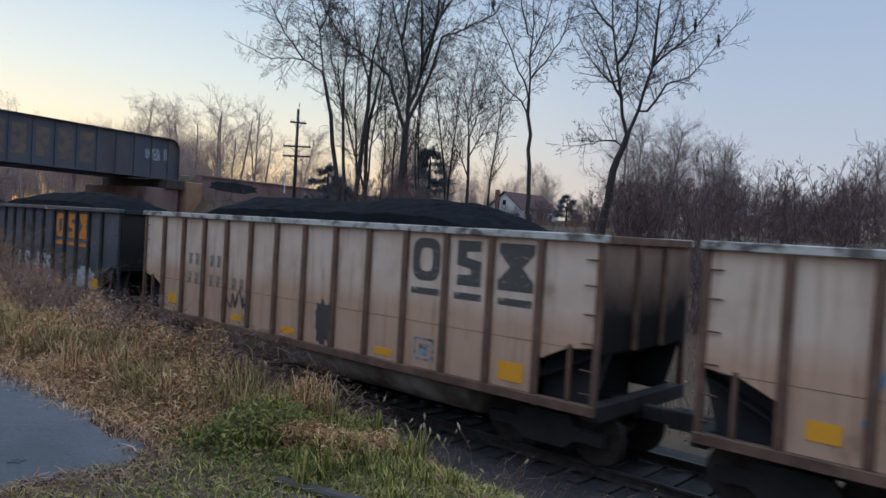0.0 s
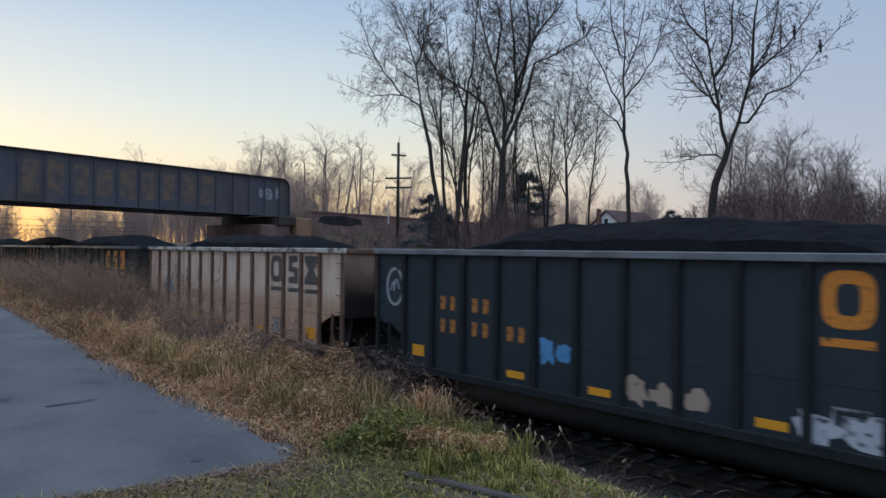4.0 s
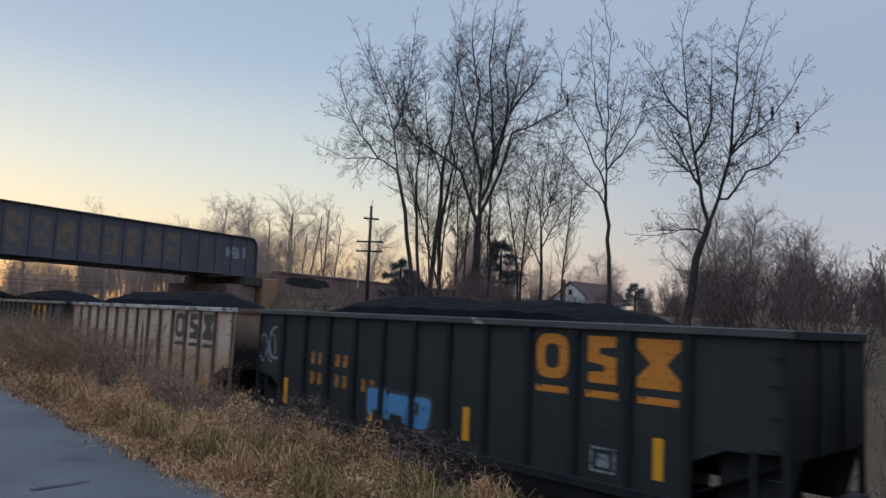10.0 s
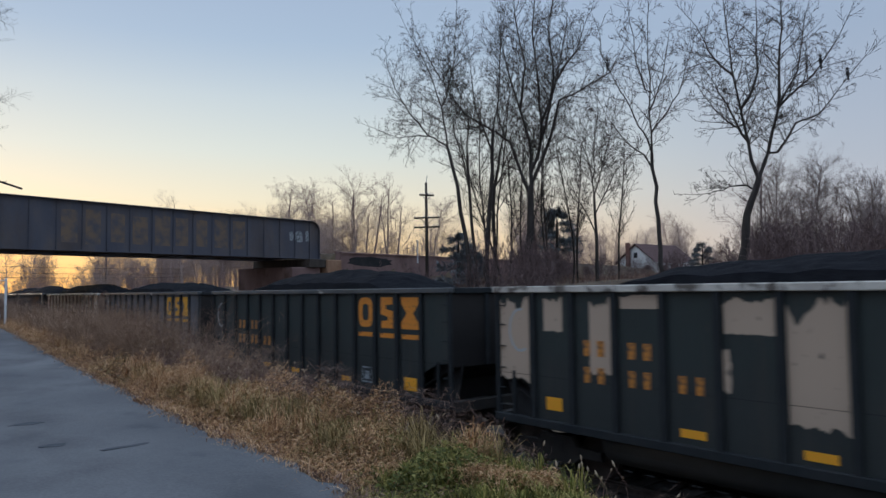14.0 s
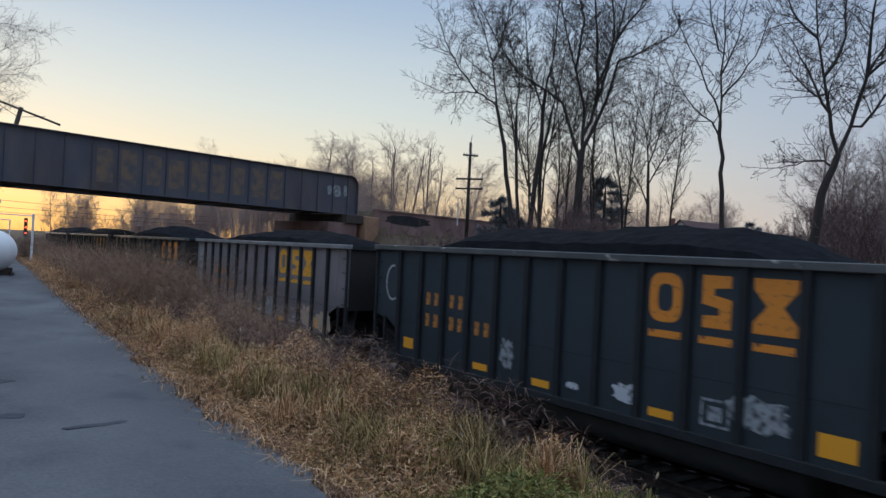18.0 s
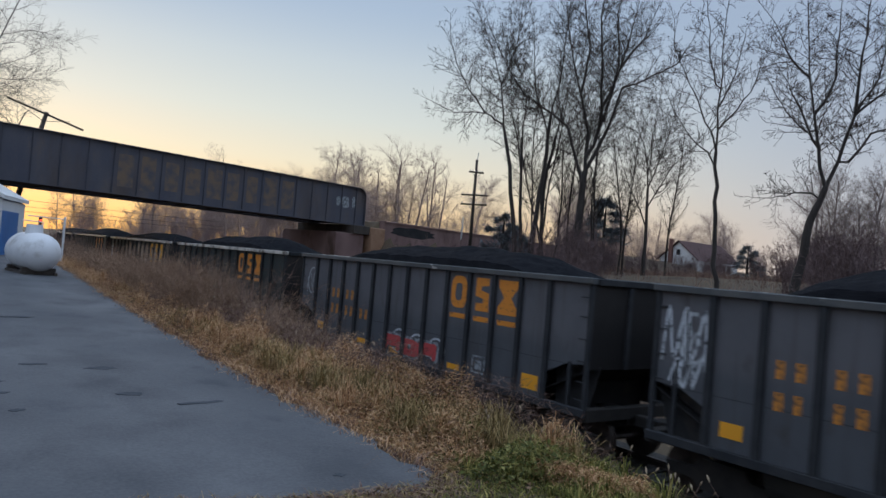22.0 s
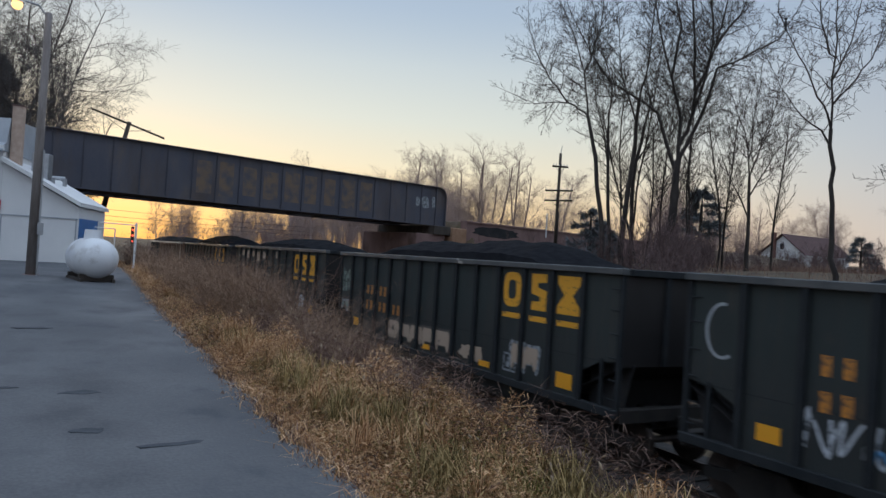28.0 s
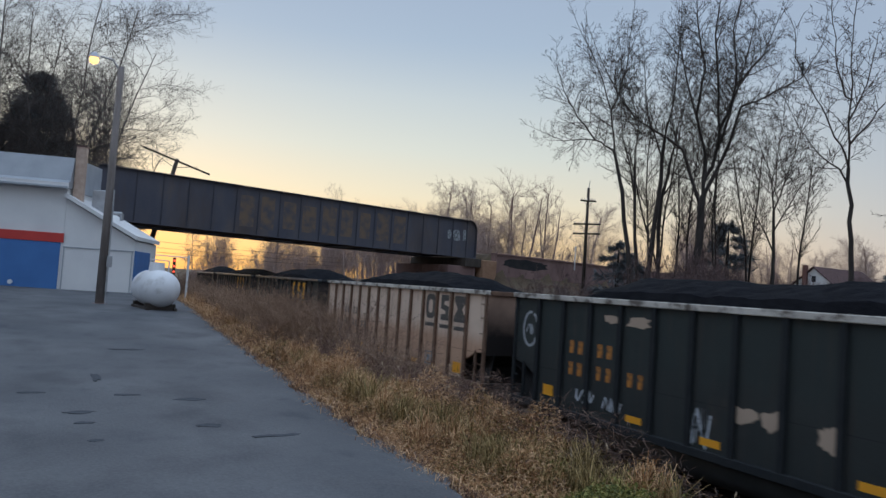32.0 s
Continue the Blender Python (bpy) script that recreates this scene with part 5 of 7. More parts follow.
    36: ("dark", "white", [("tag", "white", bay(1.4), 1.55, 0.6, 0.4, 94, W), ("tag", "white", bay(2.3), 1.5, 0.6, 0.4, 95, W), ("tag", "white", bay(4.7), 1.55, 0.5, 0.9, 96, W), ("blobs", "tan", bay(6.0), 1.95, 1.2, 0.35, 97, T_), ("patch", "tan", bay(7.3), 1.85, 0.35, 0.4, 98, T_), ("blobs", "tan", bay(2.6), 3.35, 1.6, 0.22, 99, T_)], 0),
    37: ("beige", "white", [], 0),
    38: ("dark", "dark", [], 0),
    39: ("navy", "dark", [], 0),
    40: ("dark", "dark", [], 0),
}
TRAIN = {m: coal_car(m, paint, chord, marks, m % 6, bool(tall)) for m, (paint, chord, marks, tall) in CARS.items()}


# ---- the yard: building, tank, lamp ----
def yard_building():
    y0 = 37.5
    b = thing("garage_building", "white garage with a blue door, red sign band and lean-to wing", "building", at=pose(2.40, 37.5, 0) @ pose(0, 0, 0, 0, 0, -16) @ pose(-2.55, -37.5, 0))
    gz = 0.3
    # main block and the lean-to on the track side
    part("wall", prism(bmesh.new(), [(-14, gz - 0.4), (-14, 5.1), (-0.62, 5.1), (-0.62, gz - 0.4)], 'y', y0, y0 + 5.2), WHITEWALL, b)
    roof = bmesh.new()
    prism(roof, [(y0 - 0.35, 5.04), (y0 - 0.35, 5.24), (y0 + 0.1, 5.42), (y0 + 0.5, 6.55), (y0 + 5.2, 6.7), (y0 + 5.2, 5.04)], 'x', -14.2, -0.56)
    part("roof", roof, ROOFMET, b, "grey metal roof")
    part("fascia", boxes((-14.2, -0.48, y0 - 0.40, y0 - 0.352, 5.02, 5.26)), WHITEWALL, b)
    lean = bmesh.new()
    prism(lean, [(-0.615, gz - 0.4), (-0.615, 4.55), (2.55, 2.82), (2.55, gz - 0.4)], 'y', y0 + 0.02, y0 + 5.0)
    part("wing_wall", lean, WHITEWALL, b)
    lr = bmesh.new()
    prism(lr, [(-0.61, 4.60), (-0.61, 4.80), (2.66, 3.04), (2.66, 2.86)], 'y', y0 - 0.3, y0 + 5.3)
    part("lean_to_roof", lr, WHITEWALL, b, "white-trimmed sloping roof")
    d = part("garage_door", boxes((-5.2, -0.70, y0 - 0.04, y0 + 0.0, gz, 2.50), bevel=0.01), BLUEDOOR, b, "blue roller door")
    for k in range(5):
        part("door_seam", boxes((-5.2, -0.70, y0 - 0.046, y0 - 0.041, gz + 0.42 * (k + 1), gz + 0.42 * (k + 1) + 0.02)), BLUEDOOR, d)
    part("sign_band", boxes((-5.3, -0.58, y0 - 0.07, y0 - 0.003, 2.50, 2.93), bevel=0.01), REDTRIM, b, "red sign band over the door")
    part("panel_seam", boxes((-0.60, 2.52, y0 - 0.012, y0 + 0.018, 2.28, 2.33)), ROOFMET, b)
    for x0, x1, za, zb in ((-0.56, -0.52, gz, 2.28), (2.44, 2.48, gz, 2.28)):
        part("door_jamb", boxes((x0, x1, y0 - 0.015, y0 + 0.018, za, zb)), ROOFMET, b)
    part("gutter", boxes((-14.2, -0.50, y0 - 0.50, y0 - 0.402, 4.98, 5.10), bevel=0.02), ROOFMET, b)
    part("side_poster", boxes((2.553, 2.60, y0 + 0.08, y0 + 3.4, 0.35, 2.35)), BLUEDOOR, b, "blue board on the side wall")
    ch = part("chimney", boxes((-0.53, -0.10, y0 + 0.45, y0 + 0.85, 3.9, 7.1), bevel=0.02), BRICK, b, "pale brick chimney")
    part("chimney_cap", boxes((-0.56, -0.07, y0 + 0.42, y0 + 0.88, 7.1, 7.16)), CONCRETE, ch)
    part("vent_box", boxes((0.15, 0.85, y0 + 1.2, y0 + 1.9, 3.9, 5.2), bevel=0.03), GALV, b, "grey metal vent housing")
    part("flue_elbow", rods(((1.0, y0 + 1.5, 3.7), (1.0, y0 + 1.5, 4.15), 0.09), ((1.0, y0 + 1.5, 4.15), (1.5, y0 + 1.5, 4.15), 0.09), ((1.5, y0 + 1.5, 4.15), (1.5, y0 + 1.5, 3.8), 0.09), sides=10), GALV, b)
    part("wall_lamp", rods(((-2.65, y0 - 0.2, 0.55), (-2.65, y0 - 0.1, 0.55), 0.1), sides=10), WHITEWALL, b)


def propane_tank():
    g = float(height(2.27, 24.7))
    t = thing("propane_tank", "weathered white propane tank on steel saddles", "tank", at=pose(2.27, 24.7, g, 0, 0, 98) @ Matrix.Scale(1.01, 4))
    bm = bmesh.new()
    prof = [(-1.35, 0.0), (-1.33, 0.16), (-1.25, 0.31), (-1.10, 0.45), (-0.9, 0.53), (-0.7, 0.56), (0.7, 0.56), (0.9, 0.53), (1.10, 0.45), (1.25, 0.31), (1.33, 0.16), (1.35, 0.0)]
    vs = [bm.verts.new((x, r, 0)) for x, r in prof]
    es = [bm.edges.new((a, b)) for a, b in zip(vs[:-1], vs[1:])]
    bmesh.ops.spin(bm, geom=vs + es, axis=(1, 0, 0), cent=(0, 0, 0), steps=32, angle=2 * math.pi, use_duplicate=False)
    bmesh.ops.remove_doubles(bm, verts=bm.verts[:], dist=0.001)
    bmesh.ops.recalc_face_normals(bm, faces=bm.faces[:])
    part("shell", bm, TANKWHITE, t, smooth=True, at=pose(0, 0, 0.64))
    part("valve_dome", rods(((0, 0, 1.12), (0, 0, 1.44), 0.25, 0.22), sides=16), TANKWHITE, t)
    for x in (-0.75, 0.75):
        part("saddle", boxes((x - 0.08, x + 0.08, -0.45, 0.45, 0.0, 0.2), bevel=0.01), DARKWOOD, t)
    part("skid", boxes((-1.0, 1.0, -0.45, -0.37, -0.02, 0.08), (-1.0, 1.0, 0.37, 0.45, -0.02, 0.08)), DARKWOOD, t)


def lamp_pole():
    g = float(height(0.81, 26))
    p = thing("yard_light_pole", "grey wooden pole with a lit sodium lamp on an arm", "lamp", at=pose(0.75, 26.05, g - 0.3))
    part("pole", rods(((0, 0, 0), (0.02, 0, 8.05), 0.135, 0.10), sides=12), POLEWOOD, p, smooth=True)
    part("arm", rods(((0, 0, 7.9), (-0.25, -0.05, 8.22), 0.03), ((-0.25, -0.05, 8.22), (-0.62, -0.1, 8.25), 0.03), sides=8), GALV, p)
    part("lamp_head", rods(((-0.80, -0.12, 8.17), (-0.80, -0.12, 8.34), 0.19, 0.08), sides=14), GALV, p)
    bm = bmesh.new()
    bmesh.ops.create_icosphere(bm, subdivisions=2, radius=0.15, matrix=Matrix.Translation((-0.80, -0.12, 8.10)))
    part("lamp_glass", bm, LAMPGLOW, p, "glowing lamp glass", smooth=True)
    part("meter_box", boxes((0.10, 0.26, -0.3, -0.15, 1.5, 1.85), bevel=0.01), GALV, p)
    part("conduit", rods(((0.16, -0.16, 0.2), (0.14, -0.12, 4.0), 0.025), sides=6), GALV, p)
    part("collar", rods(((0, 0, 0.25), (0, 0, 0.32), 0.24, 0.22), sides=12), CONCRETE, p)


yard_building()
propane_tank()
lamp_pole()


# ---- posts, poles, signals ----
def cross_pole(name, label, x, y, top, arms, r=0.16, turn=0.0, lean=0.0, insul=True):
    g = float(height(x, y)) - 0.5
    p = thing(name, label, "utility pole", at=pose(x, y, g, 0, lean, turn))
    h = top - g
    part("pole", rods(((0, 0, 0), (0, 0, h), r, r * 0.65), sides=10), DARKWOOD, p, smooth=True)
    for z, w, tilt in arms:
        zz = z - g
        a = part("crossarm", boxes((-w / 2, w / 2, -0.16, -0.04, -0.06, 0.06), bevel=0.008), DARKWOOD, p, at=pose(0, 0, zz, 0, tilt, 0))
        part("brace", rods(((-w * 0.3, -0.1, 0), (0, -0.13, -0.5), 0.02), ((w * 0.3, -0.1, 0), (0, -0.13, -0.5), 0.02), sides=5), DARKWOOD, p, at=pose(0, 0, zz))
        if insul:
            for i in range(6):
                u = -w / 2 + 0.1 + (w - 0.2) * i / 5
                part("insulator", rods(((u, -0.1, 0.06), (u, -0.1, 0.19), 0.035, 0.025), sides=6), GALV, a)
    return p


cross_pole("utility_pole", "dark wooden utility pole with three crossarms behind the wall", 34.3, 45.0, 9.9, ((8.9, 1.2, 0), (7.13, 2.1, -3), (6.4, 2.1, -3)), turn=-20, r=0.15)
up = rods(((34.3, 45.0, 9.75), (34.4, 45.0, 10.45), 0.03), sides=6)
tagged(part("pole_spike", up, GALV), "thin metal rod on the pole top", "rod")
cross_pole("signal_mast", "dark mast with one crossarm behind the girder bridge", 3.7, 54.0, 9.45, ((9.3, 4.7, 6),), turn=-12, r=0.2, lean=12, insul=False)
mp = thing("marker_post", "short white marker post on the embankment", "post", at=pose(33.7, 45.4, 3.6))
part("shaft", boxes((-0.05, 0.05, -0.03, 0.03, 0.0, 1.75), bevel=0.01), TANKWHITE, mp)
part("cap", boxes((-0.06, 0.06, -0.04, 0.04, 1.75, 1.79)), TANKWHITE, mp)
wp = thing("white_post", "thin white post at the yard's corner", "post", at=pose(4.35, 33.5, 0.2))
part("shaft", rods(((0, 0, 0), (0, 0, 2.0), 0.045), sides=8), TANKWHITE, wp)
part("cap", rods(((0, 0, 2.0), (0, 0, 2.05), 0.055, 0.03), sides=8), TANKWHITE, wp)
part("rail", rods(((0, 0, 1.95), (-1.3, 0.45, 1.98), 0.02), sides=6), TANKWHITE, wp)
part("inner_frame", rods(((-0.75, 0.3, 0.2), (-0.75, 0.3, 1.75), 0.025), ((-0.75, 0.3, 1.75), (-1.5, 0.5, 1.78), 0.02), sides=6), TANKWHITE, wp)
part("foot", boxes((-0.06, 0.75, -0.06, 0.06, -0.05, 0.03)), TANKWHITE, wp)
sg = thing("railway_signal", "railway signal mast showing red lights", "signal", at=pose(8.8, 78, -2.9))
part("mast", rods(((0, 0, 0), (0, 0, 5.6), 0.07), sides=8), DARKWOOD, sg)
part("head", boxes((-0.14, 0.14, -0.1, 0.1, 4.0, 5.7), bevel=0.03), DARKWOOD, sg)
for z in (4.3, 4.85, 5.4):
    part("red_lens", rods(((0, -0.15, z), (0, -0.1, z), 0.08), sides=12), SIGNALRED, sg)


def wire(a, b, sag, r=0.02, n=14):
    t = np.linspace(0, 1, n + 1)[:, None]
    pts = np.array(a) + (np.array(b) - np.array(a)) * t - np.array((0, 0, 4 * sag)) * t * (1 - t)
    v, f = tubes([(pts, [r] * (n + 1))], lambda q: 4)
    return tagged(part("overhead_wire", raw_mesh("overhead_wire", v, f, DARKWOOD), None), "thin dark overhead wire", "wire", "overhead wires")




# ---- the house on the rise ----
def far_house():
    gx, gy = 97.8, 72.3
    g = 2.9
    h = thing("house", "white two-storey house with a brown-red gable roof", "house", at=pose(gx, gy, g, 0, 0, 0) @ Matrix.Scale(0.8, 4))
    wl, dp, ev, pk = 13.0, 9.0, 3.3, 6.6
    body = bmesh.new()
    prism(body, [(0, -1), (0, ev), (dp / 2, pk), (dp, ev), (dp, -1)], 'x', 0, wl)
    w = part("wall", body, WHITEWALL, h, at=pose(-1.5, -4.5, 0))
    for s in (0, 1):
        rf = bmesh.new()
        a, b = ((-0.5, ev - 0.45), (dp / 2, pk + 0.05)) if s == 0 else ((dp + 0.5, ev - 0.45), (dp / 2, pk + 0.05))
        prism(rf, [a, b, (b[0], b[1] + 0.2), (a[0], a[1] + 0.2)], 'x', -0.5, wl + 0.5)
        part("roof", rf, REDROOF, h, at=pose(-1.5, -4.5, 0))
    part("chimney", boxes((-2.1, -1.52, 1.3, 2.1, -1.0, 7.1), bevel=0.03), OLDBRICK, h, "red brick chimney on the gable wall")
    for y in (-3.0,):
        wi = part("window", boxes((-1.56, -1.5, y, y + 0.9, 0.9, 2.4)), DARKGLASS, h)
        part("shutter", boxes((-1.55, -1.503, y - 0.35, y - 0.02, 0.85, 2.45)), DARKWOOD, wi)
    part("attic_window", boxes((-1.56, -1.5, -0.3, 0.5, 4.0, 5.1)), DARKGLASS, h)
    for x in (1.0, 4.2, 8.0):
        part("window", boxes((x, x + 1.0, -4.56, -4.5, 0.9, 2.4)), DARKGLASS, h)
    part("eave_trim", boxes((-2.0, 12.0, -5.05, -4.95, 2.75, 2.95)), WHITEWALL, h)


far_house()


# ---- trees ----
def tubes(polys, sides_of):
    """polys: (points, radii). One mesh of tapered tubes, as vertex and face arrays."""
    V, F = [], []
    base = 0
    for pts, rad in polys:
        sides = sides_of(rad[0])
        ang = np.arange(sides) * 2 * math.pi / sides
        n = len(pts)
        d = pts[-1] - pts[0]
        d = d / (np.linalg.norm(d) + 1e-9)
        a = np.cross(d, (0.31, 0.95, 0.05))
        a /= np.linalg.norm(a) + 1e-9
        b = np.cross(d, a)
        ring = np.cos(ang)[:, None] * a + np.sin(ang)[:, None] * b
        V.append((pts[:, None, :] + ring[None] * np.asarray(rad)[:, None, None]).reshape(-1, 3))
        i = np.arange(n - 1)[:, None] * sides
        k = np.arange(sides)[None]
        k2 = (k + 1) % sides
        f = np.stack([(base + i + k).ravel(), (base + i + k2).ravel(), (base + i + sides + k2).ravel(), (base + i + sides + k).ravel()], 1)
        F.append(f)
        base += n * sides
    return np.concatenate(V), np.concatenate(F)


for dz in (0.0, 0.55, 1.3):
    wire((-30, 70, 4.6 + dz), (45, 120, 4.2 + dz), 0.8)


def unit(v):
    return v / (np.linalg.norm(v) + 1e-9)


def shoot(rng, p, d, length, r, up=0.25, wander=0.13, seg=None):
    n = seg or max(3, int(length / 0.5))
    pts, rad = [p], [r]
    for i in range(n):
        d = unit(d + rng.normal(0, wander, 3) + np.array((0, 0, up / n)))
        p = p + d * length / n
        pts.append(p)
        rad.append(max(r * (1 - 0.65 * (i + 1) / n), 0.007))
    return np.array(pts), rad


def sprout(rng, pts, rad, count, length, level, out, spread=0.9, start=0.25, up=0.25, droop=0.0):
    """Side branches along a limb, and their own, down to twigs."""
    n = len(pts) - 1
    seglen = np.linalg.norm(np.diff(pts, axis=0), axis=1)
    cum = np.concatenate([[0], np.cumsum(seglen)])
    for c in range(count):
        t = (start + (1 - start) * (c + rng.random()) / count) * cum[-1]
        i = min(int(np.searchsorted(cum, t)) - 1, n - 1)
        i = max(i, 0)
        f = (t - cum[i]) / (seglen[i] + 1e-9)
        p = pts[i] + (pts[i + 1] - pts[i]) * f
        r = rad[i] + (rad[i + 1] - rad[i]) * f
        d0 = unit(pts[i + 1] - pts[i])
        side = unit(np.cross(d0, rng.normal(0, 1, 3)))
        d = unit(d0 * (1.0 - 0.3 * spread) + side * spread + np.array((0, 0, up - droop)))
        ln = length * rng.uniform(0.55, 1.15) * (1.15 - 0.5 * t / cum[-1])
        q, qr = shoot(rng, p, d, ln, max(0.009, min(r * 0.6, 0.009 + ln * 0.008)), up)
        out.append((q, qr))
        if level > 0:
            sprout(rng, q, qr, max(4, int(ln * 3.4)) if level > 1 else max(4, int(ln * 5.0)), ln * (0.5 if level > 1 else 0.5), level - 1, out, spread, 0.12, up * 0.6, droop)


def sides_of(r):
    return 9 if r > 0.12 else 6 if r > 0.05 else 4 if r > 0.02 else 3


BRANCHES = []


def limbed_tree(label, bx, by, trunk, limbs, seed, r0=0.28, level=2, per_m=4.6, size=2.4, depth=1.0):
    """A tree with its main limbs drawn as (sideways, height) points square to the line of sight; the rest grows from them."""
    rng = np.random.default_rng(seed)
    h = math.hypot(bx, by)
    right, away = np.array((by / h, -bx / h, 0)), np.array((bx / h, by / h, 0))

    def path(uz, w0, w1):
        pts = [np.array((bx, by, 0)) + right * u + np.array((0, 0, z + 0.16)) + away * (w0 + (w1 - w0) * i / max(1, len(uz) - 1)) for i, (u, z) in enumerate(uz)]
        fine = [pts[0]]
        for a, b in zip(pts[:-1], pts[1:]):
            for k in range(1, 4):
                fine.append(a + (b - a) * k / 3 + rng.normal(0, 0.035, 3) * (k < 3))
        return np.array(fine)
    thick, thin = [], []
    g = float(height(bx + right[0] * trunk[0][0], by + right[1] * trunk[0][0])) - 0.4
    tr = path([(trunk[0][0], g)] + list(trunk), 0, 0)
    n = len(tr)
    trr = [r0 * (1.1 - 0.5 * min(1, i / (n - 1)) if i else 1.4) for i in range(n)]
    thick.append((tr, trr))
    end = trr[-1]
    for uz in limbs:
        w = rng.uniform(-1, 1) * depth
        q = path(uz, 0, w * 3)
        m = len(q)
        flat = np.concatenate([a for a, _ in thick])
        gap = [abs((a - q[0]) @ right) + abs(a[2] - q[0][2]) for a in flat]
        root = flat[int(np.argmin(gap))]
        q = q + away * ((root - q[0]) @ away)
        q[0] = root
        ln = float(np.sum(np.linalg.norm(np.diff(q, axis=0), axis=1)))
        rr = min(end * 0.7, 0.035 + 0.009 * ln)
        qr = [max(0.018, rr * (1 - 0.8 * (i / (m - 1)) ** 0.8)) for i in range(m)]
        thick.append((q, qr))
        d = unit(q[-1] - q[-3])
        tip, tr_ = shoot(rng, q[-1], d, ln * 0.25 + 0.8, 0.02)
        thin.append((tip, tr_))
        sprout(rng, tip, tr_, 5, 1.0, 1, thin, 0.8, 0.1)
        sprout(rng, q, qr, int(ln * per_m), size, level, thin, 1.0, 0.12, 0.14)
    BRANCHES.extend(np.concatenate([q for q, _ in thick[1:]]))
    return tree_from(label, thick, thin, BARK, TWIG)


def tree_from(label, thick, thin, bark, twig, group="", name="tree"):
    t = thing(name, label, "tree", group)
    v, f = tubes(thick, sides_of)
    part("trunk", raw_mesh("trunk", v, f, bark, True), None, t)
    v, f = tubes(thin, sides_of)
    part("crown", raw_mesh("crown", v, f, twig, True), None, t, "bare twigs")
    return t


L0 = "tall bare tree with dark spreading limbs behind the railway"
limbed_tree(L0, 31.96, 33.7, [(1.6, 3.1), (1.7, 5.8), (1.8, 8.0)], [
    [(1.8, 8.0), (1.8, 10.6), (1.2, 13.1), (0.3, 16.5), (-0.1, 19.1)],
    [(1.9, 8.8), (2.8, 11.9), (3.6, 15.0), (4.4, 19.0)],
    [(2.0, 8.4), (3.1, 11.1), (3.7, 13.5), (5.0, 14.1), (7.0, 15.3), (7.6, 16.4)],
    [(1.7, 7.1), (0.5, 10.9), (-0.4, 11.7), (-2.4, 13.0), (-3.7, 14.9), (-5.2, 17.8)],
    [(2.6, 11.2), (2.4, 14.0), (2.0, 17.5), (2.2, 20.0)],
    [(2.9, 12.2), (3.4, 15.0), (3.1, 18.3), (3.5, 20.6)],
    [(1.2, 13.1), (1.6, 16.2), (1.0, 19.4), (0.9, 20.8)],
    [(3.7, 15.3), (5.0, 17.2), (5.9, 19.8)]], 11, 0.30)
limbed_tree(L0, 31.9, 34.3, [(-1.8, 3.0), (-2.5, 8.1), (-3.1, 10.6)], [
    [(-3.1, 10.6), (-4.0, 11.4), (-5.2, 11.7), (-6.6, 11.7), (-7.6, 12.2)],
    [(-3.1, 10.6), (-3.5, 13.4), (-4.4, 16.1), (-5.7, 18.7)],
    [(-4.2, 11.5), (-5.6, 13.0), (-6.6, 14.8), (-7.0, 16.0)],
    [(-3.4, 13.0), (-2.7, 16.4), (-2.5, 19.8)]], 12, 0.16)
limbed_tree(L0, 32.4, 34.9, [(-0.7, 3.1), (-0.3, 7.8), (-0.1, 11.7)], [
    [(-0.1, 11.7), (0.3, 13.7), (0.5, 17.0), (0.5, 19.1)],
    [(-0.2, 10.5), (-1.2, 13.2), (-1.6, 17.0)]], 13, 0.18)
limbed_tree(L0, 33.0, 35.5, [(-1.4, 3.0), (-1.9, 10.3)], [
    [(-1.9, 10.3), (-1.8, 12.9), (-3.0, 16.7), (-3.4, 18.8)],
    [(-1.8, 9.0), (-2.8, 12.0), (-3.0, 14.5)]], 14, 0.14)
limbed_tree("slender bare tree with fine twigs behind the railway", 33.4, 33.2, [(4.5, 3.5), (4.4, 7.3)], [
    [(4.4, 7.3), (5.3, 10.4), (5.7, 12.4)], [(4.4, 7.3), (4.0, 9.7), (3.0, 12.2)], [(4.4, 6.0), (5.6, 8.5), (7.0, 10.0)], [(4.4, 8.0), (4.6, 11.0), (5.0, 13.8)], [(4.4, 5.2), (3.2, 7.4), (2.4, 9.4)]], 15, 0.13)
limbed_tree("slender bare tree with fine twigs behind the railway", 32.9, 35.7, [(0.1, 3.1), (0.0, 7.0), (0.5, 10.5)], [
    [(0.5, 10.5), (0.9, 13.0), (1.4, 15.5)], [(0.2, 8.0), (1.2, 10.5), (2.2, 12.6)]], 16, 0.15)
limbed_tree("thin bare tree with a forked top", 27.4, 19.5, [(0.8, 1.0), (0.6, 3.0), (0.45, 5.2), (0.35, 7.4)], [
    [(0.35, 7.6), (-0.2, 8.6), (-0.7, 9.8), (-1.3, 10.9), (-1.7, 11.7)], [(0.35, 7.5), (0.35, 10.0), (0.3, 11.7), (0.4, 13.4)],
    [(0.35, 8.3), (1.1, 9.2), (1.7, 10.3), (2.0, 11.3)], [(0.35, 9.6), (-0.2, 11.2), (-0.4, 12.8)], [(0.35, 7.0), (-0.7, 7.9), (-1.5, 9.0)], [(0.3, 9.0), (0.9, 10.8), (1.2, 12.6)]], 17, 0.12, per_m=3.4, size=1.5)
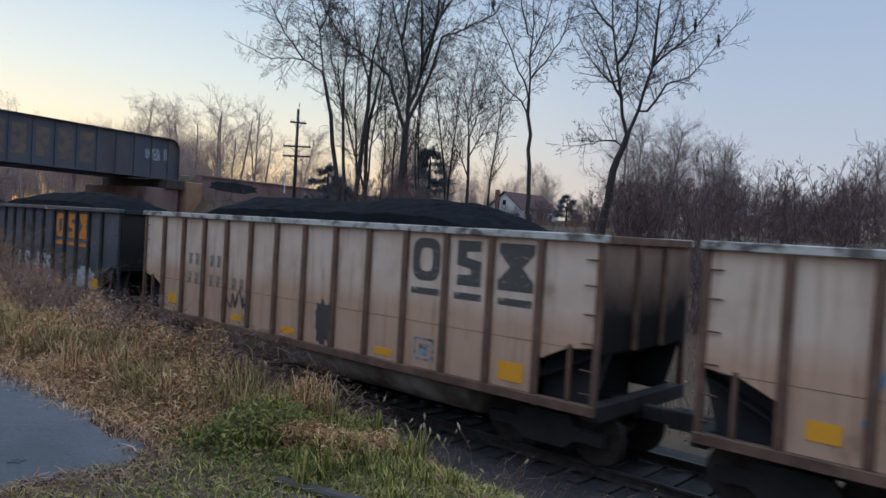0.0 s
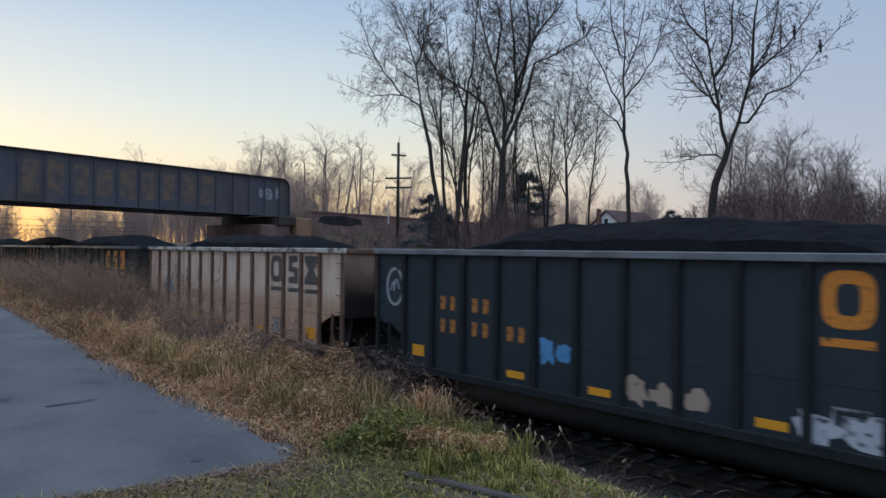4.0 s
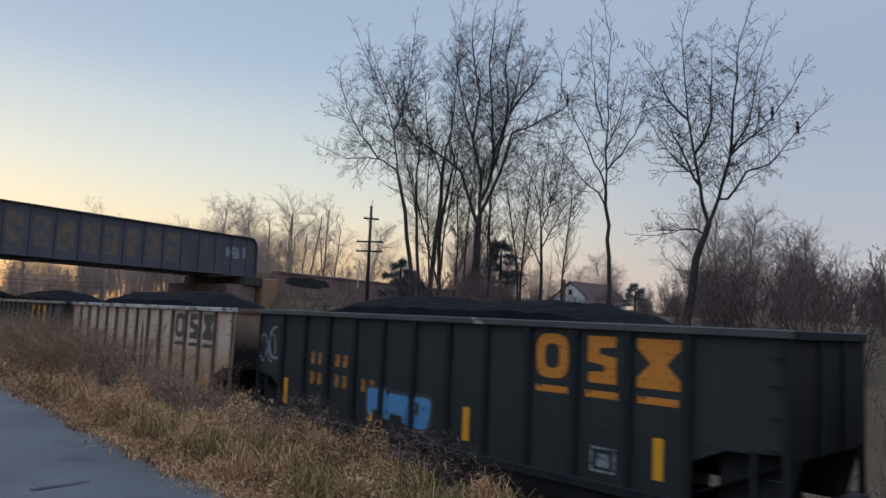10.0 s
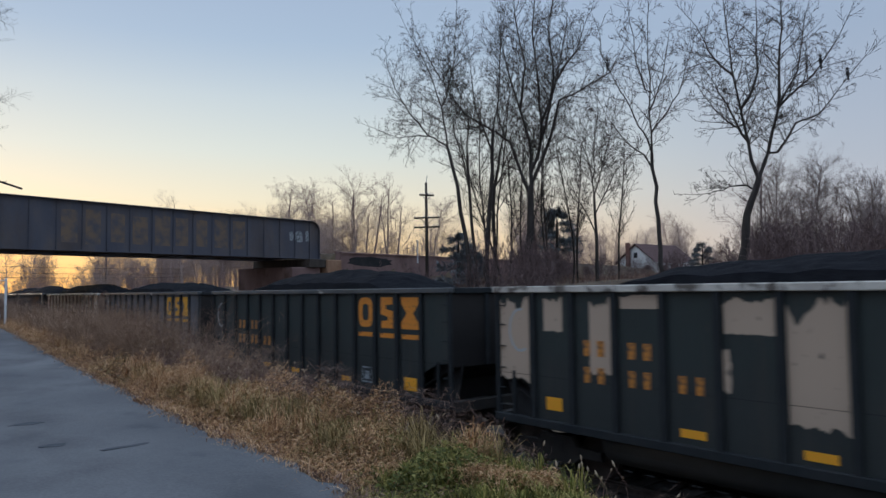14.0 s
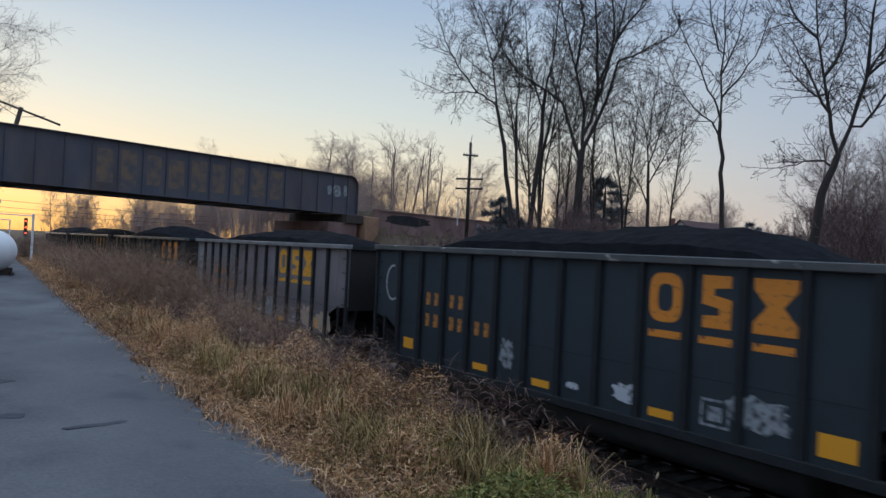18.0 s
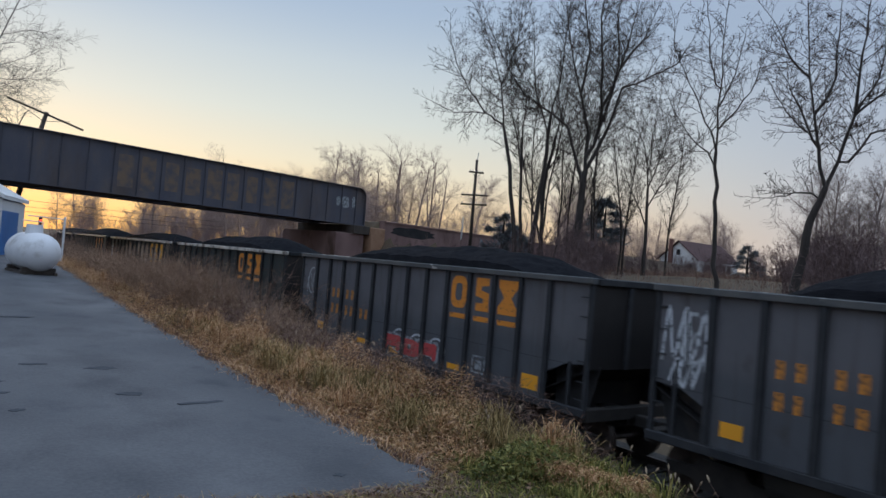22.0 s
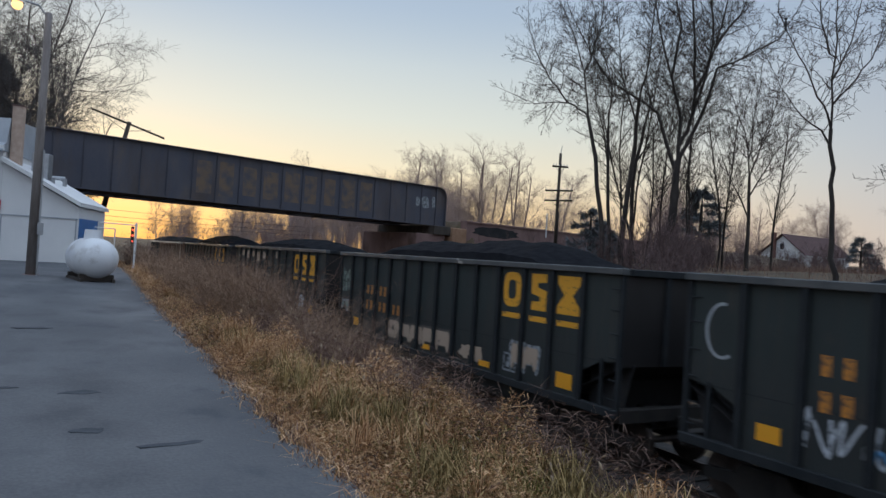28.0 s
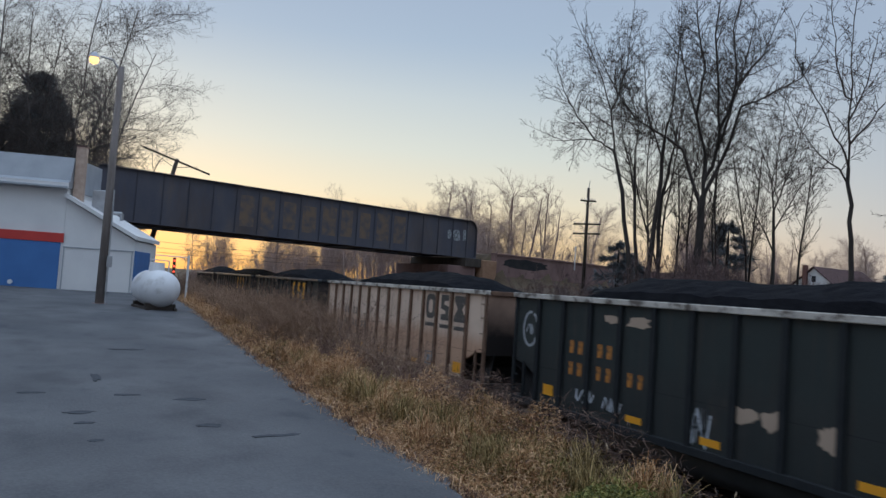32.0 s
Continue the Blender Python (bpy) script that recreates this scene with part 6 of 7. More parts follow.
limbed_tree("leaning bare tree with a wide crown", 29.56, 15.3, [(-0.8, 2.2), (-0.5, 4.4), (0.0, 5.9)], [
    [(-0.1, 6.0), (-0.5, 8.3), (-0.9, 10.6), (-1.2, 14.2)], [(0.1, 6.0), (0.9, 9.1), (1.7, 10.8), (2.1, 13.4)], [(-0.5, 8.9), (0.1, 10.9), (0.1, 14.2)],
    [(0.4, 6.4), (1.5, 8.2), (2.4, 8.5), (3.5, 9.9)], [(-0.2, 5.6), (-1.2, 5.7), (-2.0, 5.5)], [(0.9, 9.1), (2.2, 10.2), (3.2, 11.6)],
    [(-0.9, 10.3), (-1.9, 11.9), (-2.4, 13.2)], [(-0.5, 8.0), (-1.4, 8.8), (-2.1, 9.8)], [(0.9, 9.1), (1.0, 11.6), (1.2, 14.0)], [(-0.3, 7.2), (-1.2, 9.4), (-2.0, 11.0)]], 18, 0.21, per_m=4.8, size=1.8)


SAPLING_SPOTS = ((34.0, 36.0, 11), (33.6, 35.0, 9), (35.6, 33.4, 9), (36.8, 37.0, 12), (35.0, 38.6, 13), (38.8, 33.6, 10), (34.5, 37.5, 13), (36.2, 35.0, 11), (37.5, 33.0, 10), (38.5, 36, 12), (40, 31, 9))


def grown(seed, h, r, level=2, spread=0.7, count=16, up=0.35, first=0.2, stems=1, size=0.34):
    rng = np.random.default_rng(seed)
    thick, thin = [], []
    for s in range(stems):
        p = np.array((rng.uniform(-1, 1), rng.uniform(-1, 1), -0.5)) * (0 if stems == 1 else h * 0.12)
        p[2] = -0.5
        d = unit(np.array((rng.normal(0, 0.06 + 0.16 * (stems > 1)), rng.normal(0, 0.06 + 0.16 * (stems > 1)), 1.0)))
        hh = h * rng.uniform(0.75, 1.05) if stems > 1 else h
        q, qr = shoot(rng, p, d, hh, r, 0.3, 0.05, 10)
        thick.append((q, qr))
        sprout(rng, q, qr, max(5, count // stems), hh * size, level, thin, spread, first, up)
    return thick, thin


for k, (x, y, h) in enumerate(SAPLING_SPOTS):
    sp = tree_from("slender bare sapling among the taller trees", *grown(140 + k, h, 0.09, 2, 0.7, 24, up=0.3, first=0.3, size=0.24), BARK, TWIG, "saplings behind the railway")
    sp.matrix_basis = pose(x, y, float(height(x, y)))


# background woods: a few kinds, repeated with their own turn and size; the far ones are coloured for haze
WOODS = [tree_from("bare tree in the woods beyond, coloured pale for haze", *grown(40 + k, 11 + k % 3, 0.16, 2, 1.0 - 0.15 * (k % 2), 34 + 2 * k, stems=1 + k % 3, up=0.15, size=0.42), HAZYTWIG, HAZYTWIG, "woods beyond the railway") for k in range(6)]
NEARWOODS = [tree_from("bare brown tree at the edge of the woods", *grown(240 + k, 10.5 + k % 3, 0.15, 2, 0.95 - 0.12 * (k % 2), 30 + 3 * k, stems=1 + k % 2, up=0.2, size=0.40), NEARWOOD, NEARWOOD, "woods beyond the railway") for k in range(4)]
SHRUB = [tree_from("tangled leafless thicket", *grown(60 + k, 3.2, 0.03, 2, 0.8, 26, stems=7, first=0.05, size=0.5), THICKET, THICKET, "thicket", "thicket") for k in range(4)]
FARSHRUB = [tree_from("leafless thicket beyond the bridge, coloured pale mauve for haze", *grown(80 + k, 3.2, 0.03, 2, 0.8, 24, stems=7, first=0.05, size=0.5), HAZYTHICKET, HAZYTHICKET, "thicket", "thicket") for k in range(2)]
USED = set()


def plant(kinds, spots, seed, lo, hi, sink=0.0):
    rng = random.Random(seed)
    for x, y in spots:
        k = rng.randrange(len(kinds))
        s = rng.uniform(lo, hi)
        m = Matrix.LocRotScale((x, y, float(height(x, y)) - sink), Euler((0, 0, rng.uniform(0, 6.28))), None)
        ob = kinds[k]
        if ob.name in USED:
            ob = copy_thing(ob, m)
        else:
            USED.add(ob.name)
            ob.matrix_basis = m
        ob.scale = (s, s, s * rng.uniform(0.9, 1.1))
        tagged(ob, kind="stuff") if "thicket" in ob.name else None


def scatter(seed, n, x0, x1, y0, y1, ok=lambda x, y: True):
    rng = random.Random(seed)
    out = []
    while len(out) < n:
        x, y = rng.uniform(x0, x1), rng.uniform(y0, y1)
        if ok(x, y):
            out.append((x, y))
    return out


def behind_bridge(x, y):
    v = Vector((x, y)) - BR_A
    return v.dot(BR_N) > 11 and abs(x - float(track_x(y))) > 7 and x / y > 0.155


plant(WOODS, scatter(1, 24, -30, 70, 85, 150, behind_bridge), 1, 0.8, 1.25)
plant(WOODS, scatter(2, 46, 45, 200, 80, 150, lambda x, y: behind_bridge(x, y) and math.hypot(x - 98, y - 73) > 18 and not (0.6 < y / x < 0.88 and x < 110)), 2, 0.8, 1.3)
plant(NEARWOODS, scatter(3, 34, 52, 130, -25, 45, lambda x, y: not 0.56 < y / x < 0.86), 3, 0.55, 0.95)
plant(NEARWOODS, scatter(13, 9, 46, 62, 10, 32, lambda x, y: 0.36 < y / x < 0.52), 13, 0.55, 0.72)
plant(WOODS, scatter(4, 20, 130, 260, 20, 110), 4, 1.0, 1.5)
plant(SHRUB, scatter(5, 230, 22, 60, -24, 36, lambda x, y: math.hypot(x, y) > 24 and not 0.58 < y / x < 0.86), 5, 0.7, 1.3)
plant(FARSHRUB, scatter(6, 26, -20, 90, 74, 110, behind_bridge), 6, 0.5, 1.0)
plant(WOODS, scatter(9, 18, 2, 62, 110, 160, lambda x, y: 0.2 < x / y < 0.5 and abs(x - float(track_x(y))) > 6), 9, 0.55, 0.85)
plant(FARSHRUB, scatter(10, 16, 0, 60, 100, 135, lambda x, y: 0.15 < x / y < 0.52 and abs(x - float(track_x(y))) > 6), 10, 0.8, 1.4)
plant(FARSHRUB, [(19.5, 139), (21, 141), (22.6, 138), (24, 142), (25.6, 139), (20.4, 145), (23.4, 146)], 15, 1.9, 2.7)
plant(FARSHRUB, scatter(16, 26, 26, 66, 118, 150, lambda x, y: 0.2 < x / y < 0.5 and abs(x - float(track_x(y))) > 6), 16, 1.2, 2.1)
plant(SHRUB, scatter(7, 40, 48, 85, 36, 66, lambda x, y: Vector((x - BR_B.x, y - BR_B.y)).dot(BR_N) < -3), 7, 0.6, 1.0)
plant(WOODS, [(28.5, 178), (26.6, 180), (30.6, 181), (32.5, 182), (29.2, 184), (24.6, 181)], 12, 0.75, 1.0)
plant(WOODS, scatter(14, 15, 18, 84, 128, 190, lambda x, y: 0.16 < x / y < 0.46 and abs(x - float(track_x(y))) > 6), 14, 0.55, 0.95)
plant(SHRUB, [(95, 58), (94, 57), (95, 65), (93, 62.5), (97, 65), (90, 61)], 11, 1.1, 1.5)
plant(SHRUB, scatter(8, 40, 60, 140, 20, 80, lambda x, y: not 0.58 < y / x < 0.88), 8, 1.0, 1.8)


def evergreen(label, x, y, h, w, seed, n=2600):
    """An upright evergreen: a trunk and drooping sprays of needles with gaps between."""
    rng = np.random.default_rng(seed)
    t = thing("evergreen_tree", label, "tree", at=pose(x, y, float(height(x, y)) - 0.3))
    part("trunk", rods(((0, 0, 0), (0, 0, h * 0.95), 0.22, 0.04), sides=8), BARK, t)
    # boughs: each a drooping arm set with sprays
    boughs = max(26, n // 40)
    bz = h * (0.08 + 0.9 * rng.random(boughs) ** 0.9)
    ba = rng.random(boughs) * 2 * math.pi
    bl = w * (1 - (bz / h) ** 1.6) ** 0.8 * rng.uniform(0.65, 1.1, boughs) + 0.25
    k = rng.integers(0, boughs, n)
    u = np.sqrt(rng.random(n))
    a = ba[k] + rng.normal(0, 0.26, n)
    rad = bl[k] * u
    z = bz[k] + 0.18 * rad * (1 - u) - 0.10 * rad + rng.normal(0, 0.035 * h ** 0.5, n)
    c = np.stack([rad * np.cos(a), rad * np.sin(a), z], 1)
    out = np.stack([np.cos(a), np.sin(a), rng.normal(-0.1, 0.35, n)], 1)
    V, F = [], []
    fine = min(w / 2.5, 1.1)
    ln = rng.uniform(0.35, 0.8, n) * fine
    for k in range(4):
        side = np.cross(out, rng.normal(0, 1, (n, 3)))
        side /= np.linalg.norm(side, axis=1)[:, None] + 1e-9
        d = out * 0.8 + side * rng.uniform(0.2, 0.9, (n, 1))
        wv = np.cross(d, rng.normal(0, 1, (n, 3)))
        wv /= np.linalg.norm(wv, axis=1)[:, None] + 1e-9
        b = len(V) * 3 * n // max(1, len(V)) if V else 0
        V.append(np.stack([c - wv * 0.05 * fine, c + wv * 0.05 * fine, c + d * ln[:, None]], 1).reshape(-1, 3))
        F.append(np.arange(n * 3).reshape(n, 3) + k * n * 3)
    part("foliage", raw_mesh("foliage", np.concatenate(V), np.concatenate(F), HAZYNEEDLE), None, t, "needle sprays tinted bluish grey for haze")


evergreen("dark evergreen behind the garage", -3.4, 62, 15.5, 4.6, 1, 8500)
evergreen("round dark evergreen beside the house", 95.2, 59.6, 5.2, 2.5, 6, 800)
evergreen("dark evergreen behind the garage", -8.5, 61, 15.0, 4.4, 2, 7000)
evergreen("small dark cedar among the bare trees", 34.6, 41.5, 4.2, 2.0, 3, 800)
evergreen("small dark cedar among the bare trees", 41, 37.5, 5.6, 2.2, 4, 800)
evergreen("small dark cedar among the bare trees", 36.4, 42.2, 3.0, 1.6, 5, 800)
LB = "bare tree with fine drooping twigs behind the garage"
for k, (x, y, h) in enumerate(((0.3, 64, 17), (-11, 60, 19), (-6, 58, 24), (1.4, 60, 13.5), (-2.4, 57, 22), (-4.6, 56, 25), (-8.5, 58, 24), (-0.9, 61, 21), (-3.4, 55, 20))):
    tt = tree_from(LB, *grown(80 + k, h, 0.09, 2, 0.9, 32, stems=2, up=0.15), GREYTWIG, GREYTWIG)
    tt.matrix_basis = pose(x, y, float(height(x, y)))


# ---- birds in the branches ----
def bird(x, y, z, turn):
    limbs = np.array(BRANCHES)
    x, y, z = (float(c) for c in limbs[np.argmin(np.sum((limbs - np.array((x, y, z))) ** 2, axis=1))])
    b = thing("bird", "black bird perched on a branch", "bird", "perched birds", at=pose(x, y, z, 0, 0, turn))
    bm = bmesh.new()
    bmesh.ops.create_icosphere(bm, subdivisions=2, radius=0.1, matrix=pose(0, 0, 0.15, 0, 25, 0) @ Matrix.Diagonal((0.85, 0.8, 1.8, 1)))
    part("body", bm, BIRD, b, smooth=True)
    hd = bmesh.new()
    bmesh.ops.create_icosphere(hd, subdivisions=2, radius=0.062, matrix=Matrix.Translation((0.06, 0, 0.37)))
    part("head", hd, BIRD, b, smooth=True)
    part("beak", rods(((0.11, 0, 0.37), (0.18, 0, 0.355), 0.018, 0.004), sides=5), BIRD, b)
    part("tail", boxes((-0.16, -0.06, -0.035, 0.035, -0.16, 0.02)), BIRD, b)


bird(26.4, 21.3, 11.75, 40)
bird(31.25, 12.9, 10.7, 200)
bird(31.6, 12.0, 9.95, 30)


# ---- weeds and grass ----
def blades(rng, xy, hmin, hmax, width, lean=0.35, droop=0.2, fringe=False, vary=False):
    """Leaning blades in three steps, bent over at the tip."""
    n = len(xy)
    z = height(xy[:, 0], xy[:, 1])
    p = np.column_stack([xy, z - 0.02])
    h = rng.uniform(hmin, hmax, n)
    h = h * (0.62 + 0.55 * wave(xy[:, 0], xy[:, 1], 2.3) + 0.3 * wave(xy[:, 0] + 3, xy[:, 1], 5.1)).clip(0.3, 1.5) if vary else h
    if fringe:
        h = h * (0.45 + 0.55 * ease(0.0, 1.4, xy[:, 0] - edge_x(xy[:, 1])))
    a = rng.random(n) * 2 * math.pi
    side = np.stack([np.cos(a), np.sin(a), np.zeros(n)], 1) * (width * rng.uniform(0.6, 1.4, n))[:, None] / 2
    la = rng.random(n) * 2 * math.pi
    lv = np.stack([np.cos(la), np.sin(la), np.zeros(n)], 1) * (rng.random(n) * lean * h)[:, None]
    up = np.array((0, 0, 1.0))
    mid = p + lv * 0.35 + up * (h * 0.6)[:, None]
    tip = p + lv * 1.3 + up * (h * (1 - droop * rng.random(n) * 2))[:, None]
    v = np.stack([p - side, p + side, mid + side * 0.8, mid - side * 0.8, tip], 1).reshape(-1, 3)
    b = np.arange(n)[:, None] * 5
    return v, (b + np.array([[0, 1, 2, 3]])).tolist() + (b + np.array([[3, 2, 4]])).tolist()


def clumped(rng, n, x0, x1, y0, y1, clumps, spread, ok):
    c = np.column_stack([rng.uniform(x0, x1, clumps), rng.uniform(y0, y1, clumps)])
    k = rng.integers(0, clumps, n)
    q = c[k] + rng.normal(0, spread, (n, 2))
    return q[ok(q[:, 0], q[:, 1])]


def on_bank(x, y):
    return (x > edge_x(y) + 0.05) & (x < track_x(y) - 3.0) & ((y > near_y(x)) | (x > 2.9))


def on_verge(x, y):
    return on_bank(x, y) & (x < crest(y) + 0.55 + 0.35 * wave(x, y, 1.7))


def past_crest(x, y):
    return (x > crest(y) - 0.5 + 0.5 * wave(x, y, 1.1) + 1.3 * ease(5.2, 3.8, y)) & (x < track_x(y) - 3.0)


def grass(name, label, mat, v, f):
    tagged(new(name, raw_mesh(name, v, f, mat)), label, "grass", kind="stuff")


def fluff(n, x0, x1, y0, y1, size, tall, ok, width=0.12, bank=False):
    """Short bent leaves and stems at every height of a hummocky tangle of dead weeds."""
    q = np.column_stack([rg.uniform(x0, x1, n), rg.uniform(y0, y1, n)])
    q = q[ok(q[:, 0], q[:, 1])]
    x, y = q[:, 0], q[:, 1]
    n = len(q)
    hump = (0.40 + 0.46 * wave(x, y, 2.9) + 0.34 * wave(x + 5, y + 2, 6.3)).clip(0.05, 1.2) * ease(0.0, 0.6, x - edge_x(y)) * (1 - 0.75 * ease(0.1, 0.8, x - crest(y)))
    hump = (0.55 + 0.45 * wave(x, y, 2.1)).clip(0.1, 1.0) * (1 - 0.5 * ease(1.2, 3.5, x - crest(y))) if bank else hump
    z = height(x, y) + tall * hump * rg.random(n) ** 0.6
    c = np.column_stack([x, y, z])
    d = rg.normal(0, 1, (n, 3)) * np.array((1, 1, 0.55)) + np.array((0, 0, 0.35))
    d /= np.linalg.norm(d, axis=1)[:, None]
    side = np.cross(d, rg.normal(0, 1, (n, 3)))
    side /= np.linalg.norm(side, axis=1)[:, None] + 1e-9
    ln = (size * rg.uniform(0.5, 1.4, n))[:, None]
    tip = c + d * ln - np.array((0, 0, 1)) * ln * rg.uniform(0, 0.5, (n, 1))
    mid = c + d * ln * 0.55
    w = side * ln * width / 2
    v = np.stack([c, mid - w, tip, mid + w], 1).reshape(-1, 3)
    return v, np.arange(n * 4).reshape(n, 4)


def brush(n, x0, x1, y0, y1, clumps, spread, lo, hi, twigs, ok, width=0.006):
    """Leafless weed bushes: bent stems that rise from clumps, each with many fine side twigs."""
    q = clumped(rg, n, x0, x1, y0, y1, clumps, spread, ok)
    n = len(q)
    base = np.column_stack([q, height(q[:, 0], q[:, 1]) - 0.03])
    tall = rg.uniform(lo, hi, n) * (0.78 + 0.34 * wave(q[:, 0], q[:, 1], 1.3) + 0.18 * wave(q[:, 0], q[:, 1] + 4, 3.7)).clip(0.35, 1.3)
    tall = tall * (0.42 + 0.58 * ease(8.5, 12.5, q[:, 1])) if y1 > 12.5 else tall
    lean = rg.normal(0, 0.24, (n, 3)) * np.array((1, 1, 0))
    up = np.array((0, 0, 1.0))
    mid = base + (lean * 0.7 + up * 0.55) * tall[:, None]
    tip = base + (lean * 2.0 + up) * tall[:, None]
    a = rg.random(n) * 6.283
    side = np.column_stack([np.cos(a), np.sin(a), np.zeros(n)]) * width / 2
    V = [np.stack([base - side, base + side, mid + side * 0.8, mid - side * 0.8], 1), np.stack([mid - side * 0.8, mid + side * 0.8, tip + side * 0.3, tip - side * 0.3], 1)]
    for k in range(twigs):
        t = rg.uniform(0.25, 1.0, (n, 1))
        p = np.where(t < 0.55, base + (mid - base) * t / 0.55, mid + (tip - mid) * (t - 0.55) / 0.45)
        d = rg.normal(0, 0.62, (n, 3)) * np.array((1, 1, 0.5)) + np.array((0, 0, 0.45))
        e = p + d * (tall[:, None] * rg.uniform(0.10, 0.30, (n, 1)))
        w = np.cross(e - p, rg.normal(0, 1, (n, 3)))
        w *= width * 0.32 / (np.linalg.norm(w, axis=1)[:, None] + 1e-9)
        V.append(np.stack([p - w, p + w, e + w * 0.5, e - w * 0.5], 1))
    v = np.concatenate([c.reshape(-1, 3) for c in V])
    return v, np.arange(len(v)).reshape(-1, 4)


def tufts(n, x0, x1, y0, y1, per, lo, hi, width, ok):
    """Arching tufts: blades that fan out from one root and bend over at the tips."""
    c = np.column_stack([rg.uniform(x0, x1, n), rg.uniform(y0, y1, n)])
    c = c[ok(c[:, 0], c[:, 1])]
    size = np.repeat(rg.uniform(0.6, 1.25, len(c)), per)
    c = np.repeat(c, per, axis=0)
    m = len(c)
    a = rg.random(m) * 6.283
    out = np.column_stack([np.cos(a), np.sin(a), np.zeros(m)])
    r = c + out[:, :2] * rg.uniform(0, 0.05, (m, 1))
    base = np.column_stack([r, height(r[:, 0], r[:, 1]) - 0.02])
    h = (rg.uniform(lo, hi, m) * size)[:, None]
    f = rg.uniform(0.1, 0.8, (m, 1))
    up = np.array((0, 0, 1.0))
    k1, k2, k3 = base + (out * f * 0.25 + up * 0.6) * h, base + (out * f * 0.65 + up * (1 - 0.25 * f)) * h, base + (out * f * 1.15 + up * (1 - 0.75 * f)) * h
    s = np.column_stack([-np.sin(a), np.cos(a), np.zeros(m)]) * width / 2
    v = np.stack([base - s, base + s, k1 + s, k1 - s, k2 + s * 0.7, k2 - s * 0.7, k3], 1).reshape(-1, 3)
    b = np.arange(m)[:, None] * 7
    return v, (b + np.array([[0, 1, 2, 3]])).tolist() + (b + np.array([[3, 2, 4, 5]])).tolist() + (b + np.array([[5, 4, 6]])).tolist()


def strip(x, y):
    """The straw-coloured strip between the asphalt and the taller brush."""
    w = np.interp(y, [4, 7, 9, 12, 20, 46], [2.0, 1.75, 1.25, 0.85, 0.75, 0.8]) + 0.22 * wave(x, y, 1.9)
    return on_bank(x, y) & (x < edge_x(y) + w)


def bush_land(x, y):
    """Where the tall leafless brush stands: behind the straw and down the slope."""
    return on_bank(x, y) & ~strip(x + 0.25, y)


def green_spots(x, y):
    return on_verge(x, y) & (wave(x + 1.0, y + 0.4, 1.9) > 0.1) & (y < 7.0 + 0.8 * wave(x, y, 3.0))


rg = np.random.default_rng(5)
STRAW = "tangled straw-coloured dead grass on the bank"
q = clumped(rg, 80000, 2.8, 6.2, 4.2, 16, 420, 0.16, strip)
grass("dry_grass", STRAW, DRY, *blades(rg, q, 0.05, 0.22, 0.007, 1.9, 0.5, True, True))
q = clumped(rg, 26000, 3.0, 6.0, 14, 46, 480, 0.3, strip)
grass("dry_grass", STRAW, DRY, *blades(rg, q, 0.10, 0.36, 0.013, 1.5, 0.4, True, True))
grass("straw_tufts", "arching tufts of pale dry grass on the verge", DRY, *tufts(520, 3.1, 5.2, 4.3, 13, 46, 0.16, 0.44, 0.006, lambda x, y: strip(x, y) & (x > edge_x(y) + 0.3) & (wave(x, y, 2.9) > -0.05)))
grass("straw_tufts", "arching tufts of pale dry grass on the verge", DRY, *tufts(460, 3.3, 5.6, 12, 34, 26, 0.16, 0.42, 0.010, lambda x, y: strip(x, y) & (x > edge_x(y) + 0.25) & (wave(x, y, 2.1) > -0.1)))
grass("green_tufts", "clumps of living green grass among the straw", GREEN, *tufts(120, 3.0, 4.7, 3.0, 9.0, 46, 0.10, 0.28, 0.008, lambda x, y: green_spots(x, y) & (x < crest(y) + 0.1)))
q = np.column_stack([rg.uniform(-5, 4.8, 150000), rg.uniform(1.2, 5.0, 150000)])
q = q[((q[:, 1] < near_y(q[:, 0]) + 0.06 * np.sin(q[:, 0] * 5)) | ((q[:, 0] > 2.9) & (q[:, 1] < 4.6))) & (q[:, 0] < crest(q[:, 1]) + 0.6)]
k = rg.random(len(q)) < (0.48 + 0.5 * wave(q[:, 0], q[:, 1], 1.4) + 0.25 * wave(q[:, 0], q[:, 1], 4.1)) * ease(0.0, 0.8, near_y(q[:, 0]) - q[:, 1] + np.maximum(q[:, 0] - 2.9, 0)) + 0.12
grass("lawn", "short green lawn grass", GREEN, *blades(rg, q[k], 0.02, 0.09, 0.009, 1.6))
rn = np.random.default_rng(21)
u = np.column_stack([rn.uniform(-6.5, 6.0, 110000), 1.2 - 6.5 * rn.random(110000) ** 1.6])
g = rn.random(len(u)) < 0.40 + 0.4 * wave(u[:, 0], u[:, 1], 1.4)
grass("lawn", "short green lawn grass", GREEN, *blades(rn, u[g], 0.02, 0.08, 0.012, 1.6))
grass("lawn_thatch", "short dead grass and thatch in the lawn", BRUSH, *blades(rn, u[~g], 0.015, 0.06, 0.012, 2.2))
half = rg.random(int(np.sum(~k))) < 0.5
grass("lawn_thatch", "short dead grass and thatch in the lawn", BRUSH, *blades(rg, q[~k][half], 0.015, 0.06, 0.009, 2.2))
grass("lawn_thatch", "straw-coloured thatch in the lawn", OLIVE, *blades(rg, q[~k][~half], 0.015, 0.06, 0.009, 2.2))
grass("lawn_tufts", "longer green tufts at the lawn's edge", GREEN, *tufts(170, 3.3, 4.7, 0.8, 3.6, 40, 0.05, 0.13, 0.008, lambda x, y: (x < crest(y) - 0.15) & (wave(x, y, 2.2) > -0.4)))
MAUVE = "grey-brown leafless brush along the railway"
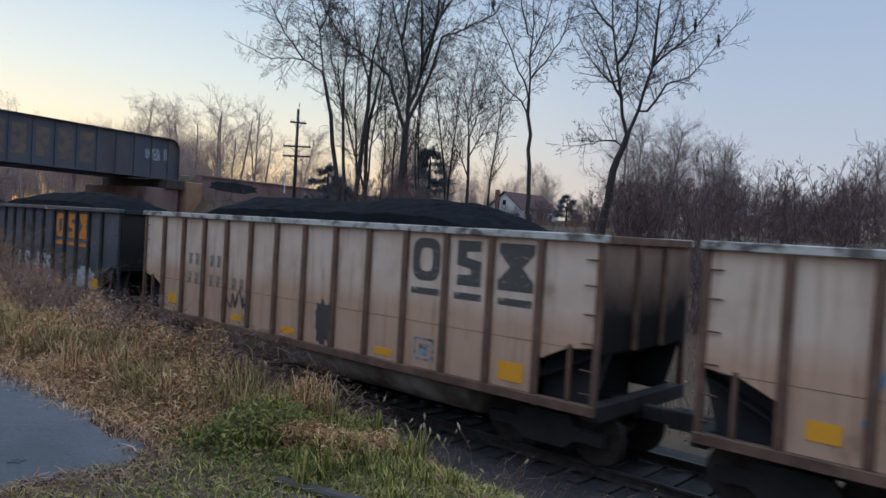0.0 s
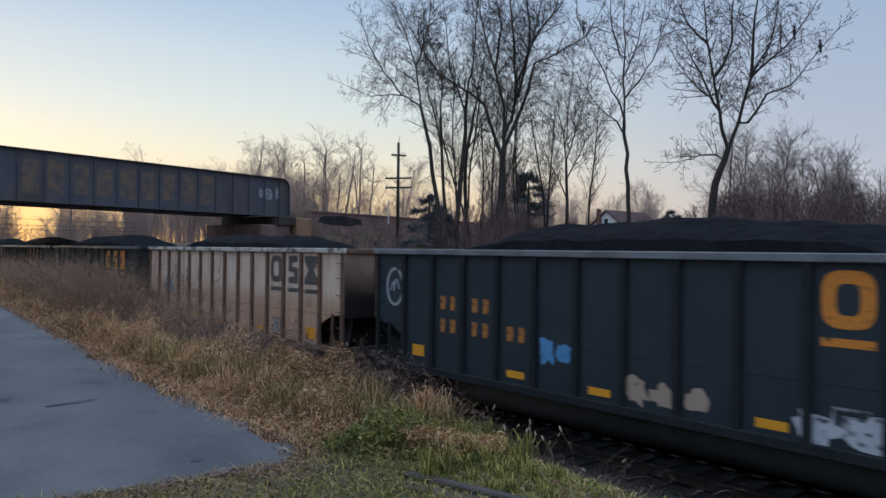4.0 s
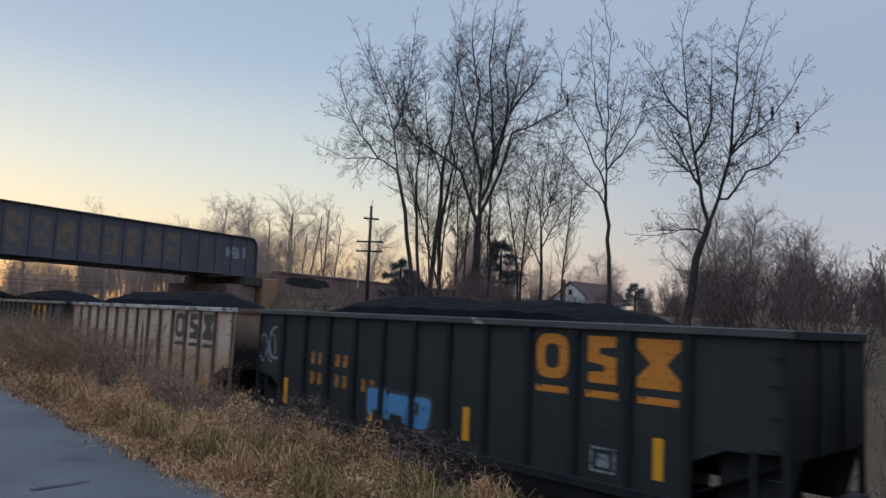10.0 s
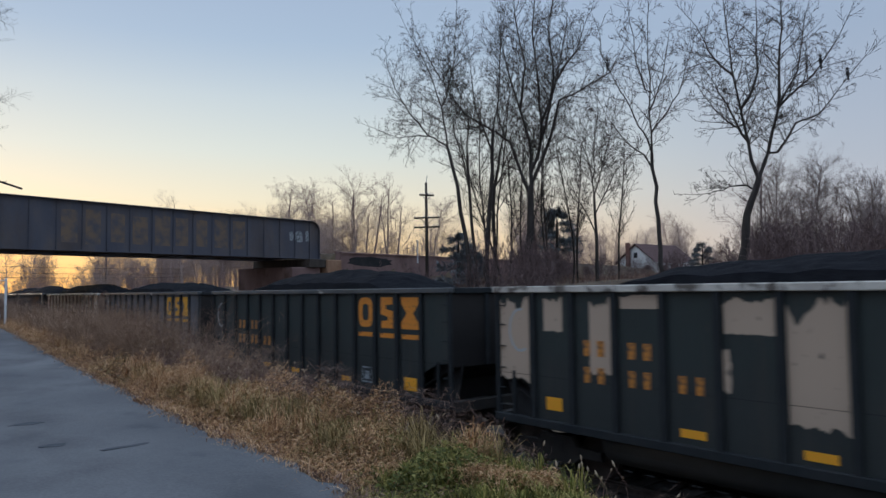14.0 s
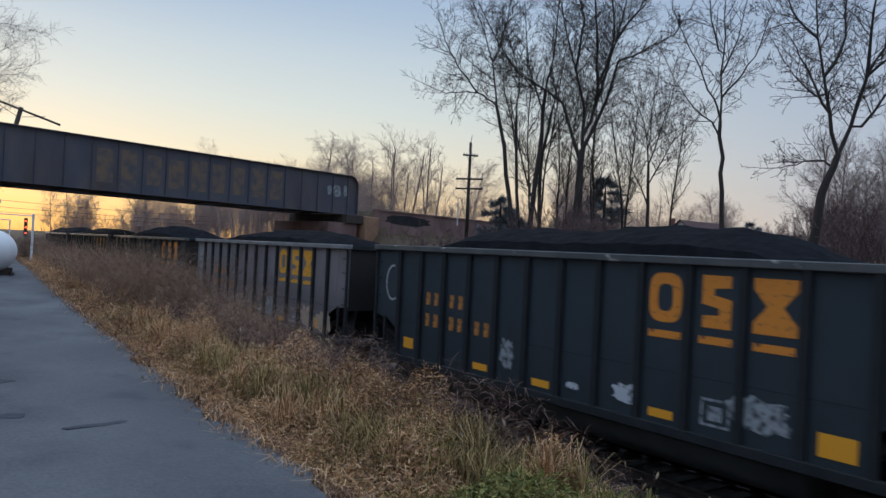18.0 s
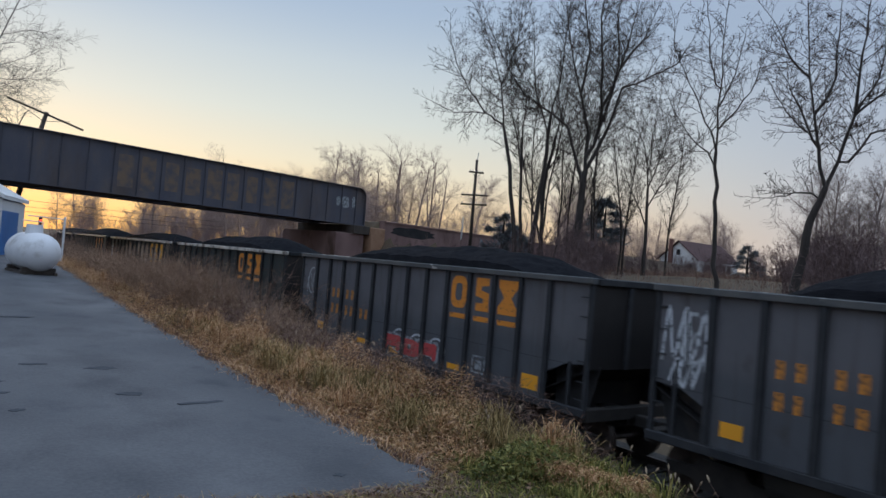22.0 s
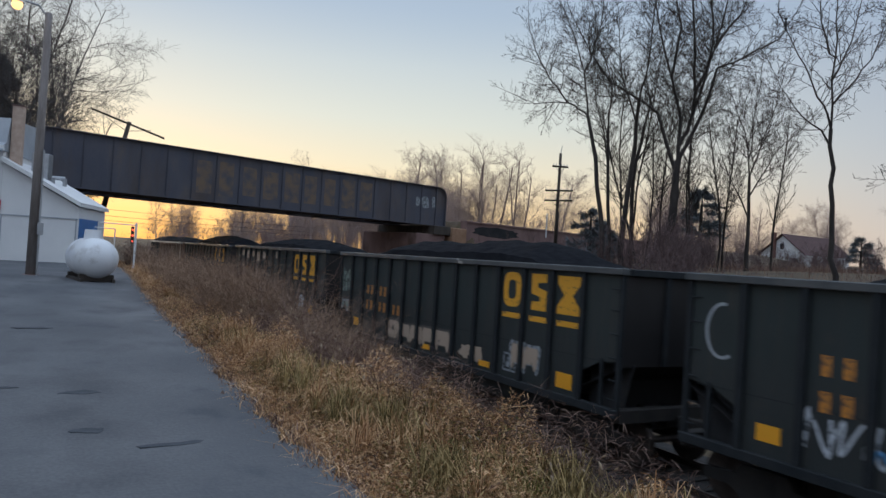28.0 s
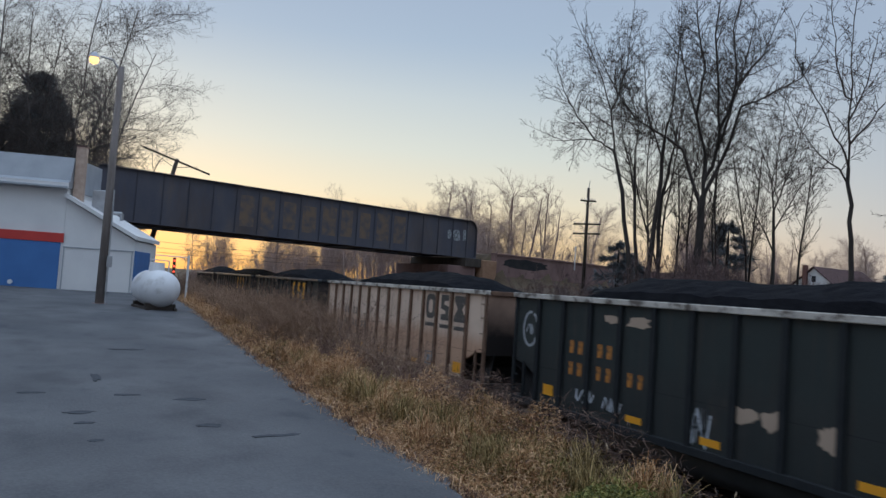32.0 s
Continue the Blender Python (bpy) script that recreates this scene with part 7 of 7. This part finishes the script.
grass("brush", MAUVE, PALEBRUSH, *brush(15000, 3.7, 7.6, 8.6, 20, 120, 0.26, 0.5, 1.15, 12, bush_land, 0.0045))
grass("brush", MAUVE, PALEBRUSH, *brush(13000, 3.9, 8.4, 19, 42, 260, 0.36, 0.6, 1.15, 10, bush_land, 0.008))
grass("dark_brush", "dark brown leafless brush on the slope", DARKBRUSH, *brush(11000, 4.2, 8.8, 2.4, 12, 190, 0.20, 0.35, 0.75, 12, past_crest, 0.0045))
grass("dark_brush", "dark brown leafless brush on the slope", DARKBRUSH, *brush(8000, 4.8, 8.8, 11, 40, 160, 0.34, 0.7, 1.5, 9, past_crest, 0.009))
q = clumped(rg, 60000, 4.0, 9.2, 1.5, 12, 330, 0.32, past_crest)
grass("dead_weeds", "dark tangle of dead weeds on the bank down to the track", DARKBRUSH, *blades(rg, q, 0.08, 0.34, 0.007, 1.0, 0.3, False, True))
for x0, x1, y0, y1, n in ((24, 60, -25, 40, 20000), (15.5, 24, -20, 60, 16000), (48, 90, 30, 60, 8000)):
    q = np.column_stack([rg.uniform(x0, x1, n), rg.uniform(y0, y1, n)])
    grass("dead_weeds", "brown undergrowth beyond the railway", BRUSH, *blades(rg, q, 0.2, 0.9, 0.016, 1.4))
q = np.column_stack([rg.uniform(30, 66, 40000), rg.uniform(38, 62, 40000)])
q = q[((q - np.array(BR_B)) @ np.array(BR_N)) < -1.0]
grass("dead_weeds", "purple-brown weeds on the embankment slope", BRUSH, *blades(rg, q, 0.08, 0.4, 0.014, 1.8))
grass("dry_weeds", "fluffy hummocks of straw-brown dead weeds on the verge", DRY, *fluff(130000, 2.9, 5.2, 4.3, 12, 0.055, 0.58, strip))
grass("dry_weeds", "fluffy hummocks of straw-brown dead weeds on the verge", DRY, *fluff(70000, 3.0, 5.6, 12, 34, 0.085, 0.50, strip))
grass("olive_weeds", "dull olive weeds mixed into the straw", OLIVE, *fluff(90000, 2.9, 5.4, 4.2, 20, 0.06, 0.56, lambda x, y: strip(x, y) & (wave(x + 2, y, 1.6) > -0.15)))
grass("olive_tufts", "arching olive-yellow grass tufts on the verge", OLIVE, *tufts(420, 3.1, 4.9, 4.2, 14, 44, 0.16, 0.42, 0.007, lambda x, y: strip(x, y) & (x > edge_x(y) + 0.35) & (wave(x + 2, y, 1.6) > -0.2)))
grass("dry_weeds", "low straw-brown dead weeds beside the lawn", DRY, *fluff(22000, 3.1, 4.7, 3.2, 4.6, 0.05, 0.22, lambda x, y: on_verge(x, y) & (wave(x, y + 1, 2.3) > -0.35)))
grass("brown_weeds", "brown leafy weeds among the straw", BRUSH, *fluff(70000, 3.0, 6.2, 4.3, 22, 0.06, 0.50, on_verge))
grass("brown_weeds", "dull brown weeds under the brush", BRUSH, *fluff(60000, 3.6, 7.0, 9, 34, 0.08, 0.55, bush_land, 0.07, True))
grass("green_weeds", "patches of green weeds in the verge", GREEN, *fluff(26000, 3.0, 5.4, 3.4, 8.4, 0.055, 0.40, green_spots))
grass("green_weeds", "leafy bright green weeds at the end of the verge", LEAFY, *fluff(9000, 3.0, 4.5, 3.7, 5.6, 0.05, 0.34, lambda x, y: on_verge(x, y) & (x > edge_x(y) + 0.1) & (wave(x + 0.7, y, 2.6) > 0.0), 0.42))
grass("green_weeds", "small green weeds scattered in the verge", LEAFY, *fluff(6000, 3.0, 5.2, 5.4, 11, 0.04, 0.30, lambda x, y: strip(x, y) & (wave(x + 0.7, y, 2.6) > 0.35), 0.36))
grass("dead_stems", "dark dead stems on the bank", DARKBRUSH, *fluff(90000, 3.7, 8.8, 1.8, 14, 0.13, 0.75, past_crest, 0.04, True))
yy = rg.uniform(4.2, 40, 8000)
q = np.column_stack([edge_x(yy) + rg.normal(0.07, 0.09, 8000), yy])
grass("dry_grass", "flattened straw fringe along the asphalt", DRY, *blades(rg, q, 0.04, 0.15, 0.009, 2.2, 0.5))
yy = rg.uniform(4.2, 40, 8000)
q = np.column_stack([edge_x(yy) + rg.normal(0.06, 0.09, 8000), yy])
grass("brown_weeds", "low brown weeds creeping over the asphalt edge", BRUSH, *blades(rg, q, 0.03, 0.12, 0.010, 2.2, 0.5))
xx = rg.uniform(-5, 2.9, 16000)
q = np.column_stack([xx, near_y(xx) + rg.normal(-0.03, 0.07, 16000) - 0.05 * wave(xx, xx, 3.1)])
k = rg.random(len(q)) < 0.6
grass("dry_grass", "flattened brown fringe along the asphalt", BRUSH, *blades(rg, q[k], 0.02, 0.08, 0.010, 2.6, 0.5))
grass("dry_grass", "flattened olive fringe along the asphalt", OLIVE, *blades(rg, q[~k], 0.02, 0.08, 0.010, 2.6, 0.5))


def leaf_litter(n, x0, x1, y0, y1, size, ok):
    q = np.column_stack([rg.uniform(x0, x1, n), rg.uniform(y0, y1, n)])
    q = q[ok(q[:, 0], q[:, 1])]
    n = len(q)
    z = height(q[:, 0], q[:, 1]) + rg.uniform(0.01, 0.05, n)
    a, s = rg.random(n) * 6.28, rg.uniform(0.5, 1.3, n) * size
    c, d = np.cos(a) * s, np.sin(a) * s
    t = rg.uniform(-0.5, 0.5, (n, 2)) * s[:, None]
    v = np.stack([np.column_stack([q[:, 0] - c, q[:, 1] - d, z]), np.column_stack([q[:, 0] + d * 0.6, q[:, 1] - c * 0.6, z + t[:, 0]]), np.column_stack([q[:, 0] + c, q[:, 1] + d, z]), np.column_stack([q[:, 0] - d * 0.6, q[:, 1] + c * 0.6, z + t[:, 1]])], 1).reshape(-1, 3)
    grass("leaf_litter", "brown fallen leaves on the ground", LITTER, v, np.arange(n * 4).reshape(n, 4))


leaf_litter(1600, -6, 7, 0.8, 6, 0.026, lambda x, y: (y < near_y(x)) | (x > edge_x(y)))
leaf_litter(5000, 15.3, 30, -15, 30, 0.055, lambda x, y: x > 15)


def seed_stalks():
    r = random.Random(9)
    rows, heads = [], []
    for i in range(220):
        y = r.uniform(2.6, 6.5) if i % 3 == 0 else r.uniform(4.6, 9) if i % 3 == 1 else r.uniform(7, 16)
        x = r.uniform(float(crest(y)) - 0.4, float(crest(y)) + 0.9) if i % 3 == 0 else r.uniform(float(edge_x(y)) + 0.7, float(crest(y)) + 0.6)
        z = float(height(x, y))
        h = r.uniform(0.18, 0.40) if y < 6.5 else r.uniform(0.30, 0.66)
        dx, dy = h * r.uniform(-0.4, 0.4), h * r.uniform(-0.4, 0.4)
        a = np.array((x, y, z))
        t1, t2 = a + np.array((dx * 0.3, dy * 0.3, h * 0.7)), a + np.array((dx, dy, h))
        rows.append((np.array([a, t1, t2]), [0.0024, 0.002, 0.0016]))
        e = t2 + np.array((dx * 0.2, dy * 0.2, 0.05 - abs(dx) * 0.22))
        heads.append((np.array([t2, (t2 + e) / 2, e]), [0.003, 0.009, 0.003]))
    v, f = tubes(rows, lambda q: 3)
    tagged(new("weed_stalks", raw_mesh("weed_stalks", v, f, BRUSH)), "thin brown weed stalks", "weeds", kind="stuff")
    v, f = tubes(heads, lambda q: 5)
    tagged(new("seed_heads", raw_mesh("seed_heads", v, f, SEED)), "pale nodding seed heads", "weeds", kind="stuff")


seed_stalks()


def old_board():
    b = thing("old_timber", "weathered brown timber lying in the grass", "timber", at=pose(3.12, 2.42, float(height(3.1, 2.4)) - 0.01, 0, 0, -76))
    part("plank", boxes((-0.75, 0.8, -0.07, 0.07, 0, 0.03), bevel=0.01), OLDPLANK, b, "reddish plank")
    part("beam", boxes((-0.8, 0.95, 0.09, 0.17, 0, 0.06), bevel=0.012), DARKWOOD, b)


old_board()


# ---- movement: the train rolls towards and past the camera ----
# seconds, metres travelled since the start
RUN = [(0.0, 0.0), (1.0, 17.3), (2.0, 34.35), (3.0, 51.75), (6.0, 105.4), (9.0, 158.45), (11.0, 194.6), (12.0, 212.4), (14.0, 248.2), (17.0, 302.8), (18.0, 320.5), (19.0, 338.3), (21.0, 374.5), (23.0, 410.3), (25.0, 446.7), (28.0, 501.8), (29.0, 520.45), (30.0, 539.3), (32.0, 576.1)]
REAR = {0: 19.96}          # the trailing end of each car at the start
for m in range(1, max(TRAIN) + 1):
    REAR[m] = REAR[m - 1] + 2 * BUILDS[build_name(m)].hb + GAP
for m in range(-1, min(TRAIN) - 1, -1):
    REAR[m] = REAR[m + 1] - 2 * BUILDS[build_name(m + 1)].hb - GAP


def motions():
    ts = [t * 1.0 for t in range(33)]
    xs, ys = [r[0] for r in RUN], [r[1] for r in RUN]
    slopes = np.gradient(ys, xs)

    def run(t):
        i = min(max(int(np.searchsorted(xs, t)) - 1, 0), len(xs) - 2)
        h = xs[i + 1] - xs[i]
        u = (t - xs[i]) / h
        return (2 * u ** 3 - 3 * u ** 2 + 1) * ys[i] + (u ** 3 - 2 * u ** 2 + u) * h * slopes[i] + (-2 * u ** 3 + 3 * u ** 2) * ys[i + 1] + (u ** 3 - u ** 2) * h * slopes[i + 1]
    for m, car in TRAIN.items():
        rows = []
        for t in ts:
            hb = BUILDS[build_name(m)].hb
            s = REAR[m] - hb - run(t)
            xa, ya, _ = track_at(s + hb - 1.25)
            xb, yb, _ = track_at(s - hb + 1.25)
            head = math.degrees(math.atan2(xa - xb, ya - yb))
            rows.append((t, pose((xa + xb) / 2, (ya + yb) / 2, RAIL_Z, 0, 0, -90 - head)))
        walk(car, rows)


motions()
